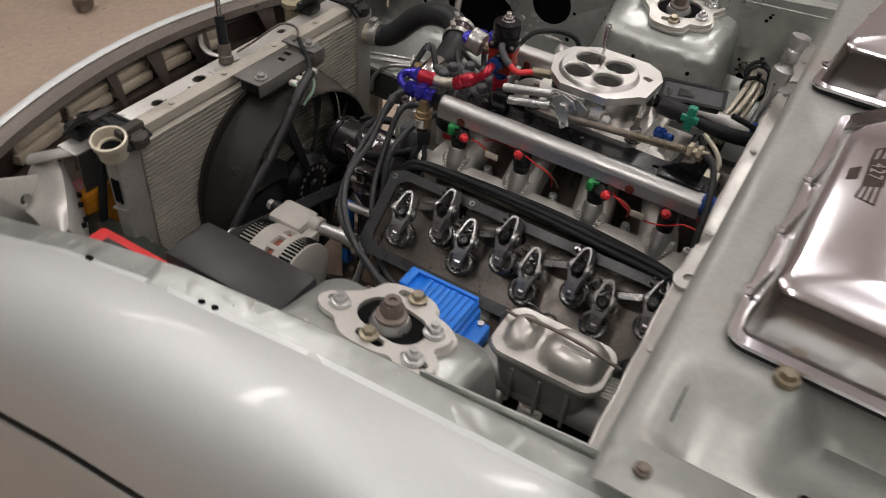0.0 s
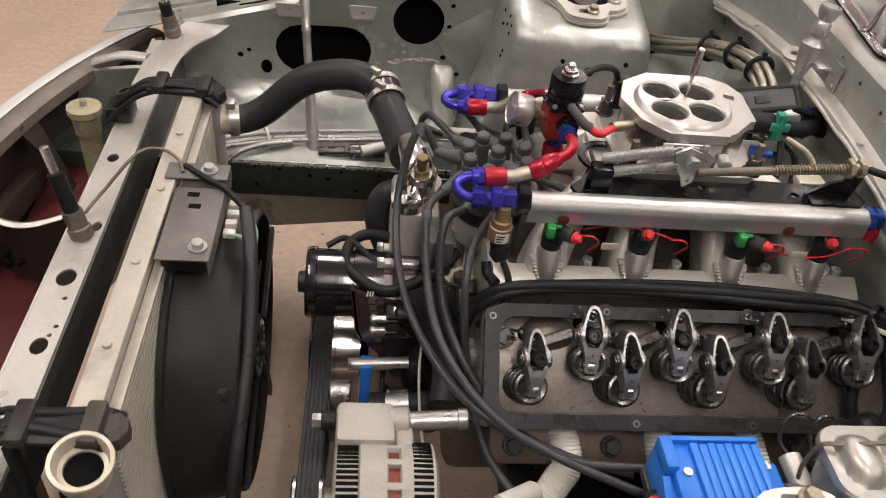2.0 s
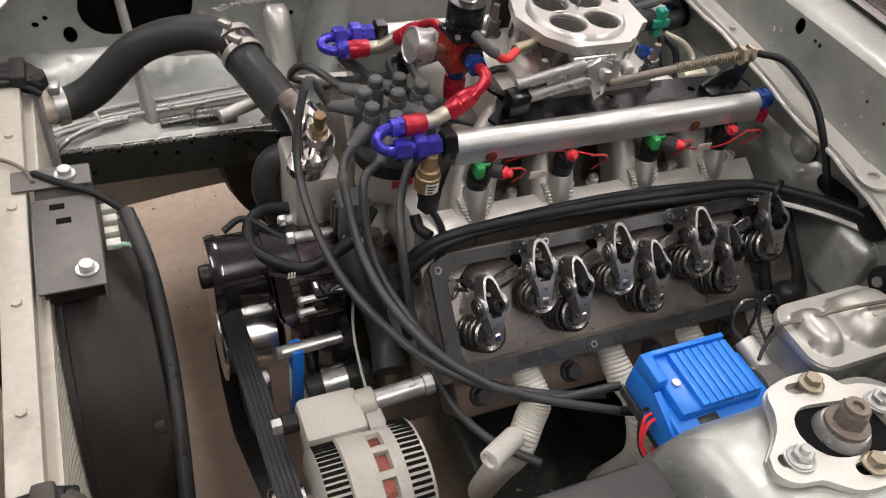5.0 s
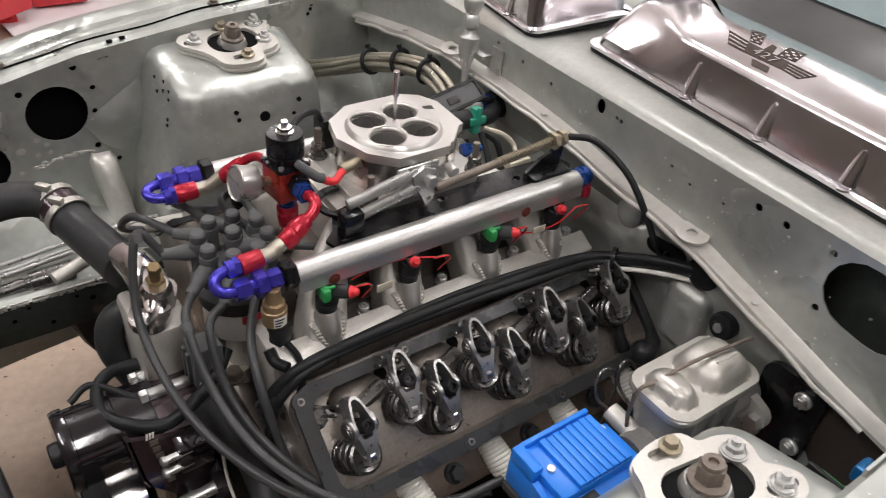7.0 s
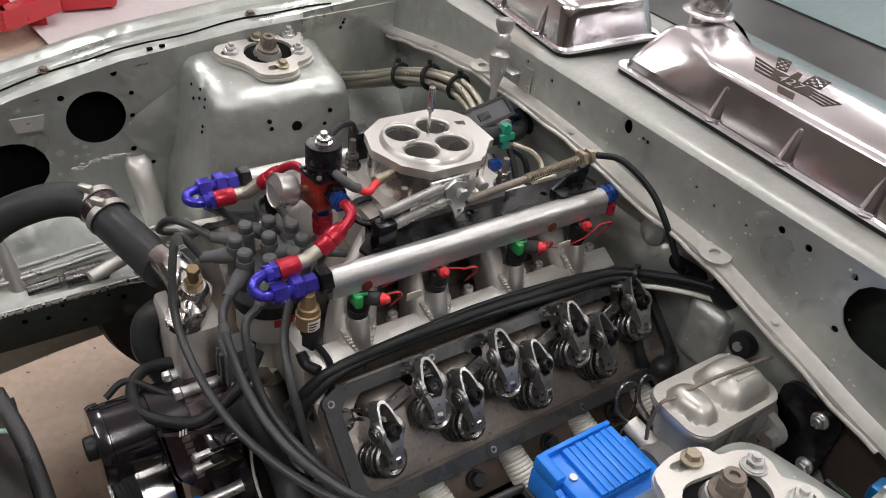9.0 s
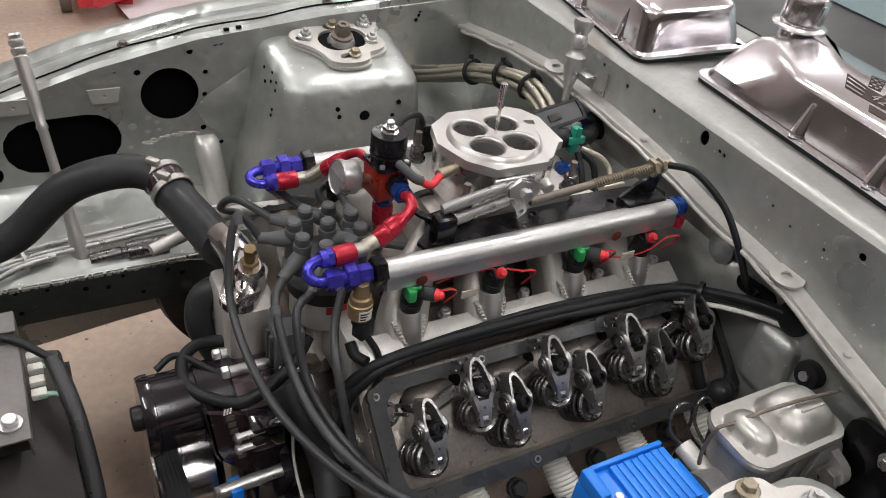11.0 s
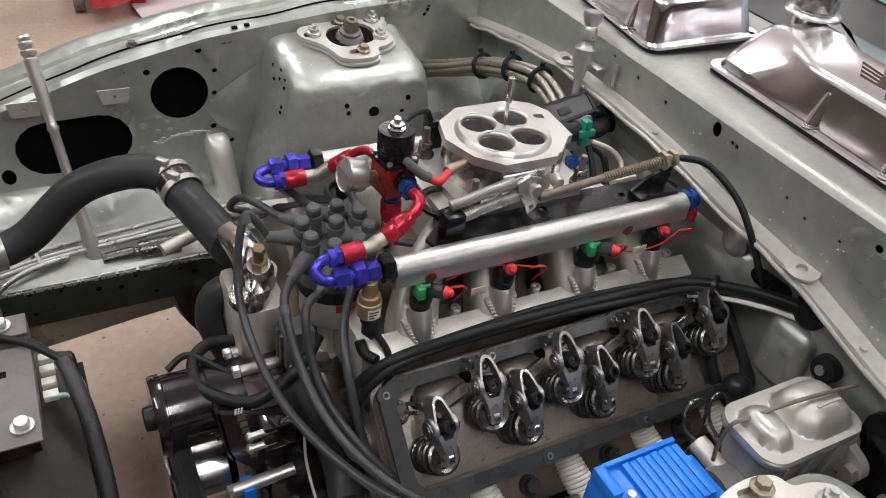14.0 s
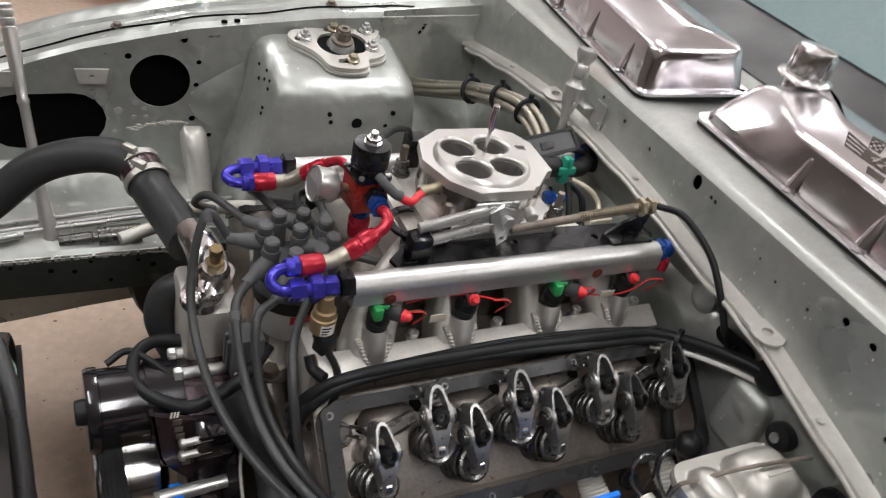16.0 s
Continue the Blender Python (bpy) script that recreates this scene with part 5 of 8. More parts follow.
G = Vector((-0.2065, 0.0155, 0.9475))
gauge = part("pressure_gauge", Mesh().lathe(G - gd * 0.0065, gd, [(-0.002, 0.006), (0, 0.0172), (0.0015, 0.0182), (0.0165, 0.0182), (0.0170, 0.0192), (0.0210, 0.0192), (0.0220, 0.0182), (0.0205, 0.0173)], 36), M_GAUGE, reg, "round stainless pressure gauge")
part("gauge_face", Mesh().rod(G + gd * 0.0132, G + gd * 0.0140, 0.0174, n=30), M_DIALWHITE, gauge, "pale dial behind glass")
part("gauge_stem", Mesh().rod(G - gd * 0.008, G - gd * 0.028, 0.0048, n=12).hexnut(G - gd * 0.0085, -gd, 0.0068, 0.008), M_YELLOWZINC, reg, "small hex gauge stem")
part("vacuum_boot", Mesh().sweep([(-0.1600, -0.004, 0.9690), (-0.1560, -0.012, 0.9660), (-0.1450, -0.018, 0.9560), (-0.1370, -0.018, 0.9515)], (0.0048, 0.0056), 14, 6), M_BOOT, reg, "grey rubber boot")
whole("vacuum_hose", Mesh().sweep([(-0.1400, -0.018, 0.9530), (-0.1310, -0.020, 0.9470), (-0.1220, -0.018, 0.9440), (-0.1120, -0.010, 0.9445), (-0.1020, -0.003, 0.9450)], 0.0044, 12, 6), M_REDCONN, "short red vacuum hose", "vacuum hose")
whole("sender_lead", Mesh().sweep([(-0.150, 0.032, 0.958), (-0.138, 0.055, 0.972), (-0.112, 0.078, 0.974), (-0.088, 0.092, 0.966), (-0.078, 0.098, 0.950)], 0.0040, 12, 8), M_RUBBER, "black sleeved lead behind the regulator", "wire")

# ---- front of the engine ----
part("timing_cover", Mesh().box((-0.292, EC - 0.085, 0.42), (-0.245, EC + 0.085, 0.66), 0.02), M_DARKPAINT, engine, "dark timing cover")

# distributor
dist = thing("distributor", (-0.225, EC, 0.62), "billet ignition distributor with black cap and grey plug boots", "distributor")
DX = Vector((-0.225, EC, 0))
part("shaft_housing", Mesh().lathe(DX, Z, [(0.66, 0.015), (0.68, 0.019), (0.700, 0.0195), (0.735, 0.0195), (0.745, 0.024), (0.752, 0.034)], 28), M_BOWL, dist)
part("bowl", Mesh().lathe(DX, Z, [(0.748, 0.030), (0.756, 0.0395), (0.759, 0.0410), (0.797, 0.0410), (0.798, 0.039)], 40), M_BOWL, dist, "polished billet bowl")
ang = math.atan2(-0.93, -0.10)
part("maker_badge", Mesh().grid(lambda a, z: DX + Vector((0.0414 * math.cos(a), 0.0414 * math.sin(a), z)), [ang - 0.20 + 0.07 * k for k in range(10)], [0.783, 0.794]).thicken(0.0004), M_REDLABEL, dist, "small red badge")
part("cap_ring", Mesh().lathe(DX, Z, [(0.797, 0.041), (0.798, 0.0445), (0.822, 0.0445), (0.825, 0.042)], 40), M_PLASTIC, dist, "black clamp ring")
part("cap", Mesh().lathe(DX, Z, [(0.820, 0.050), (0.826, 0.050), (0.834, 0.046), (0.842, 0.030), (0.846, 0.010)], 36), M_BOOT, dist, "dark distributor cap")
part("hold_down_clamp", Mesh().plate(slot(0, 0, 0.034, 0.014, 0.4), [], 0.005, Matrix.Translation((-0.238, EC - 0.012, 0.690))), M_CREAM, dist)
part("clamp_bolt", Mesh().rod((-0.250, EC - 0.030, 0.694), (-0.250, EC - 0.030, 0.697), 0.013, n=18).hexnut((-0.250, EC - 0.030, 0.697), Z, 0.0105, 0.011), M_RUST, dist)
TOWERS = []
for k in range(8):
    a = radians(22.5 + 45 * k)
    TOWERS.append(DX + Vector((0.037 * math.cos(a), 0.037 * math.sin(a), 0.83)))
for k, p in enumerate(TOWERS):
    part("tower", Mesh().rod(p, p + Z * 0.02, 0.010, 0.0085, n=14), M_BOOT, dist)


def plug_boot(p, d, wire, label):
    """A grey boot that caps a tower and turns sideways into its lead."""
    p, d = Vector(p), Vector(d).normalized()
    w = thing("ignition_wire", p, label, "ignition wire", "ignition wires")
    m = Mesh().lathe(p + Z * 0.004, Z, [(0, 0.0098), (0.004, 0.0104), (0.030, 0.0094), (0.034, 0.0106), (0.040, 0.0098)], 16)
    part("boot", m, M_BOOT, w, "grey rubber boot")
    part("boot_cap", Mesh().lathe(p + Z * 0.0435, Z, [(0, 0.0075), (0.002, 0.0088), (0.010, 0.0084), (0.012, 0.0066)], 12), M_BOOT, w)
    e = p + Z * 0.030
    part("boot_neck", Mesh().lathe(e, d, [(0.0, 0.0090), (0.014, 0.0094), (0.024, 0.0080), (0.026, 0.0070), (0.040, 0.0064)], 16), M_BOOT, w)
    tail = e + d * 0.037
    part("lead", Mesh().sweep([tail] + wire, 0.0048, 12, 8), M_LEAD, w, "black spark plug lead")
    return w


LONG = "black ignition lead sweeping down in front of the engine"
plug_boot(TOWERS[3], (-0.9, 0.25, 0.05), [(-0.319, 0.056, 0.890), (-0.341, 0.004, 0.812), (-0.330, -0.120, 0.773), (-0.276, -0.240, 0.760), (-0.187, -0.290, 0.733), (-0.092, -0.327, 0.716)], LONG)
plug_boot(TOWERS[4], (-0.75, -0.55, -0.30), [(-0.310, -0.055, 0.850), (-0.308, -0.118, 0.800), (-0.293, -0.200, 0.785), (-0.245, -0.262, 0.757), (-0.170, -0.293, 0.724), (-0.078, -0.303, 0.722)], LONG)
plug_boot(TOWERS[5], (-0.6, -0.65, -0.45), [(-0.290, -0.062, 0.838), (-0.290, -0.110, 0.778), (-0.266, -0.172, 0.738), (-0.212, -0.230, 0.695), (-0.150, -0.268, 0.690), (-0.088, -0.30, 0.706)], LONG)
plug_boot(TOWERS[6], (-0.45, -0.75, -0.30), [(-0.256, -0.085, 0.830), (-0.266, -0.130, 0.795), (-0.255, -0.165, 0.712), (-0.240, -0.230, 0.670), (-0.215, -0.290, 0.665), (-0.175, -0.335, 0.668)], "black ignition lead to the front plug")
for k, d, w in ((2, (-0.75, 0.55, 0.0), [(-0.30, 0.13, 0.862), (-0.30, 0.20, 0.80), (-0.24, 0.26, 0.74)]), (1, (-0.5, 0.85, 0.0), [(-0.255, 0.15, 0.865), (-0.22, 0.21, 0.80), (-0.15, 0.27, 0.74)]), (0, (0.3, 0.9, 0.05), [(-0.17, 0.15, 0.858), (-0.11, 0.21, 0.80), (-0.02, 0.27, 0.74)]), (7, (-0.1, 0.95, 0.0), [(-0.19, 0.14, 0.85), (-0.06, 0.21, 0.80), (0.08, 0.26, 0.74)])):
    plug_boot(TOWERS[k], d, w, "black ignition lead to the far bank")
plug_boot(DX + Vector((0.0, 0.0, 0.834)), (0.75, -0.35, 0.02), [(-0.145, -0.012, 0.86), (-0.13, 0.0, 0.85)], "short grey coil lead on the distributor")
for p, d in (((-0.318, 0.057, 0.892), (0.0, -0.45, -0.75)), ((-0.3105, -0.054, 0.851), (0.0, -0.7, -0.6))):
    whole("lead_band", Mesh().lathe(p, d, [(0, 0.0054), (0, 0.0060), (0.010, 0.0060), (0.010, 0.0054)], 14, False), M_BOOT, "grey cylinder marker band on an ignition lead", "marker band", "ignition lead bands")
boot_end = thing("spark_plug_boot", (-0.21, -0.31, 0.67), "cream ceramic spark plug boot", "plug boot")
part("sleeve", Mesh().lathe((-0.228, -0.318, 0.672), (0.8, 0.40, -0.10), [(0.004, 0.0070), (0, 0.0085), (0.001, 0.0120), (0.045, 0.0125), (0.049, 0.010)], 20), M_WRAP, boot_end)

# pressure sender beside the distributor
snd = thing("pressure_sender", (-0.235, -0.085, 0.83), "brass and tan fuel pressure sender with a white label", "sensor")
SX, SY = -0.232, -0.092
part("can", Mesh().lathe((SX, SY, 0.848), Z, [(0, 0.010), (0.001, 0.0128), (0.019, 0.0132), (0.020, 0.0118), (0.027, 0.0112), (0.028, 0.0085), (0.044, 0.007)], 28), M_TAN, snd)
part("label", Mesh().grid(lambda a, z: Vector((SX + 0.0140 * math.cos(a), SY + 0.0140 * math.sin(a), z)), [-2.05 + 0.18 * k for k in range(7)], [0.851, 0.864]).thicken(0.0003), M_WHITE, snd, "white printed label")
for k in range(3):
    part("print_bar", Mesh().grid(lambda a, z: Vector((SX + 0.0144 * math.cos(a), SY + 0.0144 * math.sin(a), z)), [-1.95 + 0.14 * j for j in range(4 + k)], [0.853 + 0.0036 * k, 0.8546 + 0.0036 * k]).thicken(0.0002), M_PLASTIC, snd)
part("plug", Mesh().box((-0.009, -0.008, 0.820), (0.010, 0.008, 0.842), 0.002, m=Matrix.Translation((SX + 0.004, SY - 0.002, 0)) @ Matrix.Rotation(radians(25), 4, "Z")).rod((SX, SY, 0.838), (SX, SY, 0.849), 0.0085, n=16), M_PLASTIC, snd, "black electrical plug")
part("lead", Mesh().sweep([(-0.226, -0.095, 0.824), (-0.215, -0.112, 0.800), (-0.222, -0.128, 0.772), (-0.245, -0.13, 0.745)], 0.004, 8, 6), M_RUBBER, snd)

# chrome thermostat housing and its sensor
thermo = thing("thermostat_housing", (-0.315, 0.055, 0.795), "chrome thermostat housing with a brass sensor", "thermostat housing")
part("flange", Mesh().plate(slot(0, 0, 0.044, 0.022, radians(60)), [], 0.010, Matrix.Translation((-0.315, 0.045, 0.795))), M_CHROME, thermo)
part("neck", Mesh().sweep([(-0.315, 0.045, 0.80), (-0.315, 0.048, 0.822), (-0.318, 0.070, 0.834), (-0.325, 0.105, 0.830)], (0.024, 0.0185), 20, 8), M_CHROME, thermo)
part("boss", Mesh().lathe((-0.312, 0.034, 0.815), Vector((-0.05, -0.25, 1)), [(0, 0.018), (0.022, 0.017), (0.026, 0.013), (0.030, 0.013)], 20), M_CHROME, thermo)
part("brass_sensor", Mesh().hexnut((-0.313, 0.027, 0.844), Vector((-0.05, -0.25, 1)), 0.0105, 0.009).rod((-0.3135, 0.0245, 0.853), (-0.315, 0.020, 0.872), 0.0062, n=14).hexnut((-0.314, 0.0215, 0.866), Vector((-0.05, -0.25, 1)), 0.0075, 0.007), M_BRASS, thermo, "brass temperature sensor")
for dx, dy in ((-0.018, -0.032), (0.018, 0.032)):
    part("bolt", Mesh().hexnut((-0.315 + dx, 0.045 + dy, 0.805), Z, 0.010, 0.009), M_CHROME, thermo)

# upper radiator hose
hose = thing("radiator_hose", (-0.45, 0.26, 0.74), "black rubber upper radiator hose with steel clamps", "radiator hose")
part("front_section", Mesh().sweep([(-0.588, 0.280, 0.738), (-0.562, 0.290, 0.736), (-0.532, 0.290, 0.753), (-0.478, 0.285, 0.806), (-0.430, 0.272, 0.831), (-0.388, 0.260, 0.836), (-0.357, 0.240, 0.827)], 0.0220, 24, 8), M_HOSE, hose)
part("rear_section", Mesh().sweep([(-0.358, 0.234, 0.8255), (-0.349, 0.204, 0.817), (-0.336, 0.152, 0.816), (-0.326, 0.098, 0.819)], 0.0245, 24, 8), M_HOSE, hose)
jp, jd = Vector((-0.3600, 0.2430, 0.8275)), Vector((0.26, -0.93, -0.22)).normalized()
part("coupler", Mesh().lathe(jp, jd, [(-0.012, 0.023), (-0.010, 0.0255), (0.022, 0.0265), (0.024, 0.024)], 28), M_PUMP, hose, "glossy dark coupler")
for at in (-0.010, 0.017):
    part("clamp", Mesh().lathe(jp + jd * at, jd, [(0, 0.0255), (0, 0.0275), (0.009, 0.0275), (0.009, 0.0255)], 32, False), M_LID, hose, "stainless worm clamp")
    part("clamp_screw", Mesh().box((-0.004, -0.009, -0.0045), (0.005, 0.009, 0.0045), 0.0018, m=Matrix.Translation(jp + jd * (at + 0.0045) + Vector((-0.010, -0.004, 0.028))) @ Matrix.Rotation(radians(40), 4, "Z")), M_LID, hose)
part("clamp", Mesh().lathe((-0.585, 0.281, 0.738), (1, 0.2, 0), [(0, 0.0235), (0, 0.0255), (0.014, 0.0255), (0.014, 0.0235)], 32, False), M_ZINC, hose, "stainless worm clamp")
part("clamp_screw", Mesh().box((-0.587, 0.27, 0.760), (-0.573, 0.29, 0.772), 0.003), M_ZINC, hose)
whole("bypass_hose", Mesh().sweep([(-0.318, 0.086, 0.775), (-0.352, 0.088, 0.760), (-0.362, 0.082, 0.728), (-0.350, 0.078, 0.685), (-0.328, 0.066, 0.640), (-0.30, 0.06, 0.61)], 0.0165, 18, 8), M_HOSE, "black moulded bypass hose", "coolant hose")
low = whole("coolant_hose", Mesh().sweep([(-0.305, -0.055, 0.735), (-0.29, -0.075, 0.705), (-0.27, -0.09, 0.665), (-0.265, -0.115, 0.635), (-0.27, -0.15, 0.62)], 0.021, 18, 8), M_HOSE, "thick black coolant hose with a steel clamp", "coolant hose")
cl = thing("hose_clamp", (-0.245, -0.135, 0.69), "stainless worm-drive hose clamp", "hose clamp")
part("band", Mesh().lathe((-0.262, -0.132, 0.690), (0.9, 0.3, 0.0), [(0, 0.017), (0, 0.0195), (0.022, 0.0195), (0.022, 0.017)], 26, False), M_ZINC, cl)
part("screw", Mesh().rod((-0.250, -0.150, 0.674), (-0.236, -0.158, 0.668), 0.006, n=12), M_ZINC, cl)

# electric pump: motor, dark gear housing and its bolts
pump = thing("electric_pump", (-0.40, -0.02, 0.60), "glossy black electric pump with a round motor", "pump")
part("motor", Mesh().lathe((-0.450, -0.012, 0.690), X, [(0, 0.030), (0.001, 0.0445), (0.006, 0.0465), (0.014, 0.0465), (0.015, 0.0440), (0.060, 0.0440), (0.061, 0.046), (0.105, 0.046)], 36), M_GLOSSBLACK, pump)
part("end_cap", Mesh().lathe((-0.460, -0.012, 0.690), X, [(0, 0.010), (0.001, 0.0135), (0.008, 0.0145), (0.011, 0.0145)], 20), M_PLASTIC, pump, "round black end cap")
part("gear_housing", Mesh().plate([(-0.044, 0.040), (-0.02, 0.060), (0.045, 0.05), (0.06, 0.0), (0.05, -0.06), (0.0, -0.10), (-0.044, -0.095), (-0.047, -0.04)], [], 0.050, Matrix(((0, 0, 1, -0.352), (1, 0, 0, -0.02), (0, 1, 0, 0.675), (0, 0, 0, 1)))), M_PUMP, pump, "dark purple-black gear housing")
part("lower_housing", Mesh().box((-0.348, -0.105, 0.485), (-0.292, 0.030, 0.640), 0.014), M_GLOSSBLACK, pump, "glossy black lower housing")
to_side = Matrix(((1, 0, 0, 0), (0, 0, 1, -0.074), (0, 1, 0, 0), (0, 0, 0, 1)))
part("side_plate", Mesh().plate([(-0.391, 0.738), (-0.383, 0.668), (-0.378, 0.655), (-0.349, 0.618), (-0.318, 0.628), (-0.316, 0.700), (-0.326, 0.716), (-0.352, 0.722)], [], 0.006, to_side), M_PUMP, pump, "purple-brown anodised side plate with lettering bars")
part("plate_edge", Mesh().plate([(-0.393, 0.740), (-0.385, 0.668), (-0.380, 0.653), (-0.3755, 0.655), (-0.3805, 0.669), (-0.3885, 0.739)], [], 0.009, to_side), M_GLOSSBLACK, pump)
for y, z in ((-0.02, 0.735), (0.02, 0.725)):
    part("bolt", Mesh().rod((-0.352, y, z), (-0.300, y, z), 0.0070, n=14).hexnut((-0.353, y, z), (-1, 0, 0), 0.008, 0.008), M_ZINC, pump, "shiny steel bolt")
for k in range(7):
    part("print_bar", Mesh().box((-0.3705 + 0.0018 * k, -0.0748, 0.7185 - 0.0115 * k), (-0.3620 + 0.0018 * k, -0.0740, 0.7265 - 0.0115 * k)), M_RUST, pump)
for k in range(9):
    part("print_check", Mesh().box((-0.3735 + 0.0032 * (k % 3) + 0.0004 * (k // 3), -0.0748, 0.7300 + 0.0032 * (k // 3)), (-0.3715 + 0.0032 * (k % 3) + 0.0004 * (k // 3), -0.0740, 0.7320 + 0.0032 * (k // 3))), M_WHITE, pump)
part("boss_block", Mesh().box((-0.350, -0.100, 0.684), (-0.312, -0.072, 0.722), 0.004), M_GLOSSBLACK, pump, "glossy black boss")
for z in (0.714, 0.694):
    part("side_bolt", Mesh().rod((-0.364, -0.096, z), (-0.335, -0.096, z + 0.002), 0.0042, n=14).lathe((-0.368, -0.096, z), X, [(0, 0.003), (0.002, 0.0056), (0.006, 0.0056)], 16), M_ZINC, pump, "bright socket bolt")
whole("heater_hose", Mesh().sweep([(-0.290, 0.030, 0.715), (-0.335, 0.034, 0.729), (-0.375, 0.034, 0.735), (-0.397, 0.014, 0.732), (-0.397, -0.020, 0.727), (-0.376, -0.048, 0.728), (-0.348, -0.060, 0.726), (-0.318, -0.058, 0.738), (-0.285, -0.045, 0.752), (-0.262, -0.025, 0.765)], 0.0072, 14, 8), M_RUBBER, "looped black rubber hose over the pump", "hose")
whole("loop_wire", Mesh().sweep([(-0.425, 0.02, 0.725), (-0.40, 0.025, 0.735), (-0.37, -0.01, 0.735), (-0.34, -0.035, 0.72), (-0.31, -0.04, 0.70)], 0.004, 10, 8), M_RUBBER, "thin black wire over the pump", "wire")
relay = thing("wire_connector", (-0.29, 0.0, 0.74), "grey plastic plug with a pale wire", "connector")
part("shell", Mesh().box((-0.305, -0.040, 0.735), (-0.270, -0.008, 0.790), 0.004), M_BOOT, relay)
part("rib", Mesh().box((-0.309, -0.032, 0.740), (-0.304, -0.026, 0.784), 0.001), M_BOOT, relay)
part("rib", Mesh().box((-0.309, -0.020, 0.740), (-0.304, -0.014, 0.784), 0.001), M_BOOT, relay)
part("wire", Mesh().sweep([(-0.30, -0.036, 0.75), (-0.298, -0.055, 0.715), (-0.295, -0.07, 0.70), (-0.302, -0.10, 0.645), (-0.298, -0.15, 0.59), (-0.29, -0.19, 0.56)], 0.0018, 6, 6), M_WRAP, relay, "thin pale wire")

# pulleys and belt
drive = thing("belt_drive", (-0.40, -0.05, 0.45), "steel pulleys with a ribbed rubber belt", "belt drive")
part("upper_pulley", Mesh().lathe((-0.446, 0.005, 0.548), X, [(0, 0.040), (0.001, 0.052), (0.004, 0.053), (0.006, 0.047), (0.032, 0.047), (0.033, 0.0515), (0.036, 0.0515), (0.037, 0.0495), (0.070, 0.0495), (0.073, 0.0455), (0.082, 0.030)], 48), M_CHROME, drive, "oiled steel grooved pulley")
part("crank_pulley", Mesh().lathe((-0.418, EC, 0.42), X, [(0, 0.060), (0.003, 0.078), (0.030, 0.078), (0.033, 0.07)], 40), M_STEEL, drive)


def belt_loop(circles, x0, x1):
    """A flat belt round pulleys in the y, z plane, given anticlockwise."""
    pts = []
    n = len(circles)
    for i, (cy, cz, r) in enumerate(circles):
        py, pz = circles[i - 1][:2]
        ny, nz = circles[(i + 1) % n][:2]
        a0 = math.atan2(cz - pz, cy - py) - math.pi / 2
        a1 = math.atan2(nz - cz, ny - cy) - math.pi / 2
        while a1 < a0:
            a1 += 2 * math.pi
        for k in range(9):
            a = a0 + (a1 - a0) * k / 8
            pts.append((cy + r * math.cos(a), cz + r * math.sin(a)))
    m = Mesh()
    rows = [[Vector((x0, y, z)) for y, z in pts], [Vector((x1, y, z)) for y, z in pts]]
    return m.rings(rows, True, False).thicken(0.004)


part("belt", belt_loop([(0.005, 0.548, 0.049), (-0.303, 0.650, 0.0275), (EC, 0.42, 0.080)], -0.440, -0.414), M_BELT, drive, "black ribbed belt")
for k in range(5):
    part("belt_rib", belt_loop([(0.005, 0.548, 0.0515), (-0.303, 0.650, 0.0300), (EC, 0.42, 0.0825)], -0.4385 + 0.005 * k, -0.4360 + 0.005 * k), M_BELT, drive)
brk = thing("tensioner_bracket", (-0.36, -0.06, 0.55), "blue anodised bracket strap with pale lettering bars", "bracket")
part("strap", Mesh().box((-0.376, -0.106, 0.50), (-0.362, -0.084, 0.634), 0.002), M_BLUEBOX, brk)
for k in range(5):
    part("letter_bar", Mesh().box((-0.3766, -0.100, 0.535 + 0.013 * k), (-0.3757, -0.090, 0.544 + 0.013 * k)), M_WHITE, brk)
part("spacer", Mesh().rod((-0.386, -0.095, 0.628), (-0.315, -0.095, 0.634), 0.008, n=16).hexnut((-0.386, -0.095, 0.628), (-1, 0, 0), 0.008, 0.006), M_ZINC, brk, "steel spacer rod")
part("hose_band", Mesh().lathe((-0.34, -0.11, 0.565), (1, 0, 0.1), [(0, 0.017), (0, 0.019), (0.03, 0.019), (0.03, 0.017)], 22, False), M_ZINC, brk)
part("hose_stub", Mesh().rod((-0.36, -0.11, 0.565), (-0.28, -0.11, 0.572), 0.0165, n=18), M_HOSE, brk)

# alternator
alt = thing("alternator", (-0.34, -0.305, 0.59), "cast aluminium alternator with slotted vents and copper windings", "alternator")
AX = Vector((-0.403, -0.303, 0.650))
part("front_case", Mesh().lathe(AX, X, [(0, 0.030), (0.001, 0.055), (0.004, 0.0605), (0.026, 0.0605), (0.028, 0.064), (0.055, 0.064), (0.057, 0.060)], 56), M_ALT, alt, "dull cast front case")
part("stator_core", Mesh().lathe(AX + X * 0.053, X, [(0, 0.058), (0.024, 0.058)], 44), M_COPPER, alt, "copper windings between the cases")
part("rear_case", Mesh().lathe(AX + X * 0.068, X, [(0, 0.060), (0.002, 0.064), (0.037, 0.062), (0.042, 0.048), (0.043, 0.020)], 44), M_ALT, alt)
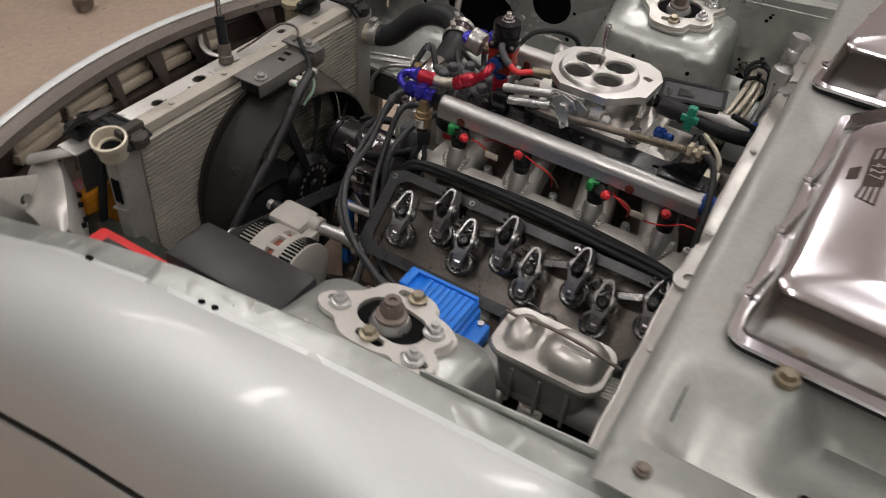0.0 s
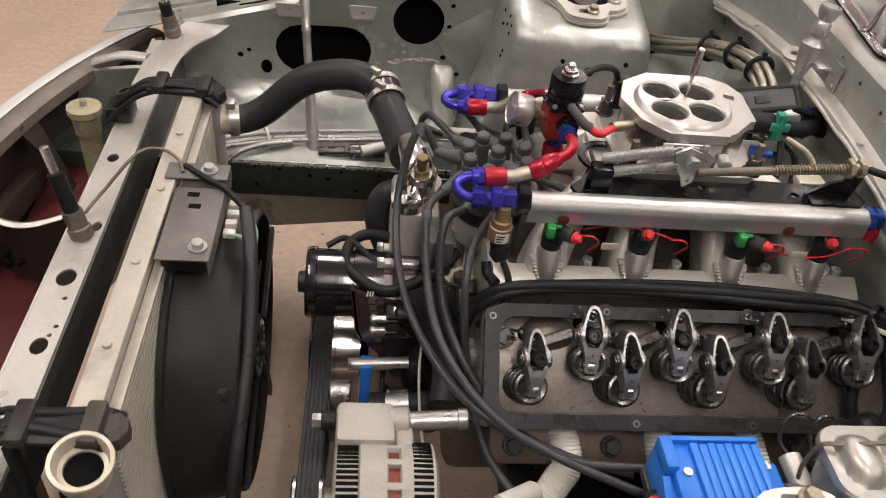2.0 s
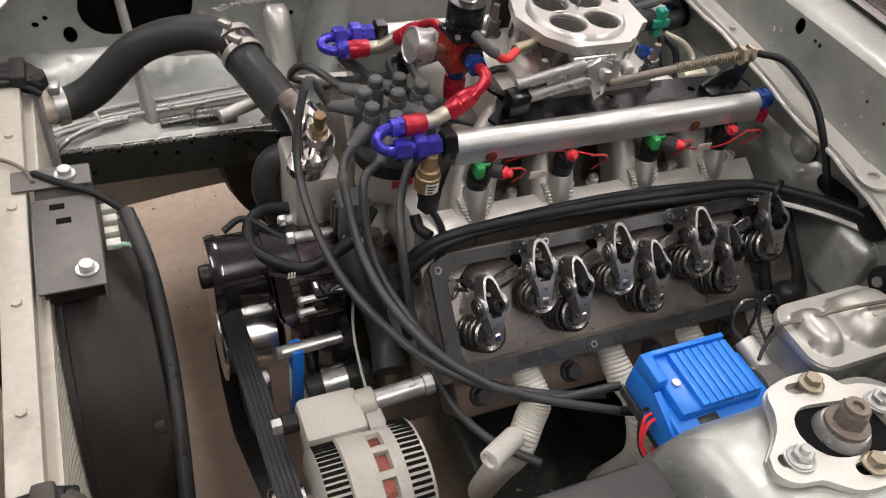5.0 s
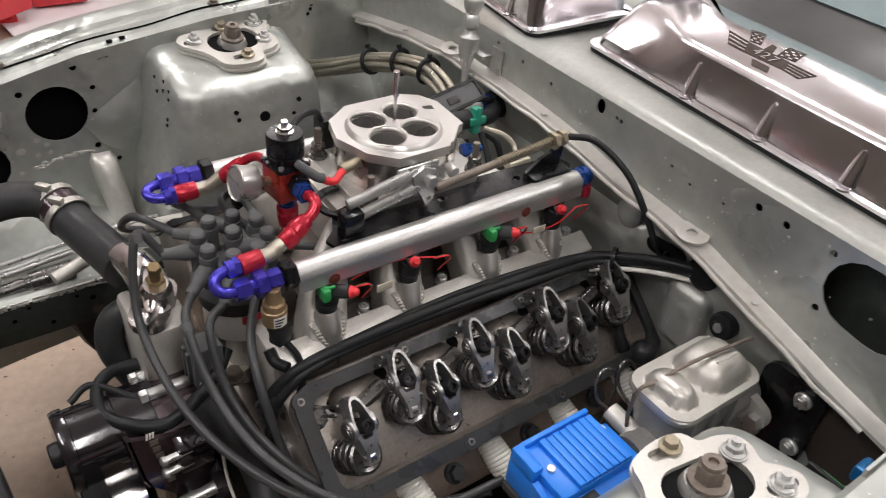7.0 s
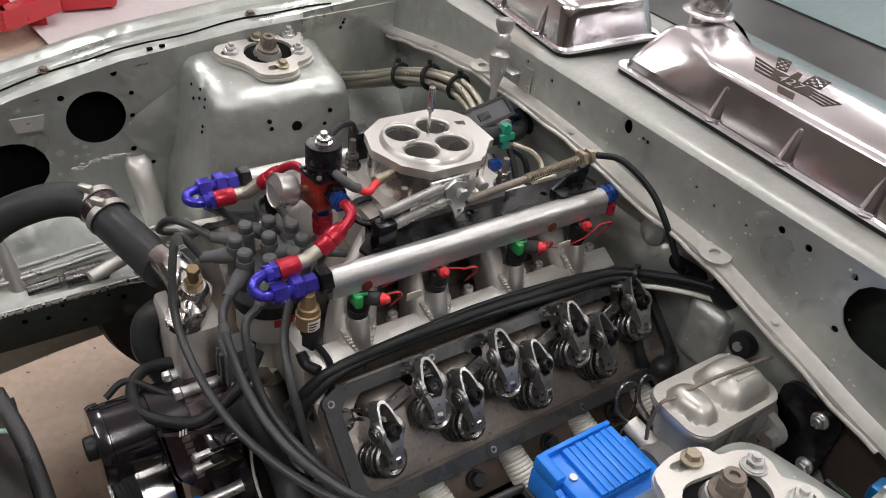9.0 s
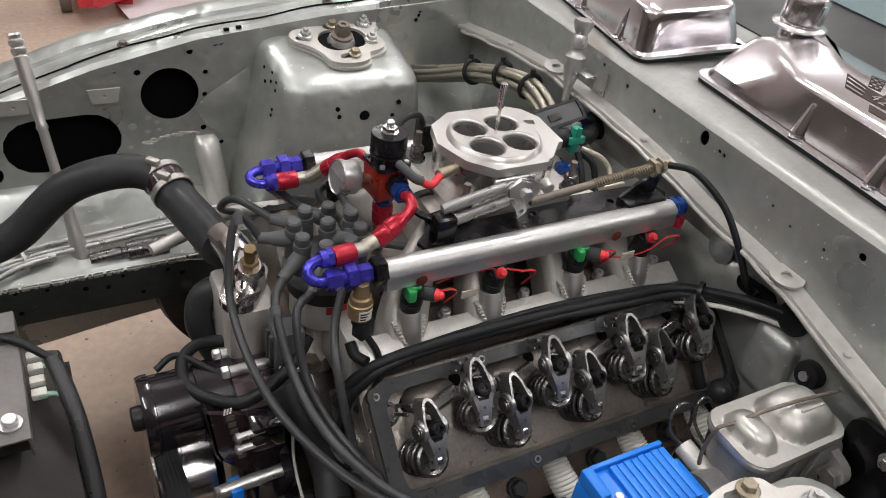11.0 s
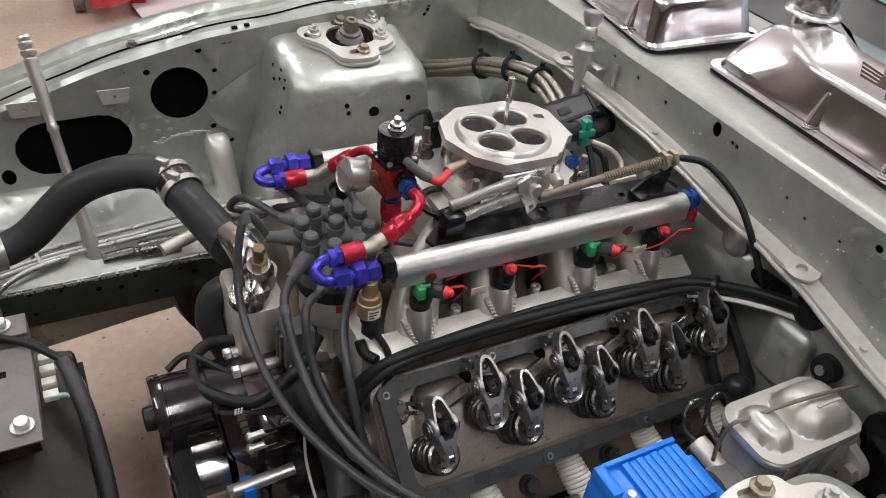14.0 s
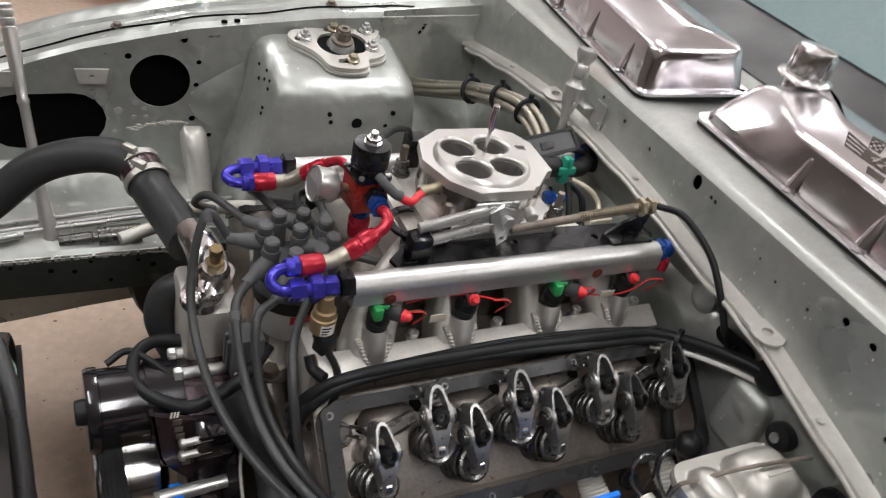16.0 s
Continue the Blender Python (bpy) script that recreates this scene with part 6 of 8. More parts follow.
for k in range(30):
    a = radians(-22 + 5.9 * k)
    d = Vector((0, math.cos(a), math.sin(a)))
    t = Vector((0, -math.sin(a), math.cos(a)))
    for x0, ln, r in ((0.004, 0.022, 0.0608), (0.082, 0.020, 0.0628)):
        c = AX + X * (x0 + ln / 2) + d * r
        part("vent_slot", Mesh().box((-ln / 2, -0.0018, -0.003), (ln / 2, 0.0018, 0.001), m=Matrix.Translation(c) @ Matrix(((1, 0, 0, 0), (0, t.y, d.y, 0), (0, t.z, d.z, 0), (0, 0, 0, 1)))), M_BLACKVOID, alt)
for a in (30, 55, 80, 105, 130, 155):
    d = Vector((0, math.cos(radians(a)), math.sin(radians(a))))
    c = AX + X * 0.064 + d * 0.060
    part("case_bridge", Mesh().box((-0.014, -0.004, -0.004), (0.014, 0.004, 0.004), 0.001, m=Matrix.Translation(c) @ Matrix.Rotation(radians(a - 90), 4, "X")), M_ALT, alt)
part("top_ear", Mesh().box((-0.402, -0.262, 0.668), (-0.338, -0.210, 0.7055), 0.007).rod((-0.345, -0.227, 0.691), (-0.322, -0.227, 0.692), 0.0155, n=20, bevel=0.002).box((-0.338, -0.272, 0.672), (-0.318, -0.236, 0.696), 0.005), M_ALT, alt, "cast bracket ear")
part("bushing", Mesh().rod((-0.418, -0.227, 0.690), (-0.402, -0.227, 0.690), 0.0105, n=18, bevel=0.001), M_RUBBER, alt, "dark rubber bushing")
part("mounting_bolt", Mesh().hexnut((-0.418, -0.227, 0.690), (-1, 0, 0), 0.0085, 0.010), M_ZINC, alt)
part("spacer_tube", Mesh().rod((-0.322, -0.227, 0.692), (-0.268, -0.226, 0.696), 0.0105, n=18, bevel=0.001), M_ZINC, alt, "bright steel spacer tube")
part("spacer_end", Mesh().rod((-0.268, -0.226, 0.696), (-0.258, -0.226, 0.697), 0.0120, n=18), M_ZINC, alt)
part("pulley", Mesh().lathe((-0.446, -0.303, 0.650), X, [(0, 0.010), (0.001, 0.026), (0.003, 0.0305), (0.006, 0.0305), (0.008, 0.026), (0.028, 0.026), (0.030, 0.030), (0.033, 0.030), (0.036, 0.018), (0.045, 0.015)], 36), M_CHROME, alt, "bright steel pulley")

# ---- radiator, fan and front clutter ----
rad = thing("radiator", (-0.62, -0.04, 0.36), "aluminium crossflow radiator with an open filler neck", "radiator")
part("core", Mesh().box((-0.640, -0.312, 0.37), (-0.614, 0.250, 0.782)), M_FINS, rad, "dusty finned core")
for k in range(50):
    z = 0.376 + 0.0081 * k
    part("cooling_tube", Mesh().box((-0.6135, -0.312, z), (-0.6020, 0.250, z + 0.0032)), M_RADCAP, rad)
part("top_cap", Mesh().box((-0.640, -0.330, 0.780), (-0.6125, 0.270, 0.7965), 0.002), M_RADCAP, rad, "pale dusty top rail")
for y in (-0.22, -0.10, 0.03, 0.15):
    part("cap_fastener", Mesh().hexnut((-0.626, y, 0.7965), Z, 0.005, 0.003), M_RADCAP, rad)
part("tank", Mesh().box((-0.636, -0.362, 0.36), (-0.600, -0.312, 0.787), 0.012), M_TANK, rad, "weathered aluminium end tank")
part("tank", Mesh().box((-0.650, 0.250, 0.36), (-0.594, 0.300, 0.790), 0.012), M_TANK, rad, "weathered aluminium end tank")
nd = Vector((0.10, -0.18, 1)).normalized()
NP = Vector((-0.614, -0.352, 0.777))
part("filler_neck", Mesh().lathe(NP, nd, [(0, 0.022), (0.012, 0.022), (0.024, 0.0262), (0.030, 0.0275), (0.0335, 0.0268), (0.0338, 0.0232), (0.0300, 0.0222), (0.0170, 0.0205), (0.0165, 0.0165), (0.012, 0.0160)], 34), M_CREAM, rad, "cream filler neck without its cap")
# black disc in place of the neck's shaded depth
part("neck_bore", Mesh().rod(NP + nd * 0.0125, NP + nd * 0.0135, 0.0162, n=24), M_BLACKVOID, rad)
part("tank_patch", Mesh().box((-0.622, -0.3635, 0.690), (-0.606, -0.3615, 0.735)), M_BLACKVOID, rad, "dark square patch on the end tank")
for z in (0.48, 0.60, 0.67):
    part("tank_rib", Mesh().rod((-0.634, -0.3605, z), (-0.602, -0.3605, z + 0.006), 0.003, n=8), M_TANK, rad)
part("hose_port", Mesh().pipe((-0.598, 0.279, 0.738), (-0.570, 0.284, 0.738), 0.0215, 0.018), M_CREAM, rad)
for y in (-0.318, 0.262):
    strap = thing("radiator_mount", (-0.66, y, 0.79), "black rubber radiator mount strapped across the support", "mount", "radiator mounts")
    random.seed(int(40 + y * 100))
    wob = lambda a: random.uniform(-a, a)
    for k in range(5):
        dy, dz = -0.016 + 0.008 * k, 0.004 * math.sin(k * 2.1) + wob(0.002)
        line = [(-0.748, y + dy * 1.5 + wob(0.004), 0.752 + dz), (-0.718, y + dy + wob(0.003), 0.780 + dz), (-0.692, y + dy + wob(0.003), 0.797 + dz), (-0.660, y + dy * 0.6 + wob(0.003), 0.802 + dz), (-0.632, y + dy * 0.9 + wob(0.003), 0.800 + dz), (-0.608, y + dy * 1.2 + wob(0.003), 0.799 + dz), (-0.592, y + dy * 1.3, 0.786 + dz)]
        part("rib", Mesh().sweep(line, 0.0046 + 0.0012 * (k % 2), 10, 5, flat=0.8), M_RUBBER, strap)
    for x in (-0.672, -0.612):
        part("band", Mesh().box((x - 0.009, y - 0.023, 0.798), (x + 0.009, y + 0.023, 0.812), 0.004, m=Matrix.Translation((0, 0, 0))), M_DUSTYPLASTIC, strap)
    part("bed", Mesh().box((-0.690, y - 0.020, 0.797), (-0.598, y + 0.020, 0.804), 0.003), M_RUBBER, strap)
    part("knob", Mesh().lathe((-0.600, y + 0.002, 0.780), Z, [(0, 0.015), (0.004, 0.018), (0.018, 0.017), (0.024, 0.010)], 9), M_DUSTYPLASTIC, strap)
    part("clamp", Mesh().box((-0.752, y - 0.020, 0.744), (-0.716, y + 0.022, 0.768), 0.006), M_PLASTIC, strap)
    part("eyelet", Mesh().lathe((-0.728, y + 0.010, 0.777), (-0.3, 0.1, 1), [(0, 0.007), (0, 0.013), (0.005, 0.013), (0.005, 0.007)], 18, False), M_FRIT, strap)

# electric fan in its shroud
fan = thing("electric_fan", (-0.56, -0.01, 0.36), "black plastic electric fan in a dusty shroud", "fan")
FC = Vector((0, -0.012, 0.558))
part("shroud", Mesh().lathe(FC + X * -0.600, X, [(0, 0.206), (0.012, 0.2055), (0.035, 0.203), (0.062, 0.194), (0.082, 0.190), (0.084, 0.186), (0.070, 0.184), (0.030, 0.190)], 72, False), M_DUSTYPLASTIC, fan)
part("shroud_skirt", Mesh().plate(rounded(-0.212, -0.212, 0.190, 0.212, 0.185, 10), [circle(0.0, 0.0, 0.186, 48)], 0.006, Matrix(((0, 0, 1, -0.600), (1, 0, 0, -0.012), (0, 1, 0, 0.558), (0, 0, 0, 1)))), M_DUSTYPLASTIC, fan)
# the broad domed side of the shroud
part("shroud_dome", Mesh().grid(lambda a, r: FC + Vector((-0.600 + 0.080 * math.sin(min(1.0, (0.208 - r) / 0.022) * math.pi / 2), r * math.cos(a), r * math.sin(a))), [radians(60 + 6.5 * k) for k in range(26)], [0.208, 0.2065, 0.204, 0.200, 0.195, 0.186]).thicken(0.003), M_DUSTYPLASTIC, fan, "domed dusty black side panel")
part("hub", Mesh().lathe(FC + X * -0.552, X, [(0, 0.058), (0.020, 0.058), (0.030, 0.048), (0.038, 0.046), (0.040, 0.012), (0.046, 0.010), (0.047, 0.004)], 40), M_PLASTIC, fan, "black motor hub with vent holes")
for k in range(16):
    a = 2 * math.pi * k / 16
    part("vent_hole", Mesh().rod(FC + Vector((-0.5145, 0.036 * math.cos(a), 0.036 * math.sin(a))), FC + Vector((-0.5120, 0.036 * math.cos(a), 0.036 * math.sin(a))), 0.0042, n=8), M_ZINC, fan)
for k in range(9):
    a = 2 * math.pi * k / 9 + 0.2
    def blade(u, v, a=a):
        r = 0.055 + 0.122 * u
        th = a + 0.35 * u + (v - 0.5) * (0.42 - 0.12 * u)
        return FC + Vector((-0.545 + 0.022 * (v - 0.5), r * math.cos(th), r * math.sin(th)))
    part("blade", Mesh().grid(blade, [j / 6 for j in range(7)], [j / 4 for j in range(5)]).thicken(0.003), M_PLASTIC, fan)
for a in (20, 110, 200, 290):
    d = Vector((0, math.cos(radians(a)), math.sin(radians(a))))
    t = Vector((0, -d.z, d.y))
    part("strut", Mesh().rings([[FC + X * (-0.516 + sx) + d * r + t * st for sx, st in ((0, -0.008), (0.006, -0.008), (0.006, 0.008), (0, 0.008))] for r in (0.044, 0.19)]), M_PLASTIC, fan)
part("shroud_knob", Mesh().hexnut((-0.530, -0.195, 0.690), (1, -0.3, 0.5), 0.007, 0.010), M_DUSTYPLASTIC, fan)

part("shroud_tab", Mesh().box((-0.604, -0.060, 0.745), (-0.560, 0.050, 0.776), 0.008), M_DUSTYPLASTIC, fan, "dusty mounting tab under the relay plate")
for y, z in ((-0.160, 0.660), (-0.205, 0.560), (0.02, 0.742)):
    part("shroud_bump", Mesh().ball((-0.5205, y, z), 0.006, (1.0, 1.0, 0.8), 10), M_DUSTYPLASTIC, fan)
# dark sheet added to shade the gap ahead of the radiator, and a low hose
whole("gap_shade_sheet", Mesh().box((-0.692, 0.010, 0.640), (-0.652, 0.245, 0.648), 0.002), M_SHADOWSTEEL, "dark sheet added to shade the gap ahead of the radiator", "baffle")
whole("cooler_hose", Mesh().sweep([(-0.668, 0.060, 0.600), (-0.670, 0.000, 0.640), (-0.668, -0.050, 0.620), (-0.666, -0.085, 0.540), (-0.668, -0.130, 0.470), (-0.680, -0.200, 0.440)], 0.012, 14, 8), M_RUBBER, "black hose hanging ahead of the radiator", "hose")

# grey relay plate bolted over the fan
relay_plate = thing("fan_relay_plate", (-0.59, 0.0, 0.80), "grey steel relay bracket bolted over the fan", "bracket")
part("plate", Mesh().box((-0.608, -0.098, 0.797), (-0.549, 0.032, 0.800), 0.0012).box((-0.552, -0.098, 0.776), (-0.549, 0.032, 0.799), 0.001), M_PLATEGREY, relay_plate)
part("strap", Mesh().box((-0.626, 0.050, 0.797), (-0.550, 0.082, 0.800), 0.0012).box((-0.553, 0.050, 0.778), (-0.550, 0.082, 0.799), 0.001), M_PLATEGREY, relay_plate, "grey steel strap")
part("relay_body", Mesh().box((-0.606, -0.085, 0.768), (-0.550, 0.080, 0.796), 0.004), M_DUSTYPLASTIC, relay_plate, "dusty black relay body")
part("bolt", Mesh().rod((-0.564, -0.077, 0.800), (-0.564, -0.077, 0.803), 0.0105, n=20).rod((-0.564, -0.077, 0.803), (-0.564, -0.077, 0.810), 0.0068, n=16, bevel=0.0008), M_ZINC, relay_plate)
part("bolt", Mesh().rod((-0.574, 0.066, 0.800), (-0.574, 0.066, 0.803), 0.0105, n=20).rod((-0.574, 0.066, 0.803), (-0.574, 0.066, 0.810), 0.0068, n=16, bevel=0.0008), M_ZINC, relay_plate)
for x, y in ((-0.585, 0.018), (-0.580, -0.004)):
    part("slot", Mesh().box((x - 0.007, y - 0.004, 0.7995), (x + 0.007, y + 0.004, 0.8005)), M_BLACKVOID, relay_plate)
for k in range(4):
    part("terminal", Mesh().box((-0.546, -0.028 + 0.018 * k, 0.772), (-0.532, -0.018 + 0.018 * k, 0.780), 0.001), M_WRAP, relay_plate, "pale spade terminal")
for y in (-0.026, 0.014):
    whole("relay_wire", Mesh().sweep([(-0.54, y, 0.777), (-0.522, y - 0.004, 0.776), (-0.510, y - 0.020, 0.765), (-0.512, y - 0.045, 0.745)], 0.0026, 8, 6), M_GREENWIRE, "pale green relay wire", "wire", "relay wires")
fanw = thing("fan_harness", (-0.53, -0.07, 0.75), "black sleeved wiring harness along the fan shroud", "wiring harness")
part("sleeve", Mesh().sweep([(-0.522, 0.005, 0.792), (-0.512, -0.045, 0.772), (-0.508, -0.085, 0.735), (-0.508, -0.130, 0.690), (-0.512, -0.185, 0.640), (-0.518, -0.235, 0.570), (-0.52, -0.25, 0.48)], 0.0085, 12, 8), M_SLEEVE, fanw)
part("lead", Mesh().sweep([(-0.605, 0.075, 0.800), (-0.572, 0.045, 0.803), (-0.548, 0.028, 0.802), (-0.520, 0.002, 0.792)], 0.0042, 10, 8), M_RUBBER, fanw)
whole("support_wire", Mesh().sweep([(-0.725, 0.035, 0.748), (-0.705, 0.060, 0.766), (-0.668, 0.095, 0.800), (-0.640, 0.105, 0.802), (-0.615, 0.085, 0.802), (-0.605, 0.060, 0.801)], 0.0022, 8, 8), M_RUST, "thin brown wire over the core support", "wire")

# hood pins on the core support
for x, y, lean in ((-0.718, -0.002, (-0.024, 0.018, 0.102)), (-0.702, 0.482, (-0.008, -0.006, 0.068))):
    pin = thing("hood_pin", (x, y, 0.744), "hood pin post in a black sleeve with a rusty base", "hood pin", "hood pins")
    b0, d = Vector((x, y, 0.744 if y < 0.3 else 0.768)), Vector(lean)
    part("base", Mesh().lathe(b0, d, [(0, 0.014), (0.012, 0.014), (0.014, 0.012), (0.035, 0.012)], 18), M_RUST, pin, "rusty base nut")
    part("sleeve", Mesh().rod(b0 + d * 0.33, b0 + d * 0.80, 0.0095, n=16), M_RUBBER, pin)
    part("post", Mesh().rod(b0 + d * 0.80, b0 + d * 1.12, 0.0055, n=14, bevel=0.001), M_CHROME, pin, "bright steel post")

# pieces between the core support and the nose
for k, (y, w) in enumerate(((-0.300, 0.060), (-0.170, 0.052), (-0.060, 0.050), (0.050, 0.046), (0.150, 0.040))):
    ab = thing("foam_block", (nose_x(y) + 0.03, y, 0.62), "dirty cream bumper absorber strip under the nose lip", "bumper absorber", "bumper absorber strips")
    turn = Matrix.Translation((nose_x(y) + 0.018, y, 0)) @ Matrix.Rotation(-math.atan(0.75 * y), 4, "Z")
    part("upper_tier", Mesh().box((-0.010, -w, 0.664), (0.008, w, 0.684 - 0.004 * (k % 2)), 0.003).move(turn), M_FOAM, ab)
    part("lower_tier", Mesh().box((-0.010, -w, 0.640), (0.013, w * 0.97, 0.661), 0.003).move(turn), M_FOAM, ab)
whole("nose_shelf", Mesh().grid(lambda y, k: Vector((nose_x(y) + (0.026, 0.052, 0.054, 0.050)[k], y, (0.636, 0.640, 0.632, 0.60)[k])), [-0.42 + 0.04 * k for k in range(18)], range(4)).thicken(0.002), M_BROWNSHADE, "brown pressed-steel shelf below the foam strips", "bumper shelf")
whole("bumper_beam", Mesh().box((-0.892, -0.44, 0.47), (-0.780, 0.40, 0.585), 0.012), M_BEAMRED, "dark red-brown bumper beam", "bumper beam")
for y, w in ((-0.115, 0.010), (-0.005, 0.016), (0.105, 0.026), (0.290, 0.022)):
    nb = thing("nose_bracket", (-0.88, y, 0.60), "dark steel gusset bracket behind the nose lip", "bracket", "nose brackets")
    e = nose_x(y)
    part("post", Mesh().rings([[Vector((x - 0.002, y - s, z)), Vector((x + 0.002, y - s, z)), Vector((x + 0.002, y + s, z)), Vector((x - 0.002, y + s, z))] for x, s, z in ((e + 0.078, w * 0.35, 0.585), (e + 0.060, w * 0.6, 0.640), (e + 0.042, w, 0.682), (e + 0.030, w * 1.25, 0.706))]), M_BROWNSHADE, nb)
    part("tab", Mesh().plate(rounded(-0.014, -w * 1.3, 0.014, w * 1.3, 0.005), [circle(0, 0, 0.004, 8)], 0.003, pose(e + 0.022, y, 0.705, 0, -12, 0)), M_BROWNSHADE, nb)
# grey web behind the grille opening with a bright rolled edge
web = thing("grille_web", (-0.85, 0.08, 0.50), "grey-brown pressed web with punched holes and a pale rolled edge", "panel")
edge = smooth_path([Vector(p) for p in ((-0.922, 0.128, 0.690), (-0.895, 0.105, 0.693), (-0.862, 0.078, 0.697), (-0.829, 0.064, 0.699), (-0.800, 0.066, 0.701), (-0.772, 0.080, 0.703))], 4)
part("sheet", Mesh().grid(lambda i, k: edge[i] + Vector((0.0, (0.0, 0.006, 0.010, 0.014)[k], -(0.0, 0.03, 0.09, 0.20)[k])), range(len(edge)), range(4)).thicken(0.002), M_BROWNSHADE, web)
part("rolled_edge", Mesh().grid(lambda i, k: edge[i] + Vector((0.0, (-0.007, 0.0, 0.006)[k], (0.001, 0.003, 0.000)[k])), range(len(edge)), range(3)).thicken(0.002), M_LID, web, "pale rolled edge")
for x, z in ((-0.875, 0.648), (-0.858, 0.632), (-0.862, 0.612), (-0.840, 0.625)):
    part("hole", Mesh().rod((x, 0.070 - 0.45 * (x + 0.85), z), (x, 0.095 - 0.45 * (x + 0.85), z), 0.004, n=10), M_BLACKVOID, web)
for side in (-1, 1):
    hl = thing("headlight_bucket", (-0.80, side * 0.48, 0.60), "grey pressed-steel headlight mounting bucket", "headlight mount", "headlight mounts")
    if side < 0:
        def sheet(u, v):
            x = -0.800 + 0.185 * u
            return Vector((x + 0.02 * v, -0.352 - 0.105 * u ** 1.6 - 0.085 * v * (0.8 + 0.2 * math.sin(5 * u)), 0.700 + 0.018 * math.sin(math.pi * u) + 0.012 * math.sin(7.0 * u + 4.0 * v) * v - 0.035 * v ** 2))
        part("panel", Mesh().grid(sheet, [k / 18 for k in range(19)], [k / 10 for k in range(11)]).thicken(0.003), M_SUPPORT, hl, "crumpled silver corner sheet")
        flange = Mesh().grid(lambda u, k: sheet(u, 0.0) + Vector(((0.0, 0.008, 0.012)[k], (0.0, 0.006, 0.012)[k], (0.0, -0.012, -0.075)[k])), [k / 18 for k in range(19)], range(3)).thicken(0.002)
        part("flange", flange, M_SUPPORT, hl, "folded flange")
        for u, z in ((0.55, -0.035), (0.68, -0.030), (0.72, -0.052), (0.82, -0.040)):
            c = sheet(u, 0.0) + Vector((0.0095, 0.008, z))
            part("hole", Mesh().rod(c, c + Vector((0.004, 0.006, 0.0)), 0.0045, n=10), M_BLACKVOID, hl)
        part("side_arm", Mesh().sweep([(-0.716, -0.350, 0.738), (-0.745, -0.372, 0.730), (-0.785, -0.385, 0.712)], 0.012, 12, 6, flat=0.6), M_SUPPORT, hl, "rounded silver side arm")
        CUP = Vector((-0.82, -0.50, 0.640))
    else:
        # an upright curved wall with a rolled top edge
        line = smooth_path([Vector(p) for p in ((-0.915, 0.300, 0), (-0.905, 0.380, 0), (-0.870, 0.440, 0), (-0.800, 0.470, 0), (-0.735, 0.480, 0))], 4)
        part("panel", Mesh().grid(lambda i, k: line[i] + Vector(((0.0, 0.0, 0.004, 0.012)[k], (0.0, 0.0, 0.002, 0.008)[k], (0.48, 0.690, 0.700, 0.702)[k])), range(len(line)), range(4)).thicken(0.003), M_PAINT, hl)
        part("side_arm", Mesh().sweep([(-0.735, 0.440, 0.742), (-0.78, 0.455, 0.735), (-0.83, 0.462, 0.715)], 0.012, 12, 6, flat=0.6), M_SUPPORT, hl, "rounded silver side arm")
        CUP = Vector((-0.795, 0.286, 0.698))
        part("cup_stem", Mesh().rod((-0.795, 0.286, 0.60), (-0.795, 0.286, 0.700), 0.016, n=16), M_YELLOWED, hl)
    part("adjuster", Mesh().lathe(CUP, Z, [(0, 0.019), (0.030, 0.021), (0.034, 0.025), (0.044, 0.025), (0.046, 0.021), (0.046, 0.010)], 12), M_YELLOWED, hl, "round yellowed adjuster cup")
    part("adjuster_screw", Mesh().rod(CUP + Z * 0.04, CUP + Z * 0.055, 0.005, n=10), M_ZINC, hl)
    part("back_panel", Mesh().plate([(-0.09, -0.16), (0.085, -0.16), (0.085, 0.06), (0.03, 0.085), (-0.06, 0.08), (-0.09, 0.04)], [circle(0.0, -0.04, 0.035, 20), circle(0.055, 0.03, 0.010, 10), circle(-0.055, 0.03, 0.012, 10)], 0.003, Matrix(((0, 0, 1, -0.748), (1, 0, 0, side * 0.49), (0, 1, 0, 0.65), (0, 0, 0, 1)))), M_SUPPORT, hl)
mark = thing("marker_lamp", (-0.70, -0.445, 0.52), "amber side marker lamp lens", "marker lamp")
part("lens", Mesh().box((-0.735, -0.365, 0.53), (-0.705, -0.262, 0.655), 0.012), M_ORANGE, mark)
part("housing", Mesh().box((-0.742, -0.372, 0.515), (-0.734, -0.240, 0.64), 0.003), M_CREAM, mark, "pale lamp housing")
part("bulb_lead", Mesh().sweep([(-0.690, -0.318, 0.770), (-0.682, -0.332, 0.715), (-0.680, -0.348, 0.650), (-0.680, -0.356, 0.605), (-0.680, -0.345, 0.577), (-0.680, -0.322, 0.570), (-0.680, -0.298, 0.586), (-0.680, -0.282, 0.620), (-0.680, -0.272, 0.680), (-0.684, -0.276, 0.74)], 0.0070, 12, 8), M_RUBBER, mark, "black lamp lead")

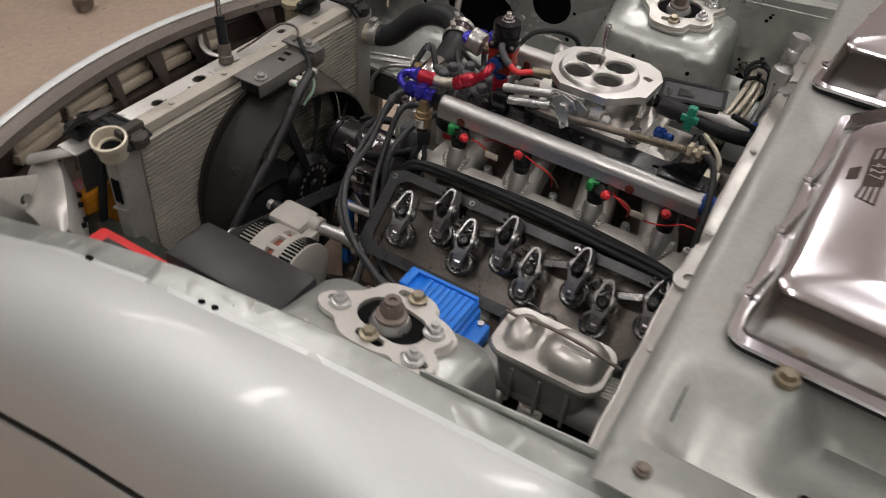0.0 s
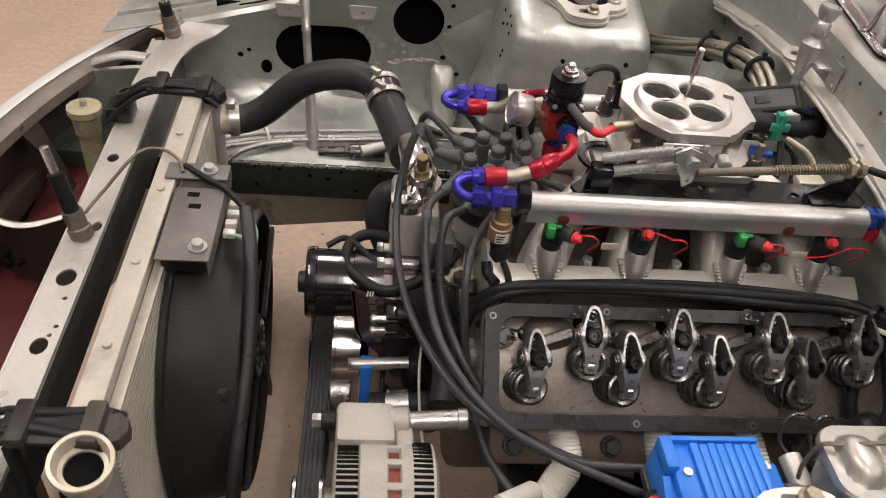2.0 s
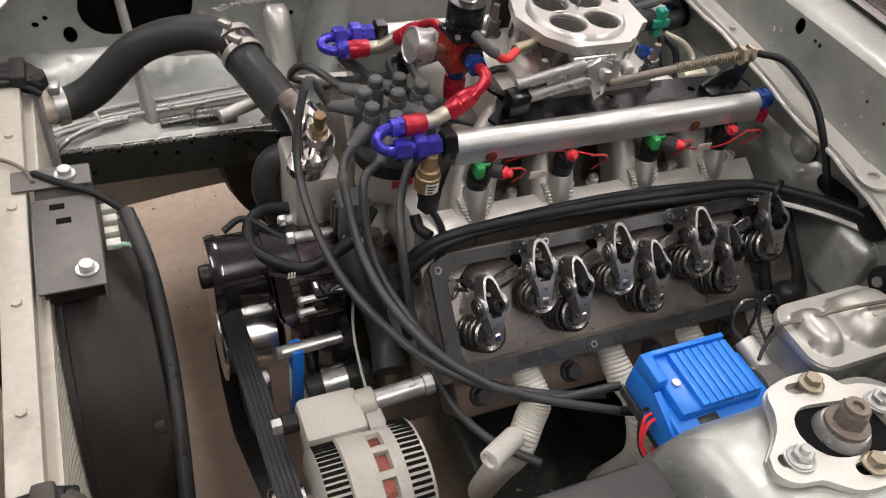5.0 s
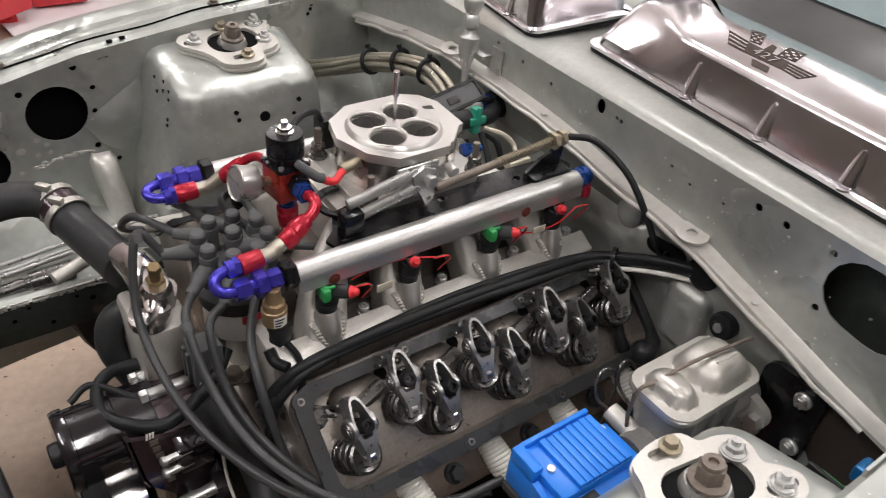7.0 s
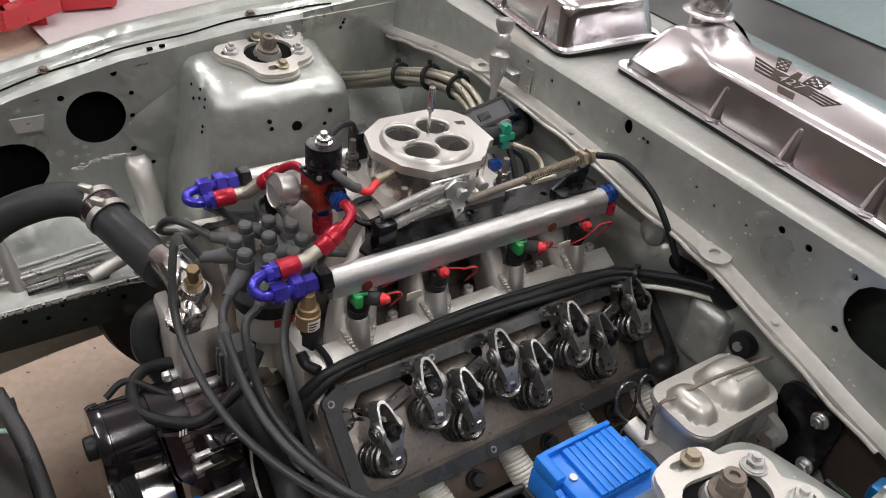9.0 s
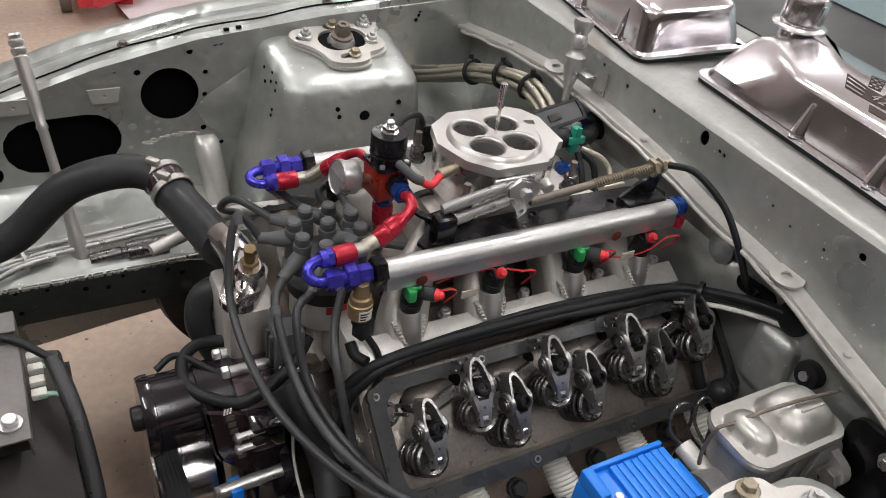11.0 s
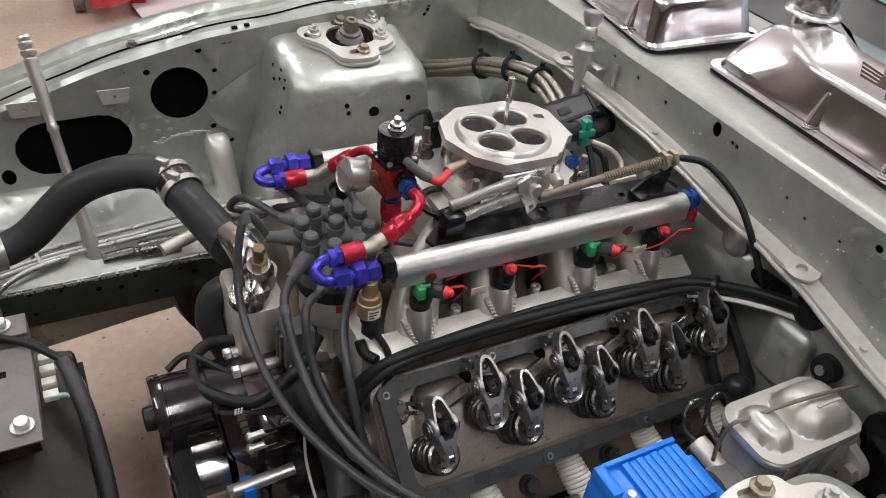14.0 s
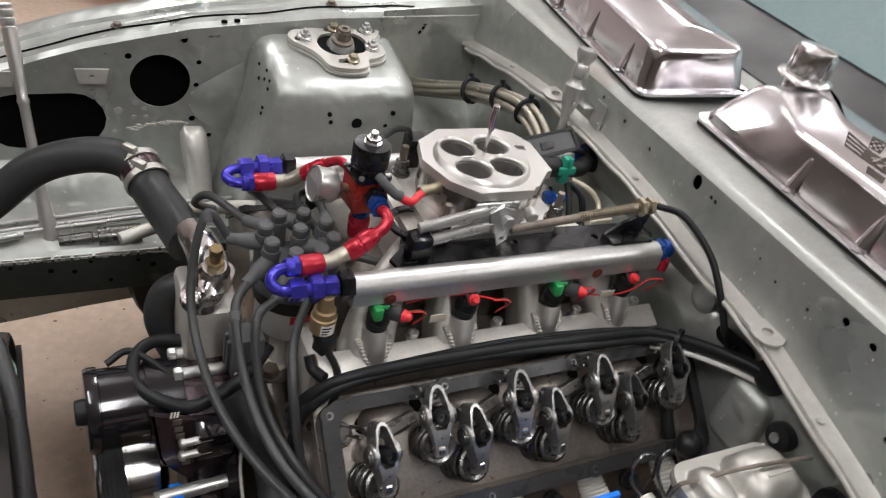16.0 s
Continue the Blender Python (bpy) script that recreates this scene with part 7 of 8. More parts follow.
# ---- camber plates on the strut towers ----
def camber_plate(side):
    c = Vector((-0.033, side * 0.476, 0.880 if side < 0 else 0.887))
    cp = thing("camber_plate", c, "machined aluminium camber plate bolted to the strut tower", "camber plate", "camber plates")
    m0 = Matrix.Translation(c) @ Matrix.Diagonal((1, side, 1, 1)) @ Matrix.Rotation(radians(6 if side < 0 else 11), 4, "X")
    key = [(-0.075, 0.004), (-0.080, 0.018), (-0.070, 0.030), (-0.050, 0.034), (-0.040, 0.042), (-0.024, 0.052), (0.012, 0.053), (0.030, 0.048), (0.044, 0.056), (0.066, 0.054), (0.078, 0.040), (0.072, 0.024), (0.063, 0.012), (0.070, -0.004), (0.068, -0.020), (0.052, -0.030), (0.036, -0.034), (0.030, -0.048), (0.012, -0.055), (-0.016, -0.054), (-0.034, -0.046), (-0.042, -0.028), (-0.054, -0.012)]
    sy = 1.12 if side > 0 else 1.0
    pts = smooth_path([Vector((x, y * sy, 0)) for x, y in key + key[:1]], 3)[:-1]
    centre = slot(0.004, 0.002, 0.042, 0.0280 if side > 0 else 0.0255, 0.16, 10)
    slots = [slot(-0.058, 0.014, 0.014, 0.0062, 0.35), slot(0.050, -0.010, 0.012, 0.0062, 0.2), slot(0.054, 0.038, 0.016, 0.0062, 0.1), slot(0.000, 0.038, 0.018, 0.0058, 0.1), slot(0.002, -0.042, 0.018, 0.0058, 0.1)]
    part("plate", Mesh().plate([(p.x, p.y) for p in pts], [centre] + slots, 0.0065, m0), M_PLATE, cp)
    part("lower_plate", Mesh().plate([(p.x * 1.02 + 0.002, p.y * 1.02 - 0.002) for p in pts], [circle(0.004, 0.002, 0.046, 24, 0.029)], 0.005, m0 @ Matrix.Translation((0, 0, -0.0062))), M_CAST, cp, "lower clamping plate")
    # black disc within the plate gives its opening a shaded inside
    part("opening", Mesh().rod(m0 @ Vector((0.004, 0.002, 0.0008)), m0 @ Vector((0.004, 0.002, 0.0016)), 0.040, n=30), M_BLACKVOID, cp)
    part("bearing_cup", Mesh().lathe((0.002, 0.002, -0.007), Z, [(0, 0.0235), (0.008, 0.0230), (0.013, 0.0212), (0.0155, 0.0200), (0.0175, 0.0190), (0.0175, 0.012)], 34).move(m0), M_ZINC, cp, "zinc bearing cup")
    part("strut_nut", Mesh().lathe((0.002, 0.002, 0.0115), Z, [(0, 0.0175), (0.003, 0.0175), (0.0045, 0.0150)], 28).hexnut((0.002, 0.002, 0.015), Z, 0.0128, 0.015).lathe((0.002, 0.002, 0.030), Z, [(0, 0.0100), (0.004, 0.0094), (0.004, 0.0045), (0.001, 0.004)], 18).move(m0), M_RUST, cp, "grey-brown strut rod nut")
    for k, (x, y) in enumerate(((-0.055, 0.014), (0.050, -0.008), (0.053, 0.038), (0.008, -0.042), (-0.002, 0.037))):
        brass = k > 2
        b = Mesh().rod((x, y, 0.0066), (x, y, 0.0086), 0.0094 if brass else 0.0122, n=22)
        b.lathe((x, y, 0.0086), Z, [(0, 0.0105), (0.0015, 0.0105), (0.003, 0.0082)], 18).hexnut((x, y, 0.0100), Z, 0.0084 if not brass else 0.0074, 0.0070)
        if not brass:
            b.rod((x, y, 0.0165), (x, y, 0.022), 0.0042, n=12)
        part("bolt", b.move(m0), M_YELLOWZINC if brass else M_ZINC, cp, "dull yellow zinc bolt" if brass else "bright zinc nut")


camber_plate(-1)
camber_plate(1)

# ---- master cylinder ----
mc = thing("brake_master_cylinder", (0.125, -0.367, 0.75), "grey cast brake master cylinder with a humped steel lid", "master cylinder")
part("reservoir", Mesh().rings([[Vector((x, y, z)) for x, y in rounded(0.052 + i, -0.400 + i, 0.183 - i, -0.324 - i, 0.020)] for i, z in ((0.020, 0.735), (0.011, 0.750), (0.006, 0.790), (0.003, 0.815), (0.003, 0.822))]), M_MCAST, mc)
lid = Mesh()
def lid_z(x, y):
    z = 0.829
    for cx, cy, rx, ry, h, e in ((0.078, -0.362, 0.020, 0.029, 0.017, 2.4), (0.142, -0.362, 0.038, 0.033, 0.024, 3.4)):
        q = (abs((x - cx) / rx) ** e + abs((y - cy) / ry) ** e) ** (1 / e)
        if q < 1:
            z = max(z, 0.829 + h * (1 - q ** 4.5) * (0.92 + 0.08 * (1 - q)))
    return z
nx, ny = 56, 36
def inside(u, v):
    x, y = 0.049 + 0.137 * u, -0.402 + 0.080 * v
    cx = min(max(x, 0.071), 0.164); cy = min(max(y, -0.380), -0.344)
    d = Vector((x - cx, y - cy))
    if d.length > 0.022:
        d = d.normalized() * 0.022
        x, y = cx + d.x, cy + d.y
    return Vector((x, y, lid_z(x, y)))
lid.grid(inside, [k / nx for k in range(nx + 1)], [k / ny for k in range(ny + 1)])
bmesh.ops.remove_doubles(lid.bm, verts=lid.bm.verts, dist=0.00005)
part("lid", lid.thicken(0.0015), M_LID, mc, "pressed steel lid with two humps")
part("lid_rim", Mesh().rings([[Vector((x, y, z)) for x, y in rounded(0.048 + i, -0.403 + i, 0.187 - i, -0.321 - i, 0.022)] for i, z in ((0.001, 0.819), (0.0, 0.821), (0.0, 0.826), (0.0015, 0.8285))], True, False), M_LID, mc)
part("bail_wire", Mesh().sweep([(0.048, -0.345, 0.775), (0.043, -0.345, 0.80), (0.046, -0.346, 0.832), (0.064, -0.350, 0.838), (0.088, -0.356, 0.850), (0.122, -0.362, 0.857), (0.155, -0.366, 0.858), (0.196, -0.366, 0.850)], 0.0022, 8, 8), M_RUST, mc, "dark wire bail")
part("bore", Mesh().rod((0.035, -0.367, 0.755), (0.225, -0.367, 0.760), 0.024, n=24), M_MCAST, mc)
for x in (0.085, 0.120, 0.155):
    part("body_rib", Mesh().box((x - 0.002, -0.3985, 0.748), (x + 0.002, -0.3935, 0.806), 0.001), M_MCAST, mc)
part("lid_stamp", Mesh().box((0.128, -0.374, 0.8505), (0.160, -0.371, 0.8530)).box((0.128, -0.366, 0.8510), (0.154, -0.363, 0.8534)), M_LID, mc, "stamped bars on the rear hump")
part("flange", Mesh().plate(slot(0, 0, 0.05, 0.018, radians(20)), [], 0.012, Matrix(((0, 0, 1, 0.206), (1, 0, 0, -0.367), (0, 1, 0, 0.760), (0, 0, 0, 1)))), M_CAST, mc)
for s in (-1, 1):
    part("flange_nut", Mesh().hexnut((0.206, -0.367 + s * 0.036, 0.760 + s * 0.013), (-1, 0, 0), 0.011, 0.010), M_ZINC, mc)
part("port", Mesh().rod((0.055, -0.352, 0.765), (0.052, -0.318, 0.770), 0.011, n=16), M_CAST, mc)
part("port", Mesh().rod((0.075, -0.43, 0.75), (0.075, -0.40, 0.755), 0.010, n=16), M_CAST, mc)
for k, pts in enumerate(([(0.052, -0.318, 0.770), (0.044, -0.305, 0.778), (0.044, -0.296, 0.795), (0.056, -0.292, 0.806), (0.074, -0.294, 0.798), (0.080, -0.298, 0.765), (0.072, -0.30, 0.72)], [(0.075, -0.324, 0.772), (0.074, -0.305, 0.785), (0.078, -0.297, 0.804), (0.092, -0.296, 0.806), (0.104, -0.304, 0.785), (0.104, -0.31, 0.74)])):
    whole("brake_line", Mesh().sweep(pts, 0.0019, 8, 8), M_SPRING, "bent steel brake line beside the master cylinder", "brake line", "brake lines")

# black blanking plate where the booster was
bp = thing("booster_plate", (0.235, -0.385, 0.78), "black steel blanking plate on the firewall", "blanking plate")
m_fw = lambda x: Matrix(((0, 0, 1, x), (1, 0, 0, 0), (0, 1, 0, 0), (0, 0, 0, 1)))
part("plate", Mesh().plate(rounded(-0.455, 0.700, -0.378, 0.815, 0.018), [], 0.008, m_fw(0.230)), M_ANOBLACK, bp)
for y, z in ((-0.432, 0.795), (-0.442, 0.728), (-0.395, 0.715)):
    part("boss", Mesh().rod((0.231, y, z), (0.225, y, z), 0.0105, n=20, bevel=0.0015).hexnut((0.225, y, z), (-1, 0, 0), 0.0072, 0.006), M_ZINC, bp, "bright nut")
puck = thing("rubber_bumper", (0.235, -0.314, 0.808), "round black rubber bumper with a screw", "rubber bumper")
part("body", Mesh().lathe((0.238, -0.314, 0.808), (-1, 0, 0.15), [(0, 0.017), (0.010, 0.017), (0.014, 0.0145), (0.016, 0.006)], 26), M_RUBBER, puck)
part("screw", Mesh().rod((0.222, -0.314, 0.810), (0.2195, -0.314, 0.8105), 0.006, n=14), M_ZINC, puck)
whole("firewall_grommet", Mesh().lathe((0.241, -0.264, 0.849), (-1, 0, 0.05), [(0, 0.021), (0.006, 0.021), (0.010, 0.017), (0.011, 0.010)], 28), M_RUBBER, "black rubber firewall grommet", "grommet")
whole("firewall_grommet", Mesh().lathe((0.240, 0.137, 0.886), (-1, 0, 0.05), [(0, 0.022), (0.006, 0.022), (0.020, 0.018), (0.024, 0.010)], 28), M_RUBBER, "black rubber firewall grommet behind the module", "grommet")
slotp = thing("cable_slot_patch", (0.238, -0.205, 0.845), "black patch for the shaded cable slot in the firewall", "cable plate")
# black patch takes the place of the dark slot hole
part("plate", Mesh().plate(slot(-0.207, 0.846, 0.030, 0.011, -0.10), [], 0.003, m_fw(0.2345)), M_BLACKVOID, slotp)
part("clip", Mesh().box((0.226, -0.214, 0.838), (0.236, -0.200, 0.850), 0.003), M_PLASTIC, slotp)
part("cover", Mesh().lathe((0.241, -0.135, 0.855), (-1, 0, 0), [(0, 0.020), (0.003, 0.017), (0.006, 0.009), (0.007, 0.004)], 24), M_PAINT, car, "pressed round dimple")
part("firewall_step", Mesh().box((0.222, -0.292, 0.735), (0.256, -0.228, 0.828), 0.0165, seg=4), M_PAINT, car, "raised firewall pressing")
# a second dark sheet gives the oval cowl opening its shade
part("wiper_opening_shade", Mesh().box((0.262, -0.52, 0.87), (0.266, -0.38, 0.99)), M_DARKPAINT, car)
# black sheets behind the inner fender openings stand in for the shade there
part("cavity_shade_sheet", Mesh().box((-0.64, 0.55, 0.60), (-0.36, 0.554, 0.80)).box((-0.36, 0.55, 0.60), (-0.16, 0.554, 0.86)), M_BLACKVOID, car)
part("cavity_shade_sheet", Mesh().box((0.06, 0.56, 0.6), (0.23, 0.564, 0.9)), M_BLACKVOID, car)
whole("rusty_cover", Mesh().lathe((0.243, -0.50, 0.765), (-1, 0, 0), [(0, 0.062), (0.004, 0.058), (0.008, 0.045), (0.008, 0.005)], 30), M_BROWNSHADE, "rust-brown round firewall cover", "cover plate")
con = thing("fuse_connector", (0.12, -0.51, 0.80), "black finned connector with a bright green lock", "connector")
part("body", Mesh().box((0.075, -0.535, 0.80), (0.125, -0.495, 0.835), 0.005), M_PLASTIC, con)
for k in range(5):
    part("fin", Mesh().box((0.072 + 0.010 * k, -0.534, 0.834), (0.077 + 0.010 * k, -0.497, 0.841), 0.001), M_PLASTIC, con)
part("lock", Mesh().box((0.126, -0.545, 0.810), (0.132, -0.505, 0.828), 0.002), M_GREEN, con, "green lock")
whole("blue_tape", Mesh().box((0.16, -0.545, 0.81), (0.185, -0.52, 0.83), 0.004), M_BLUETAPE, "scrap of blue tape on a wire", "tape")

# ---- blue coil module ----
blue = thing("ignition_coil_box", (-0.0550, -0.3620, 0.7580), "bright blue finned plastic ignition coil box", "ignition coil")
part("case", Mesh().box((-0.0980, -0.4030, 0.7580), (0.0060, -0.3210, 0.7920), 0.004).box((-0.0900, -0.3910, 0.7900), (0.0020, -0.3220, 0.8030), 0.003), M_BLUEBOX, blue)
part("end_bar", Mesh().box((-0.0980, -0.3570, 0.7910), (-0.0850, -0.3220, 0.8095), 0.003), M_BLUEBOX, blue)
part("back_bar", Mesh().box((-0.0880, -0.3275, 0.8020), (0.0000, -0.3220, 0.8092), 0.0012), M_BLUEBOX, blue)
for k in range(8):
    x = -0.0680 + 0.0086 * k
    part("fin", Mesh().box((x - 0.0012, -0.390, 0.802), (x + 0.0066, -0.3295 - 0.0008 * (k % 2), 0.8085), 0.0008), M_BLUEBOX, blue)
part("mounting_step", Mesh().box((0.0020, -0.3910, 0.7580), (0.0260, -0.3330, 0.7830), 0.003), M_BLUEBOX, blue)
part("front_ramp", Mesh().rings([[Vector((x, y, z)) for y, z in ((-0.399, 0.758), (-0.399, 0.785), (-0.360, 0.799), (-0.360, 0.758))] for x in (-0.101, -0.094)]), M_BLUEBOX, blue)
for x, y, z in ((-0.0780, -0.3590, 0.8030), (0.0140, -0.3390, 0.7830)):
    part("screw", Mesh().rod((x, y, z), (x, y, z + 0.003), 0.0042, n=12), M_ZINC, blue)
part("notch", Mesh().box((-0.0720, -0.4038, 0.7790), (-0.0500, -0.3920, 0.7932), 0.001), M_FRIT, blue, "dark connector recess")
whole("coil_bracket", Mesh().box((-0.1000, -0.4040, 0.7460), (0.0500, -0.3210, 0.7575), 0.003), M_FRIT, "dark steel coil bracket", "bracket")
for k, col in enumerate((M_REDCONN, M_REDCONN, M_RUBBER)):
    whole("coil_lead", Mesh().sweep([(-0.098, -0.374 + 0.006 * k, 0.777), (-0.110, -0.377 + 0.006 * k, 0.775), (-0.116, -0.385, 0.760 - 0.004 * k), (-0.1100, -0.3990, 0.7420)], 0.0019, 8, 6), col, "thin red coil lead wire" if col is M_REDCONN else "thin black coil lead wire", "wire", "coil leads")
whole("coil_cable", Mesh().sweep([(-0.092, -0.327, 0.716), (-0.06, -0.335, 0.715), (-0.02, -0.34, 0.72)], 0.0052, 10, 6), M_RUBBER, "black lead under the coil box", "wire")

# ---- fuse box and battery ----
fb = thing("fuse_box", (-0.255, -0.47, 0.75), "matt dark grey plastic fuse box", "fuse box")
part("base", Mesh().box((-0.330, -0.498, 0.745), (-0.172, -0.440, 0.800), 0.006), M_PLASTIC, fb)
part("lid", Mesh().box((-0.341, -0.507, 0.796), (-0.163, -0.432, 0.840), 0.007), M_FRIT, fb, "flat dark grey lid")
part("latch", Mesh().box((-0.346, -0.48, 0.79), (-0.340, -0.455, 0.815), 0.002), M_PLASTIC, fb)
for y in (-0.45, -0.47, -0.485):
    whole("fuse_cable", Mesh().sweep([(-0.165, y, 0.785), (-0.145, y - 0.005, 0.775), (-0.135, y - 0.004, 0.755), (-0.14, y, 0.72)], 0.004, 8, 6), M_RUBBER, "black fuse box cable", "wire", "fuse box cables")
whole("red_cable_cover", Mesh().box((-0.155, -0.505, 0.785), (-0.140, -0.485, 0.80), 0.003), M_REDPLASTIC, "small red cable cap", "cable cap")
bat = thing("battery", (-0.43, -0.52, 0.60), "black battery with a red terminal cover", "battery")
part("case", Mesh().box((-0.500, -0.546, 0.60), (-0.365, -0.472, 0.753), 0.006), M_PLASTIC, bat)
part("cover", Mesh().box((-0.497, -0.545, 0.752), (-0.368, -0.474, 0.780), 0.006), M_REDPLASTIC, bat, "red plastic cover")
part("terminal_strip", Mesh().box((-0.468, -0.520, 0.780), (-0.420, -0.502, 0.786), 0.002), M_FRIT, bat)
part("terminal_strip", Mesh().box((-0.47, -0.500, 0.780), (-0.40, -0.490, 0.7835), 0.001), M_FRIT, bat)
whole("battery_tray", Mesh().box((-0.52, -0.585, 0.585), (-0.34, -0.44, 0.60), 0.004), M_DARKPAINT, "dark steel battery tray", "tray")

whole("battery_cable", Mesh().sweep([(-0.01, -0.335, 0.600), (0.020, -0.342, 0.640), (0.045, -0.349, 0.660), (0.072, -0.359, 0.662), (0.100, -0.367, 0.650), (0.130, -0.372, 0.600)], 0.0075, 12, 8), M_REDPLASTIC, "thick red battery cable below the master cylinder", "battery cable")

# ---- rocker covers lying on the cowl ----
def rocker_cover(m, cap):
    """Built along local x (length) with z up; origin at the middle of its flange."""
    L, W = 0.236, 0.091
    rc = thing("rocker_cover", m.translation, "polished aluminium rocker cover with an etched badge and breather" if cap else "polished aluminium rocker cover lying on the cowl", "rocker cover", "rocker covers")
    part("flange", Mesh().plate(rounded(-L, -W, L, W, 0.020), [], 0.004, m), M_COVER, rc)
    # the dark gasket sheet also stands in for the shadow gap under the flange
    part("gasket", Mesh().plate(rounded(-L + 0.002, -W + 0.002, L - 0.002, W - 0.002, 0.018), [], 0.006, m @ Matrix.Translation((0, 0, -0.0062))), M_RUBBER, rc, "dark rubber gasket that also draws the flange's shadow gap")
    secs = ((0.000, 0.012, 0.008, 0.014), (0.012, 0.014, 0.0095, 0.016), (0.038, 0.0195, 0.0150, 0.018), (0.0490, 0.0225, 0.0172, 0.018), (0.0530, 0.0250, 0.0190, 0.018), (0.0560, 0.0300, 0.0226, 0.016), (0.0580, 0.0370, 0.0290, 0.014), (0.0622, 0.0460, 0.046, 0.012), (0.0658, 0.0540, 0.062, 0.010), (0.0684, 0.0620, 0.078, 0.008), (0.0690, 0.0660, 0.0895, 0.001))
    secs = [(z, L - da, W - db, r) for z, da, db, r in secs]
    dome = Mesh()
    rings = []
    for z, a, b, r in secs:
        ring = []
        loop = rounded(-a, -b, a, b, r, 4)
        for i, ((x0, y0), (x1, y1)) in enumerate(zip(loop, loop[1:] + loop[:1])):
            n = 14 if i % 5 == 4 else 1
            for q in range(n):
                x, y = x0 + (x1 - x0) * q / n, y0 + (y1 - y0) * q / n
                # the top is cut back at the breather end
                t = max(0.0, min(1.0, (x - 0.085) / 0.085))
                t = t * t * (3 - 2 * t) * max(0.0, (z - 0.012) / 0.057)
                if y > -0.02:
                    y -= t * 0.052 * (y + 0.02) / (b + 0.02)
                ring.append(m @ Vector((x, y, 0.004 + z)))
        rings.append(ring)
    part("dome", dome.rings(rings), M_COVER, rc, "polished domed cover")
    for s in (-1, 1):
        for x in (-0.165, -0.055, 0.055):
            rib = []
            for z, inset, r in ((0.004, 0.0080, 0.0120), (0.012, 0.0100, 0.0112), (0.026, 0.0132, 0.0100), (0.040, 0.0170, 0.0090), (0.049, 0.0200, 0.0076), (0.0535, 0.0235, 0.0050)):
                rib.append([m @ Vector((x + r * math.cos(a), s * (W - inset - 0.0045 + r * 0.75 * math.sin(a)), 0.004 + z)) for a in [math.pi * q / 8 for q in range(9)]])
            part("side_rib", Mesh().rings(rib), M_COVER, rc, "rounded bolt relief", angle=60)
            part("bolt_boss", Mesh().lathe(m @ Vector((x, s * (W - 0.003), 0.004)), m.to_3x3() @ Z, [(0, 0.009), (0.002, 0.0085), (0.0022, 0.004), (0.0005, 0.0035)], 16), M_COVER, rc)
    for x in (-L + 0.011, L - 0.011):
        part("bolt_hole", Mesh().rod(m @ Vector((x, -W + 0.012, 0.0038)), m @ Vector((x, -W + 0.012, 0.0046)), 0.0042, n=12), M_BLACKVOID, rc)
    return rc


# local x runs to the driver side, local y to the front
def laid(x, y, z, turn, roll=0.0):
    return Matrix.Translation((x, y, z)) @ Matrix.Rotation(radians(turn), 4, "Z") @ Matrix.Rotation(radians(roll), 4, "X")


MD = laid(0.375, -0.190, 1.0045, 87.5)
cover_d = rocker_cover(MD, True)
MP = laid(0.362, 0.320, 1.010, 82.5, -4.0)
rocker_cover(MP, False)
# breather cap
BP = MD @ Vector((0.203, -0.034, 0.060))
breather = thing("breather_cap", BP, "chrome twist-in breather cap", "breather cap")
part("skirt", Mesh().lathe(BP, Z, [(-0.004, 0.022), (0.009, 0.022), (0.012, 0.034), (0.015, 0.036), (0.017, 0.034), (0.018, 0.026)], 36), M_CHROME, breather)
part("cap", Mesh().lathe(BP + Z * 0.018, Z, [(0, 0.026), (0.004, 0.027), (0.030, 0.027), (0.036, 0.024), (0.038, 0.016)], 36), M_CHROME, breather)
for k in range(6):
    a = 2 * math.pi * k / 6
    part("grip", Mesh().box((-0.004, 0.0265, 0.022), (0.004, 0.0285, 0.048), 0.001, m=Matrix.Translation(BP) @ Matrix.Rotation(a, 4, "Z")), M_CHROME, breather)

# etched badge: striped wings, a number bar, two chequered flags, a head and a small plate
def dome_z(y):
    """Height of the cover's crown across its width."""
    pts = ((0.0, 0.0731), (0.013, 0.0725), (0.029, 0.0699), (0.045, 0.0663), (0.062, 0.0621), (0.0684, 0.0601))
    for (a, p), (b, q) in zip(pts, pts[1:]):
        if abs(y) <= b:
            return p + (q - p) * (abs(y) - a) / (b - a)
    return pts[-1][1]


def etched(nm, a, b, c, d, s0=0.0, s1=1.0, t0=0.0, t1=1.0):
    """A patch of the quad a-b (top), d-c (bottom) lying on the crown."""
    a, b, c, d = (Vector((*p, 0)) for p in (a, b, c, d))
    def at(u, v):
        p = (a * (1 - u) + b * u) * (1 - v) + (d * (1 - u) + c * u) * v
        return MD @ Vector((p.x, p.y, dome_z(p.y) + 0.0005))
    return part(nm, Mesh().grid(at, [s0 + (s1 - s0) * k / 2 for k in range(3)], [t0 + (t1 - t0) * k / 4 for k in range(5)]).thicken(0.0003), M_ETCH, cover_d)


WING_L = ((0.0715, 0.0197), (0.0372, 0.0240), (0.0258, 0.0450), (0.0502, 0.0445))
WING_R = ((-0.0225, 0.0262), (-0.0600, 0.0262), (-0.0500, 0.0450), (-0.0279, 0.0430))
for q in (WING_L, WING_R):
    for t in (0.0, 0.29, 0.58, 0.87):
        etched("wing", *q, t0=t, t1=t + 0.13)
etched("wing", *WING_L, 0.0, 0.04)
etched("wing", *WING_R, 0.96, 1.0)
etched("number_bar", (0.0371, 0.0245), (-0.0225, 0.0250), (-0.0279, 0.0430), (0.0262, 0.0450))
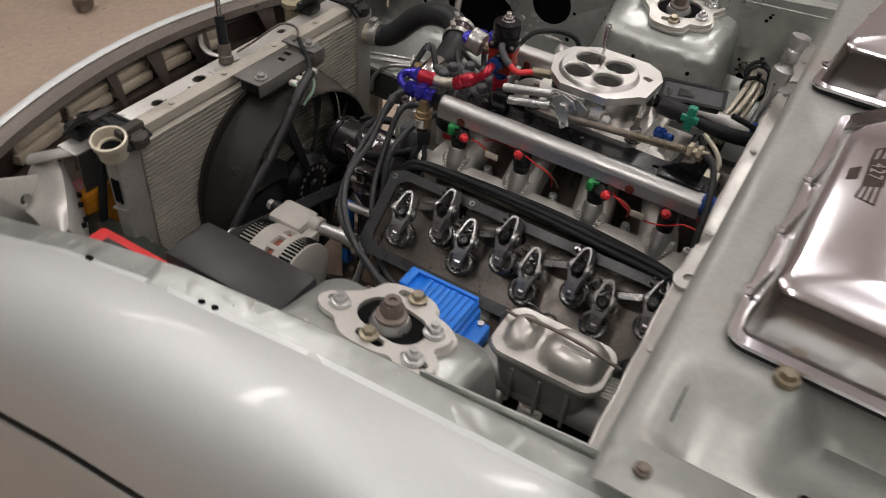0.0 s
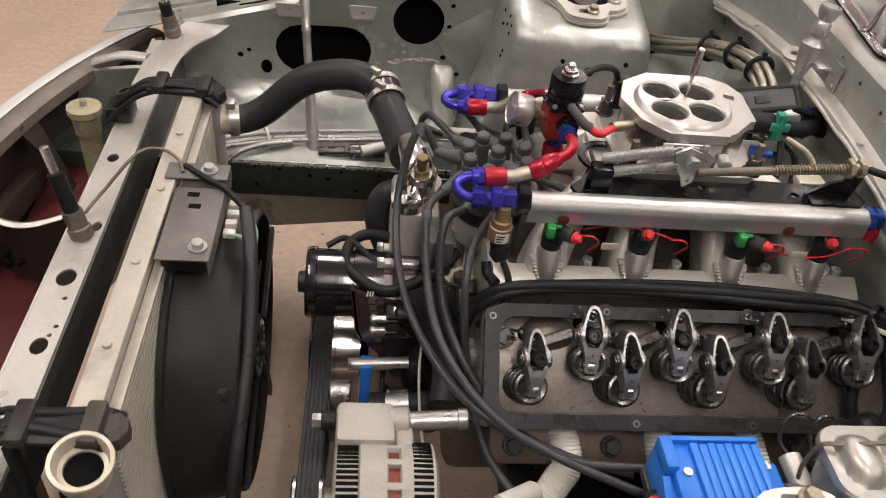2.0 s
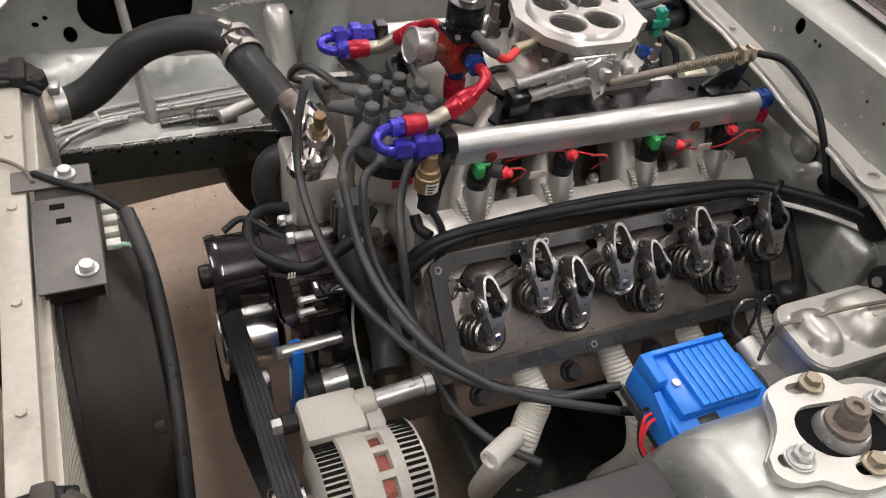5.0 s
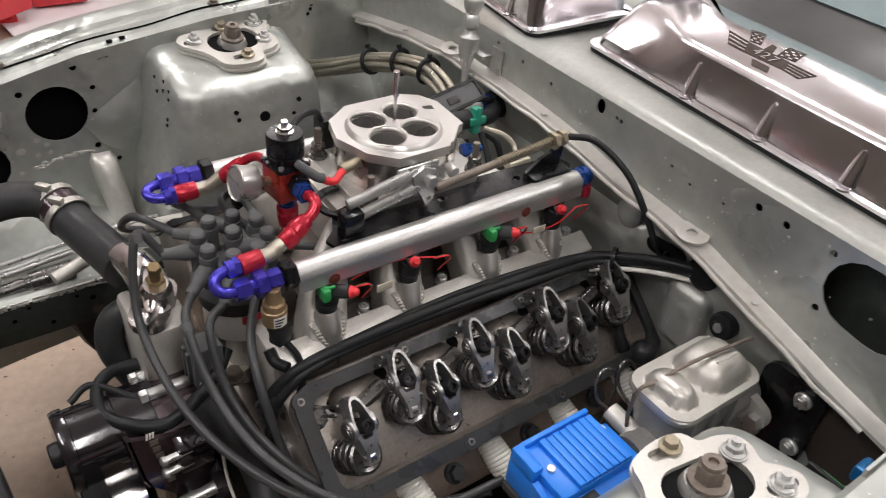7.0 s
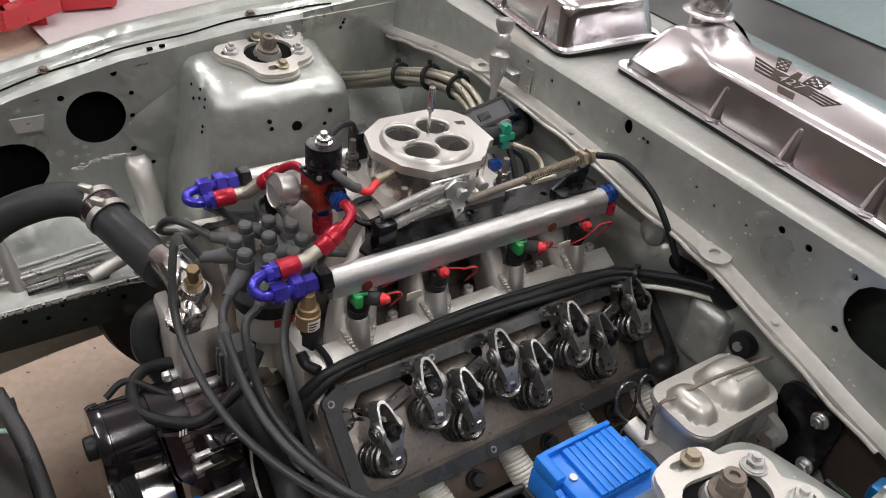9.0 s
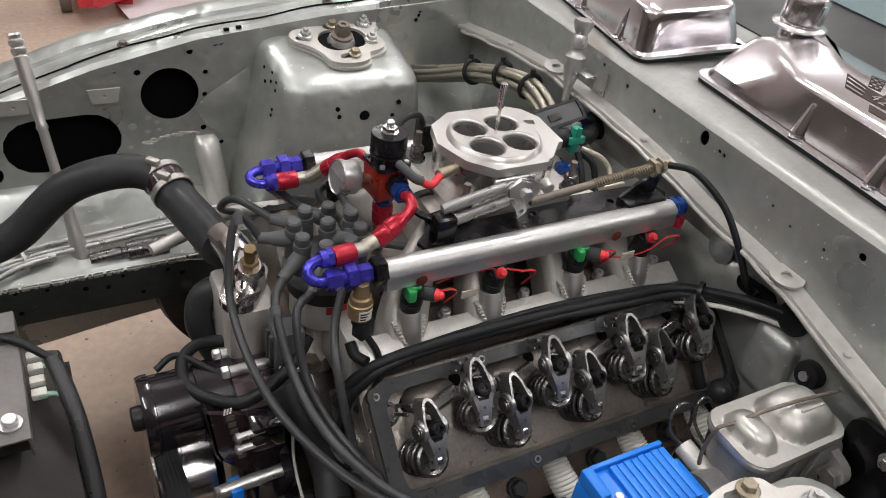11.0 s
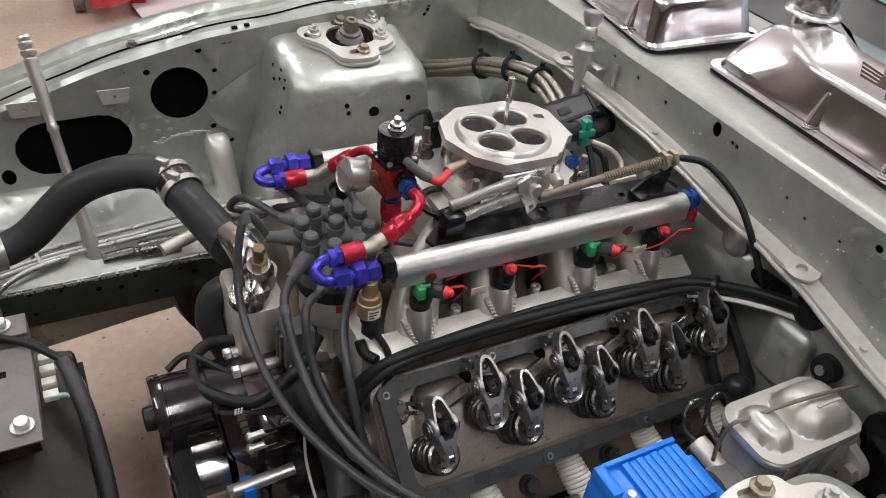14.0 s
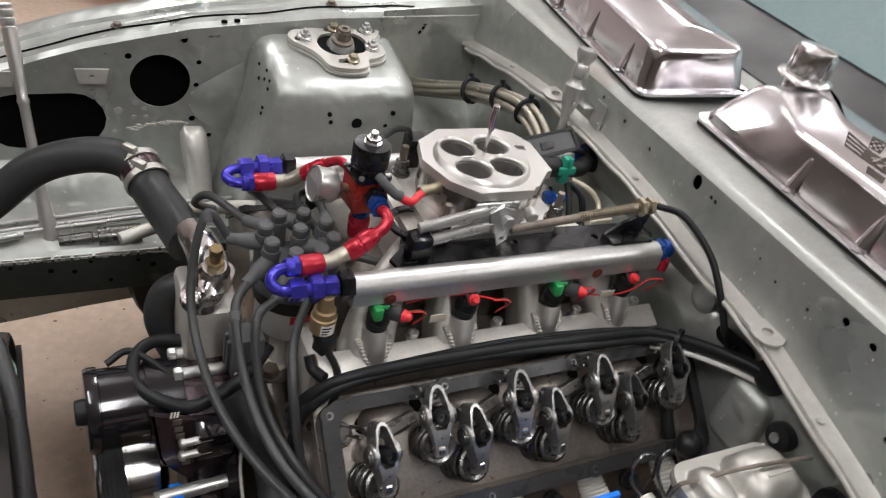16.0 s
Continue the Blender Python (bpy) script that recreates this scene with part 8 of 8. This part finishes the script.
etched("plate", (0.0100, 0.0490), (-0.0150, 0.0485), (-0.0210, 0.0585), (0.0015, 0.0590))
etched("head", (0.0170, 0.0075), (0.0095, 0.0085), (0.0030, 0.0240), (0.0150, 0.0240))
for q in (((0.0590, -0.0067), (0.0423, -0.0138), (0.0235, 0.0190), (0.0390, 0.0215)), ((0.0026, -0.0062), (-0.0185, -0.0100), (-0.0256, 0.0195), (-0.0034, 0.0235))):
    for k in range(4):
        etched("flag_edge", *q, *((0.0, 1.0, 0.0, 0.05), (0.0, 1.0, 0.95, 1.0), (0.0, 0.07, 0.0, 1.0), (0.93, 1.0, 0.0, 1.0))[k])
    for i in range(4):
        for j in range(5):
            if (i + j) % 2:
                etched("flag_square", *q, i / 4, (i + 1) / 4, j / 5, (j + 1) / 5)
txt = bpy.data.curves.new("number", "FONT")
txt.body, txt.size, txt.extrude, txt.align_x, txt.space_character = "427", 0.0185, 0.0003, "CENTER", 1.25
num = new("number_tmp", txt)
dg = bpy.context.evaluated_depsgraph_get()
me = bpy.data.meshes.new_from_object(num.evaluated_get(dg))
bpy.data.objects.remove(num)
me.materials.append(M_CHROME)
me.transform(MD @ Matrix.Translation((0.0035, 0.0410, 0.0684)) @ Matrix.Rotation(-0.222, 4, "X") @ Matrix.Rotation(math.pi, 4, "Z"))
number = new("number", me)
number.parent = cover_d
number.matrix_parent_inverse = cover_d.matrix_basis.inverted()
tagged(number, label="bright number 427 on the badge")

# ---- throttle linkage ----
link = thing("throttle_bracket", (0.02, -0.045, 0.895), "black anodised throttle cable bracket plate", "bracket")
bracket = [(-0.155, -0.058), (-0.150, -0.075), (0.178, -0.078), (0.195, -0.060), (0.190, -0.035), (0.06, -0.030), (0.0, -0.026), (-0.06, -0.020), (-0.10, -0.010), (-0.125, -0.016), (-0.14, -0.045)]
part("plate", Mesh().plate(bracket, [slot(-0.128, -0.063, 0.014, 0.004, 0.1), circle(0.0, -0.05, 0.005, 10), circle(0.11, -0.055, 0.005, 10)], 0.0045, Matrix.Translation((0, 0, 0.897))), M_ANOBLACK, link)
part("ring", Mesh().plate(circle(-0.105, 0.0, 0.032, 28), [circle(-0.105, 0.0, 0.024, 24)], 0.004, Matrix.Translation((0, -0.005, 0.902))), M_ANOBLACK, link)
part("stop_block", Mesh().box((-0.137, -0.068, 0.901), (-0.113, -0.048, 0.930), 0.003), M_ANOBLACK, link, "black stop block")
part("cable_arm", Mesh().plate([(0.125, 0.0), (0.170, 0.0), (0.176, 0.040), (0.166, 0.046), (0.155, 0.030), (0.140, 0.026), (0.118, 0.010)], [], 0.004, Matrix(((1, 0, 0, 0), (0, 0, -1, -0.058), (0, 1, 0, 0.899), (0, 0, 0, 1)))), M_ANOBLACK, link, "notched cable arm")
part("arm_foot", Mesh().box((0.118, -0.080, 0.901), (0.178, -0.056, 0.909), 0.002), M_ANOBLACK, link)
lever = thing("throttle_linkage", (-0.035, -0.052, 0.935), "zinc throttle lever with two return springs", "throttle linkage")
part("side_plate", Mesh().plate([(-0.024, 0.010), (-0.010, 0.018), (0.006, 0.015), (0.020, 0.006), (0.018, -0.010), (-0.004, -0.014), (-0.022, -0.006)], [circle(0.010, 0.0, 0.003, 10)], 0.0025, Matrix(((1, 0, 0, -0.020), (0, 0, -1, -0.050), (0, 1, 0, 0.938), (0, 0, 0, 1)))), M_ZINC, lever)
part("lever", Mesh().plate([(-0.020, 0.012), (-0.006, 0.020), (0.010, 0.014), (0.016, 0.004), (0.010, -0.008), (0.010, -0.024), (0.0, -0.032), (-0.006, -0.018), (-0.016, -0.004)], [circle(-0.002, 0.006, 0.0035, 10), circle(0.003, -0.022, 0.003, 10)], 0.003, Matrix(((1, 0, 0, -0.030), (0, 0, -1, -0.058), (0, 1, 0, 0.940), (0, 0, 0, 1)))), M_ZINC, lever)
part("shaft", Mesh().rod((-0.030, -0.03, 0.944), (-0.030, -0.066, 0.944), 0.006, n=14).hexnut((-0.030, -0.066, 0.944), (0, -1, 0), 0.008, 0.005), M_ZINC, lever)
part("bracket", Mesh().box((-0.062, -0.050, 0.925), (-0.008, -0.046, 0.957), 0.002), M_ZINC, lever)


def spring(a, b, r, wire, turns, n=7):
    a, b = Vector(a), Vector(b)
    d = (b - a).normalized()
    u, v = frame_of(d)
    steps = turns * n
    return Mesh().sweep([a + (b - a) * k / steps + (u * math.cos(2 * math.pi * k / n) + v * math.sin(2 * math.pi * k / n)) * r for k in range(steps + 1)], wire, 5, smooth=False)


def close_spring(a, b, r, n=60):
    """A tightly wound spring that reads as a finely ringed rod."""
    a, b = Vector(a), Vector(b)
    L = (b - a).length
    return Mesh().lathe(a, b - a, [(L * k / (2 * n), r + (0.00022 if k % 2 else -0.00022)) for k in range(2 * n + 1)], 14)


part("return_spring", close_spring((-0.126, -0.052, 0.934), (-0.052, -0.056, 0.953), 0.0062), M_ZINC, lever, "tight return spring")
part("return_spring", close_spring((-0.122, -0.060, 0.921), (-0.050, -0.062, 0.938), 0.0062), M_ZINC, lever, "tight return spring")
part("spring_hook", Mesh().sweep([(-0.052, -0.056, 0.953), (-0.045, -0.056, 0.957), (-0.040, -0.058, 0.954), (-0.036, -0.060, 0.950)], 0.0012, 8, 6), M_ZINC, lever)
part("spring_hook", Mesh().sweep([(-0.050, -0.062, 0.938), (-0.044, -0.063, 0.939), (-0.040, -0.063, 0.933)], 0.0012, 8, 6), M_ZINC, lever)
cable = thing("throttle_cable", (0.1, -0.07, 0.95), "black throttle cable with a brass spring end", "throttle cable")
part("rod", Mesh().rod((-0.020, -0.062, 0.930), (0.070, -0.064, 0.940), 0.0048, n=14, bevel=0.001), M_RUST, cable, "bronze cable rod")
part("spring", spring((0.066, -0.064, 0.940), (0.150, -0.068, 0.951), 0.0052, 0.0010, 24, 10), M_YELLOWZINC, cable, "brass-coloured spring")
part("spring_core", Mesh().rod((0.066, -0.064, 0.940), (0.150, -0.068, 0.951), 0.0034, n=12), M_RUST, cable)
part("adjuster", Mesh().hexnut((0.146, -0.068, 0.9505), (0.99, -0.05, 0.13), 0.0115, 0.006).rod((0.152, -0.068, 0.951), (0.160, -0.0685, 0.952), 0.006, n=12).hexnut((0.158, -0.0685, 0.952), (0.99, -0.05, 0.13), 0.0105, 0.006).rod((0.162, -0.069, 0.9525), (0.172, -0.070, 0.954), 0.0055, n=12), M_YELLOWZINC, cable, "yellow zinc adjuster nuts")
part("sheath", Mesh().sweep([(0.168, -0.072, 0.954), (0.186, -0.100, 0.957), (0.199, -0.145, 0.936), (0.204, -0.180, 0.903), (0.212, -0.203, 0.866), (0.228, -0.207, 0.846)], 0.0042, 12, 8), M_RUBBER, cable, "black cable sheath")

# ---- clutter between throttle body and firewall ----
mod = thing("map_sensor_module", (0.12, 0.085, 0.91), "black sensor module with a teal connector", "sensor module")
MM = Matrix.Translation((0.107, 0.074, 0.951)) @ Matrix.Rotation(radians(14), 4, "Z") @ Matrix.Rotation(radians(38), 4, "X")
part("body", Mesh().box((-0.042, -0.012, -0.026), (0.042, 0.012, -0.002), 0.003).move(MM), M_PLASTIC, mod)
part("lid_rim", Mesh().plate(rounded(-0.046, -0.0155, 0.046, 0.0155, 0.004), [rounded(-0.041, -0.0115, 0.041, 0.0120, 0.003)], 0.004, MM @ Matrix.Translation((0, 0, -0.002))), M_PLASTIC, mod)
part("tray", Mesh().box((-0.0415, -0.0118, -0.0022), (0.0415, 0.0122, 0.0004)).move(MM), M_BOOT, mod, "grey tray inside the rim")
part("tray_block", Mesh().box((-0.020, -0.006, 0.0), (0.002, 0.004, 0.0022), 0.0006).move(MM), M_FRIT, mod)
part("tray_block", Mesh().box((-0.036, -0.009, 0.0), (-0.030, 0.002, 0.0022), 0.0006).move(MM), M_FRIT, mod)
part("teal_connector", Mesh().box((0.112, 0.040, 0.912), (0.124, 0.052, 0.948), 0.002).box((0.106, 0.038, 0.926), (0.130, 0.044, 0.936), 0.0012).box((0.116, 0.037, 0.936), (0.121, 0.042, 0.950), 0.001), M_TEALGREEN, mod, "teal connector")
part("shell", Mesh().lathe((0.068, 0.056, 0.930), (1, -0.05, -0.02), [(0, 0.011), (0.003, 0.014), (0.026, 0.015), (0.030, 0.013), (0.044, 0.013)], 20), M_PLASTIC, mod)
part("boot", Mesh().sweep([(0.124, 0.060, 0.922), (0.150, 0.068, 0.914), (0.180, 0.088, 0.902), (0.222, 0.130, 0.886)], (0.0085, 0.012), 16, 6), M_RUBBER, mod, "black rubber boot to the firewall")
for k, (pts, mt) in enumerate((([(0.138, 0.052, 0.905), (0.150, 0.035, 0.895), (0.152, 0.02, 0.87), (0.14, 0.0, 0.86)], M_RUBBER), ([(0.142, 0.055, 0.908), (0.165, 0.04, 0.90), (0.178, 0.03, 0.885), (0.172, 0.015, 0.872)], M_CREAM), ([(0.134, 0.050, 0.905), (0.130, 0.03, 0.89), (0.122, 0.01, 0.875), (0.11, -0.01, 0.868)], M_RUBBER), ([(0.165, 0.10, 0.925), (0.195, 0.115, 0.91), (0.218, 0.13, 0.892), (0.232, 0.137, 0.887)], M_RUBBER))):
    whole("sensor_wire", Mesh().sweep(pts, 0.0045 if k != 1 else 0.0035, 8, 8), mt, "black sleeved sensor wire" if mt is M_RUBBER else "cream taped sensor wire", "wire", "sensor wires")
whole("sensor_plug", Mesh().box((0.150, 0.000, 0.862), (0.186, 0.022, 0.880), 0.003), M_CREAM, "cream and black sensor plug", "connector")
whole("sensor_plug", Mesh().box((0.148, -0.004, 0.850), (0.190, 0.026, 0.862), 0.003), M_PLASTIC, "black sensor plug beside the throttle body", "connector")
bf = thing("vacuum_fitting", (0.085, 0.02, 0.90), "dark blue anodised vacuum fitting", "fitting")
part("hex", Mesh().hexnut((0.082, EC + 0.0, 0.905), (1, -0.3, 0.1), 0.0085, 0.014).rod((0.094, EC - 0.004, 0.906), (0.108, EC - 0.008, 0.908), 0.005, n=12), M_BLUEFIT, bf)
whole("sensor_plug", Mesh().box((-0.075, 0.100, 0.905), (-0.050, 0.125, 0.945), 0.004), M_PLASTIC, "upright black sensor plug", "connector")

# dipstick with its bracket on the cowl
dip = thing("dipstick", (0.2, 0.178, 0.90), "polished aluminium dipstick handle and tube", "dipstick")
part("tube", Mesh().rod((0.186, 0.160, 0.875), (0.196, 0.174, 0.935), 0.0055, n=12), M_ZINC, dip)
part("handle", Mesh().lathe((0.196, 0.174, 0.930), (0.10, 0.10, 1), [(0, 0.006), (0.010, 0.008), (0.035, 0.0145), (0.048, 0.015), (0.054, 0.010), (0.060, 0.0095), (0.062, 0.0115), (0.076, 0.0110), (0.080, 0.0085), (0.088, 0.0125), (0.096, 0.0145), (0.100, 0.0130)], 22), M_ZINC, dip)
part("bracket", Mesh().box((0.205, 0.150, 0.955), (0.225, 0.180, 0.958), 0.001).box((0.2225, 0.128, 0.935), (0.2255, 0.152, 0.972), 0.001), M_ZINC, dip, "folded zinc bracket")
part("rivet", Mesh().rod((0.2225, 0.134, 0.942), (0.220, 0.134, 0.942), 0.003, n=10), M_ZINC, dip)

# bundle of braided lines through the inner fender
PATH = [(0.112, 0.550, 0.790), (0.122, 0.500, 0.805), (0.140, 0.430, 0.838), (0.152, 0.360, 0.874), (0.162, 0.290, 0.900), (0.168, 0.225, 0.912), (0.165, 0.165, 0.900), (0.150, 0.120, 0.87)]
for k in range(6):
    off = Vector((0.0105 * math.cos(1.05 * k + 0.4), 0.0, 0.0115 * math.sin(1.05 * k + 0.4)))
    whole("braided_line", Mesh().sweep([Vector(p) + off * (1.0 + 0.25 * math.sin(j + k)) for j, p in enumerate(PATH)], 0.0050, 10, 8), M_BRAID, "steel braided line in a bundle", "braided line", "braided line bundle")
for j in (3, 4, 5):
    p = Vector(PATH[j]); d = (Vector(PATH[j + 1]) - Vector(PATH[j - 1])).normalized()
    u, v = frame_of(d)
    whole("line_separator", Mesh().sweep([p + (u * math.cos(a) + v * math.sin(a)) * 0.0185 for a in [2 * math.pi * k / 16 for k in range(17)]], 0.0036, 8, smooth=False).rod(p + v * 0.016, p + v * 0.027, 0.004, n=10), M_RUBBER, "black rubber line separator", "line clip", "line separators")

# main harness along the open head into the firewall
har = thing("engine_harness", (0, -0.12, 0.79), "black sleeved engine wiring harness along the head", "wiring harness")
base = [(-0.262, -0.118, 0.748), (-0.240, -0.122, 0.785), (-0.205, -0.126, 0.806), (-0.12, -0.124, 0.810), (-0.01, -0.125, 0.810), (0.10, -0.132, 0.810), (0.175, -0.142, 0.812), (0.205, -0.172, 0.822), (0.222, -0.222, 0.842), (0.240, -0.262, 0.849)]
for k, (dy, dz, r) in enumerate(((0.002, 0.000, 0.0066), (-0.0075, -0.004, 0.0050), (0.010, 0.002, 0.0036))):
    part("sleeve", Mesh().sweep([Vector(p) + Vector((0.0, dy * (0.6 + 0.4 * math.sin(i * 1.3 + k)), dz)) for i, p in enumerate(base)], r, 12, 8), M_RUBBER, har)
part("bare_wire", Mesh().sweep([Vector(p) + Vector((0.0, -0.006, -0.014)) for p in base[6:]], 0.0032, 8, 8), M_WHITE, har, "single white wire")
part("tie", Mesh().lathe((0.196, -0.162, 0.818), (0.5, -0.8, 0.2), [(0, 0.0125), (0, 0.0145), (0.005, 0.0145), (0.005, 0.0125)], 16, False), M_PLASTIC, har)
for k, pts in enumerate(([(-0.245, -0.122, 0.775), (-0.255, -0.128, 0.76), (-0.262, -0.135, 0.72), (-0.255, -0.15, 0.68)], [(-0.230, -0.115, 0.80), (-0.238, -0.10, 0.80), (-0.240, -0.09, 0.81)])):
    part("branch", Mesh().sweep(pts, 0.006, 10, 6), M_RUBBER, har)
whole("rear_hose", Mesh().sweep([(0.225, -0.165, 0.80), (0.215, -0.175, 0.76), (0.195, -0.20, 0.73), (0.20, -0.23, 0.69), (0.215, -0.25, 0.64)], 0.008, 12, 8), M_RUBBER, "black hose behind the cylinder head", "hose")
whole("rear_canister", Mesh().lathe((0.205, -0.245, 0.715), (-0.6, -0.2, 0.6), [(0, 0.016), (0.02, 0.017), (0.03, 0.012), (0.034, 0.004)], 20), M_PLASTIC, "small dark canister behind the head", "sensor")

# ---- tools and lines on the passenger side ----
rt = thing("ratchet_wrench", (-0.475, 0.39, 0.62), "chrome long-handled ratchet leaning on the inner fender", "ratchet")
r0, r1 = Vector((-0.466, 0.381, 0.622)), Vector((-0.494, 0.518, 0.918))
d = (r1 - r0)
part("handle", Mesh().lathe(r0 + d.normalized() * 0.028, d, [(-0.028, 0.0125), (0.0, 0.0115), (0.02, 0.0098), (0.10, 0.0072), (0.165, 0.0068), (0.170, 0.0086), (0.176, 0.0068), (0.195, 0.0078), (0.240, 0.0100), (0.268, 0.0098), (0.270, 0.0078), (0.274, 0.0104), (0.279, 0.0104), (0.281, 0.0080), (0.285, 0.0104), (0.290, 0.0104), (0.292, 0.0080), (0.297, 0.0096), (0.300, 0.0080)], 18), M_BILLET, rt)
part("head", Mesh().lathe(r0 - Vector((0, 0, 0.006)), (0.1, -0.6, 0.8), [(-0.010, 0.010), (-0.008, 0.016), (0.008, 0.016), (0.010, 0.010)], 20), M_BILLET, rt)
r0 = r0 + Vector((0, -0.012, 0.008))
part("extension", Mesh().rod(r0 + Vector((0.01, 0.0, -0.004)), r0 + Vector((0.055, 0.0, 0.0)), 0.0095, n=16, bevel=0.001).rod(r0 + Vector((0.055, 0, 0)), r0 + Vector((0.062, 0, 0)), 0.007, n=16).rod(r0 + Vector((0.062, 0, 0.0)), r0 + Vector((0.122, 0, 0.002)), 0.0150, n=18, bevel=0.0012), M_SPRING, rt, "dark extension and socket")
for k, (dy, dz) in enumerate(((0.0, 0.0), (0.012, 0.004), (-0.012, 0.002))):
    whole("brake_hard_line", Mesh().sweep([(-0.66, 0.362 + dy, 0.626 + dz), (-0.60, 0.372 + dy, 0.633 + dz), (-0.52, 0.388 + dy, 0.638 + dz), (-0.41, 0.402 + dy, 0.638 + dz), (-0.30, 0.405 + dy, 0.645 + dz), (-0.20, 0.41 + dy, 0.648)], 0.0040, 10, 8), M_ZINC, "silver hard line on the frame rail", "hard line", "hard lines on the rail")
whole("bent_line", Mesh().sweep([(-0.62, 0.335, 0.565), (-0.615, 0.335, 0.60), (-0.59, 0.345, 0.630), (-0.55, 0.360, 0.640), (-0.50, 0.372, 0.641)], 0.0045, 10, 8), M_ZINC, "silver hard line bending down at the rail", "hard line", "hard lines on the rail")
whole("line_tie", Mesh().lathe((-0.545, 0.382, 0.637), (1, 0.3, 0), [(0, 0.017), (0, 0.020), (0.004, 0.020), (0.004, 0.017)], 16, False), M_WRAP, "pale plastic cable tie round the lines", "cable tie")
whole("silver_tube", Mesh().sweep([(-0.385, 0.25, 0.715), (-0.34, 0.262, 0.722), (-0.28, 0.25, 0.755), (-0.22, 0.20, 0.79)], 0.009, 14, 8), M_CAST, "dull silver coolant tube", "tube")
# bolts on the passenger fender lip
for x in (-0.352, -0.030):
    z = 0.926 + drop(x)
    whole("fender_bolt", Mesh().rod((x, 0.548, z), (x, 0.548, z + 0.002), 0.009, n=18).hexnut((x, 0.548, z + 0.002), Z, 0.0062, 0.005), M_RUST, "rusty flange bolt on the fender lip", "bolt", "fender bolts")

# ---- things on the garage floor ----
for k, (x, y) in enumerate(((-2.40, 0.90), (-2.10, 1.50))):
    st = thing("stand_leg", (x, y, 0), "dark steel stand with a rusty caster", "stand", "stands on the floor")
    part("post", Mesh().rod((x, y, 0.05), (x - 0.10, y + 0.20, 0.70), 0.012, n=12), M_FRIT, st)
    part("collar", Mesh().rod((x - 0.05, y + 0.10, 0.36), (x - 0.056, y + 0.112, 0.40), 0.022, n=14), M_FRIT, st)
    part("caster", Mesh().rod((x - 0.02, y, 0.035), (x + 0.02, y, 0.035), 0.035, n=18).box((x - 0.035, y - 0.03, 0.05), (x + 0.035, y + 0.03, 0.065), 0.004), M_RUST, st, "rusty caster")
hoist = thing("engine_hoist", (0.3, 2.9, 0), "red painted steel engine hoist with casters", "engine hoist")
part("leg", Mesh().rings([[Vector((x + dx, y + dy, z)) for dx, dy, z in ((-0.035, 0.0, 0.08), (0.035, 0.0, 0.08), (0.035, 0.0, 0.16), (-0.035, 0.0, 0.16))] for x, y in ((-0.20, 2.72), (-0.24, 3.5))]), M_REDSTEEL, hoist)
part("leg", Mesh().rings([[Vector((x, y + dy, z)) for dy, z in ((-0.035, 0.08), (0.035, 0.08), (0.035, 0.16), (-0.035, 0.16))] for x, y in ((-0.18, 2.74), (0.06, 2.90))]), M_REDSTEEL, hoist)
part("caster", Mesh().rod((-0.29, 2.90, 0.05), (-0.25, 2.90, 0.05), 0.05, n=20), M_RUST, hoist)
part("post", Mesh().box((-0.075, 2.86, 0.02), (-0.005, 2.93, 1.35), 0.008), M_REDSTEEL, hoist)
part("brace", Mesh().rings([[Vector((x + dx, 2.90 + dy, z)) for dx, dy in ((-0.03, -0.025), (0.03, -0.025), (0.03, 0.025), (-0.03, 0.025))] for x, z in ((-0.12, 0.05), (-0.36, 0.60))]), M_REDSTEEL, hoist)
part("ram_foot", Mesh().box((0.08, 3.0, 0.02), (0.32, 3.2, 0.24), 0.02), M_REDSTEEL, hoist)
whole("plastic_sheet", Mesh().grid(lambda u, v: Vector((-0.17 + 1.9 * u + 0.18 * (1 - v) * (1 - u), 2.10 + 1.7 * v, 0.02 + 0.015 * math.sin(9 * u + 5 * v))), [k / 24 for k in range(25)], [k / 12 for k in range(13)]).thicken(0.002), M_WALL, "crumpled white plastic sheet on the floor", "plastic sheet")

# the car stands on its front wheels
for side in (-1, 1):
    c = Vector((-0.03, side * 0.74, 0.31))
    wheel = part("wheel", Mesh().lathe(c - Y * 0.09, Y, [(0, 0.19), (0.01, 0.20), (0.17, 0.20), (0.18, 0.19)], 40), M_CAST, car, "alloy front wheel")
    part("tyre", Mesh().lathe(c - Y * 0.10, Y, [(0.01, 0.20), (0.0, 0.25), (0.02, 0.30), (0.05, 0.31), (0.15, 0.31), (0.18, 0.30), (0.20, 0.25), (0.19, 0.20)], 48, False), M_BELT, wheel, "black tyre")
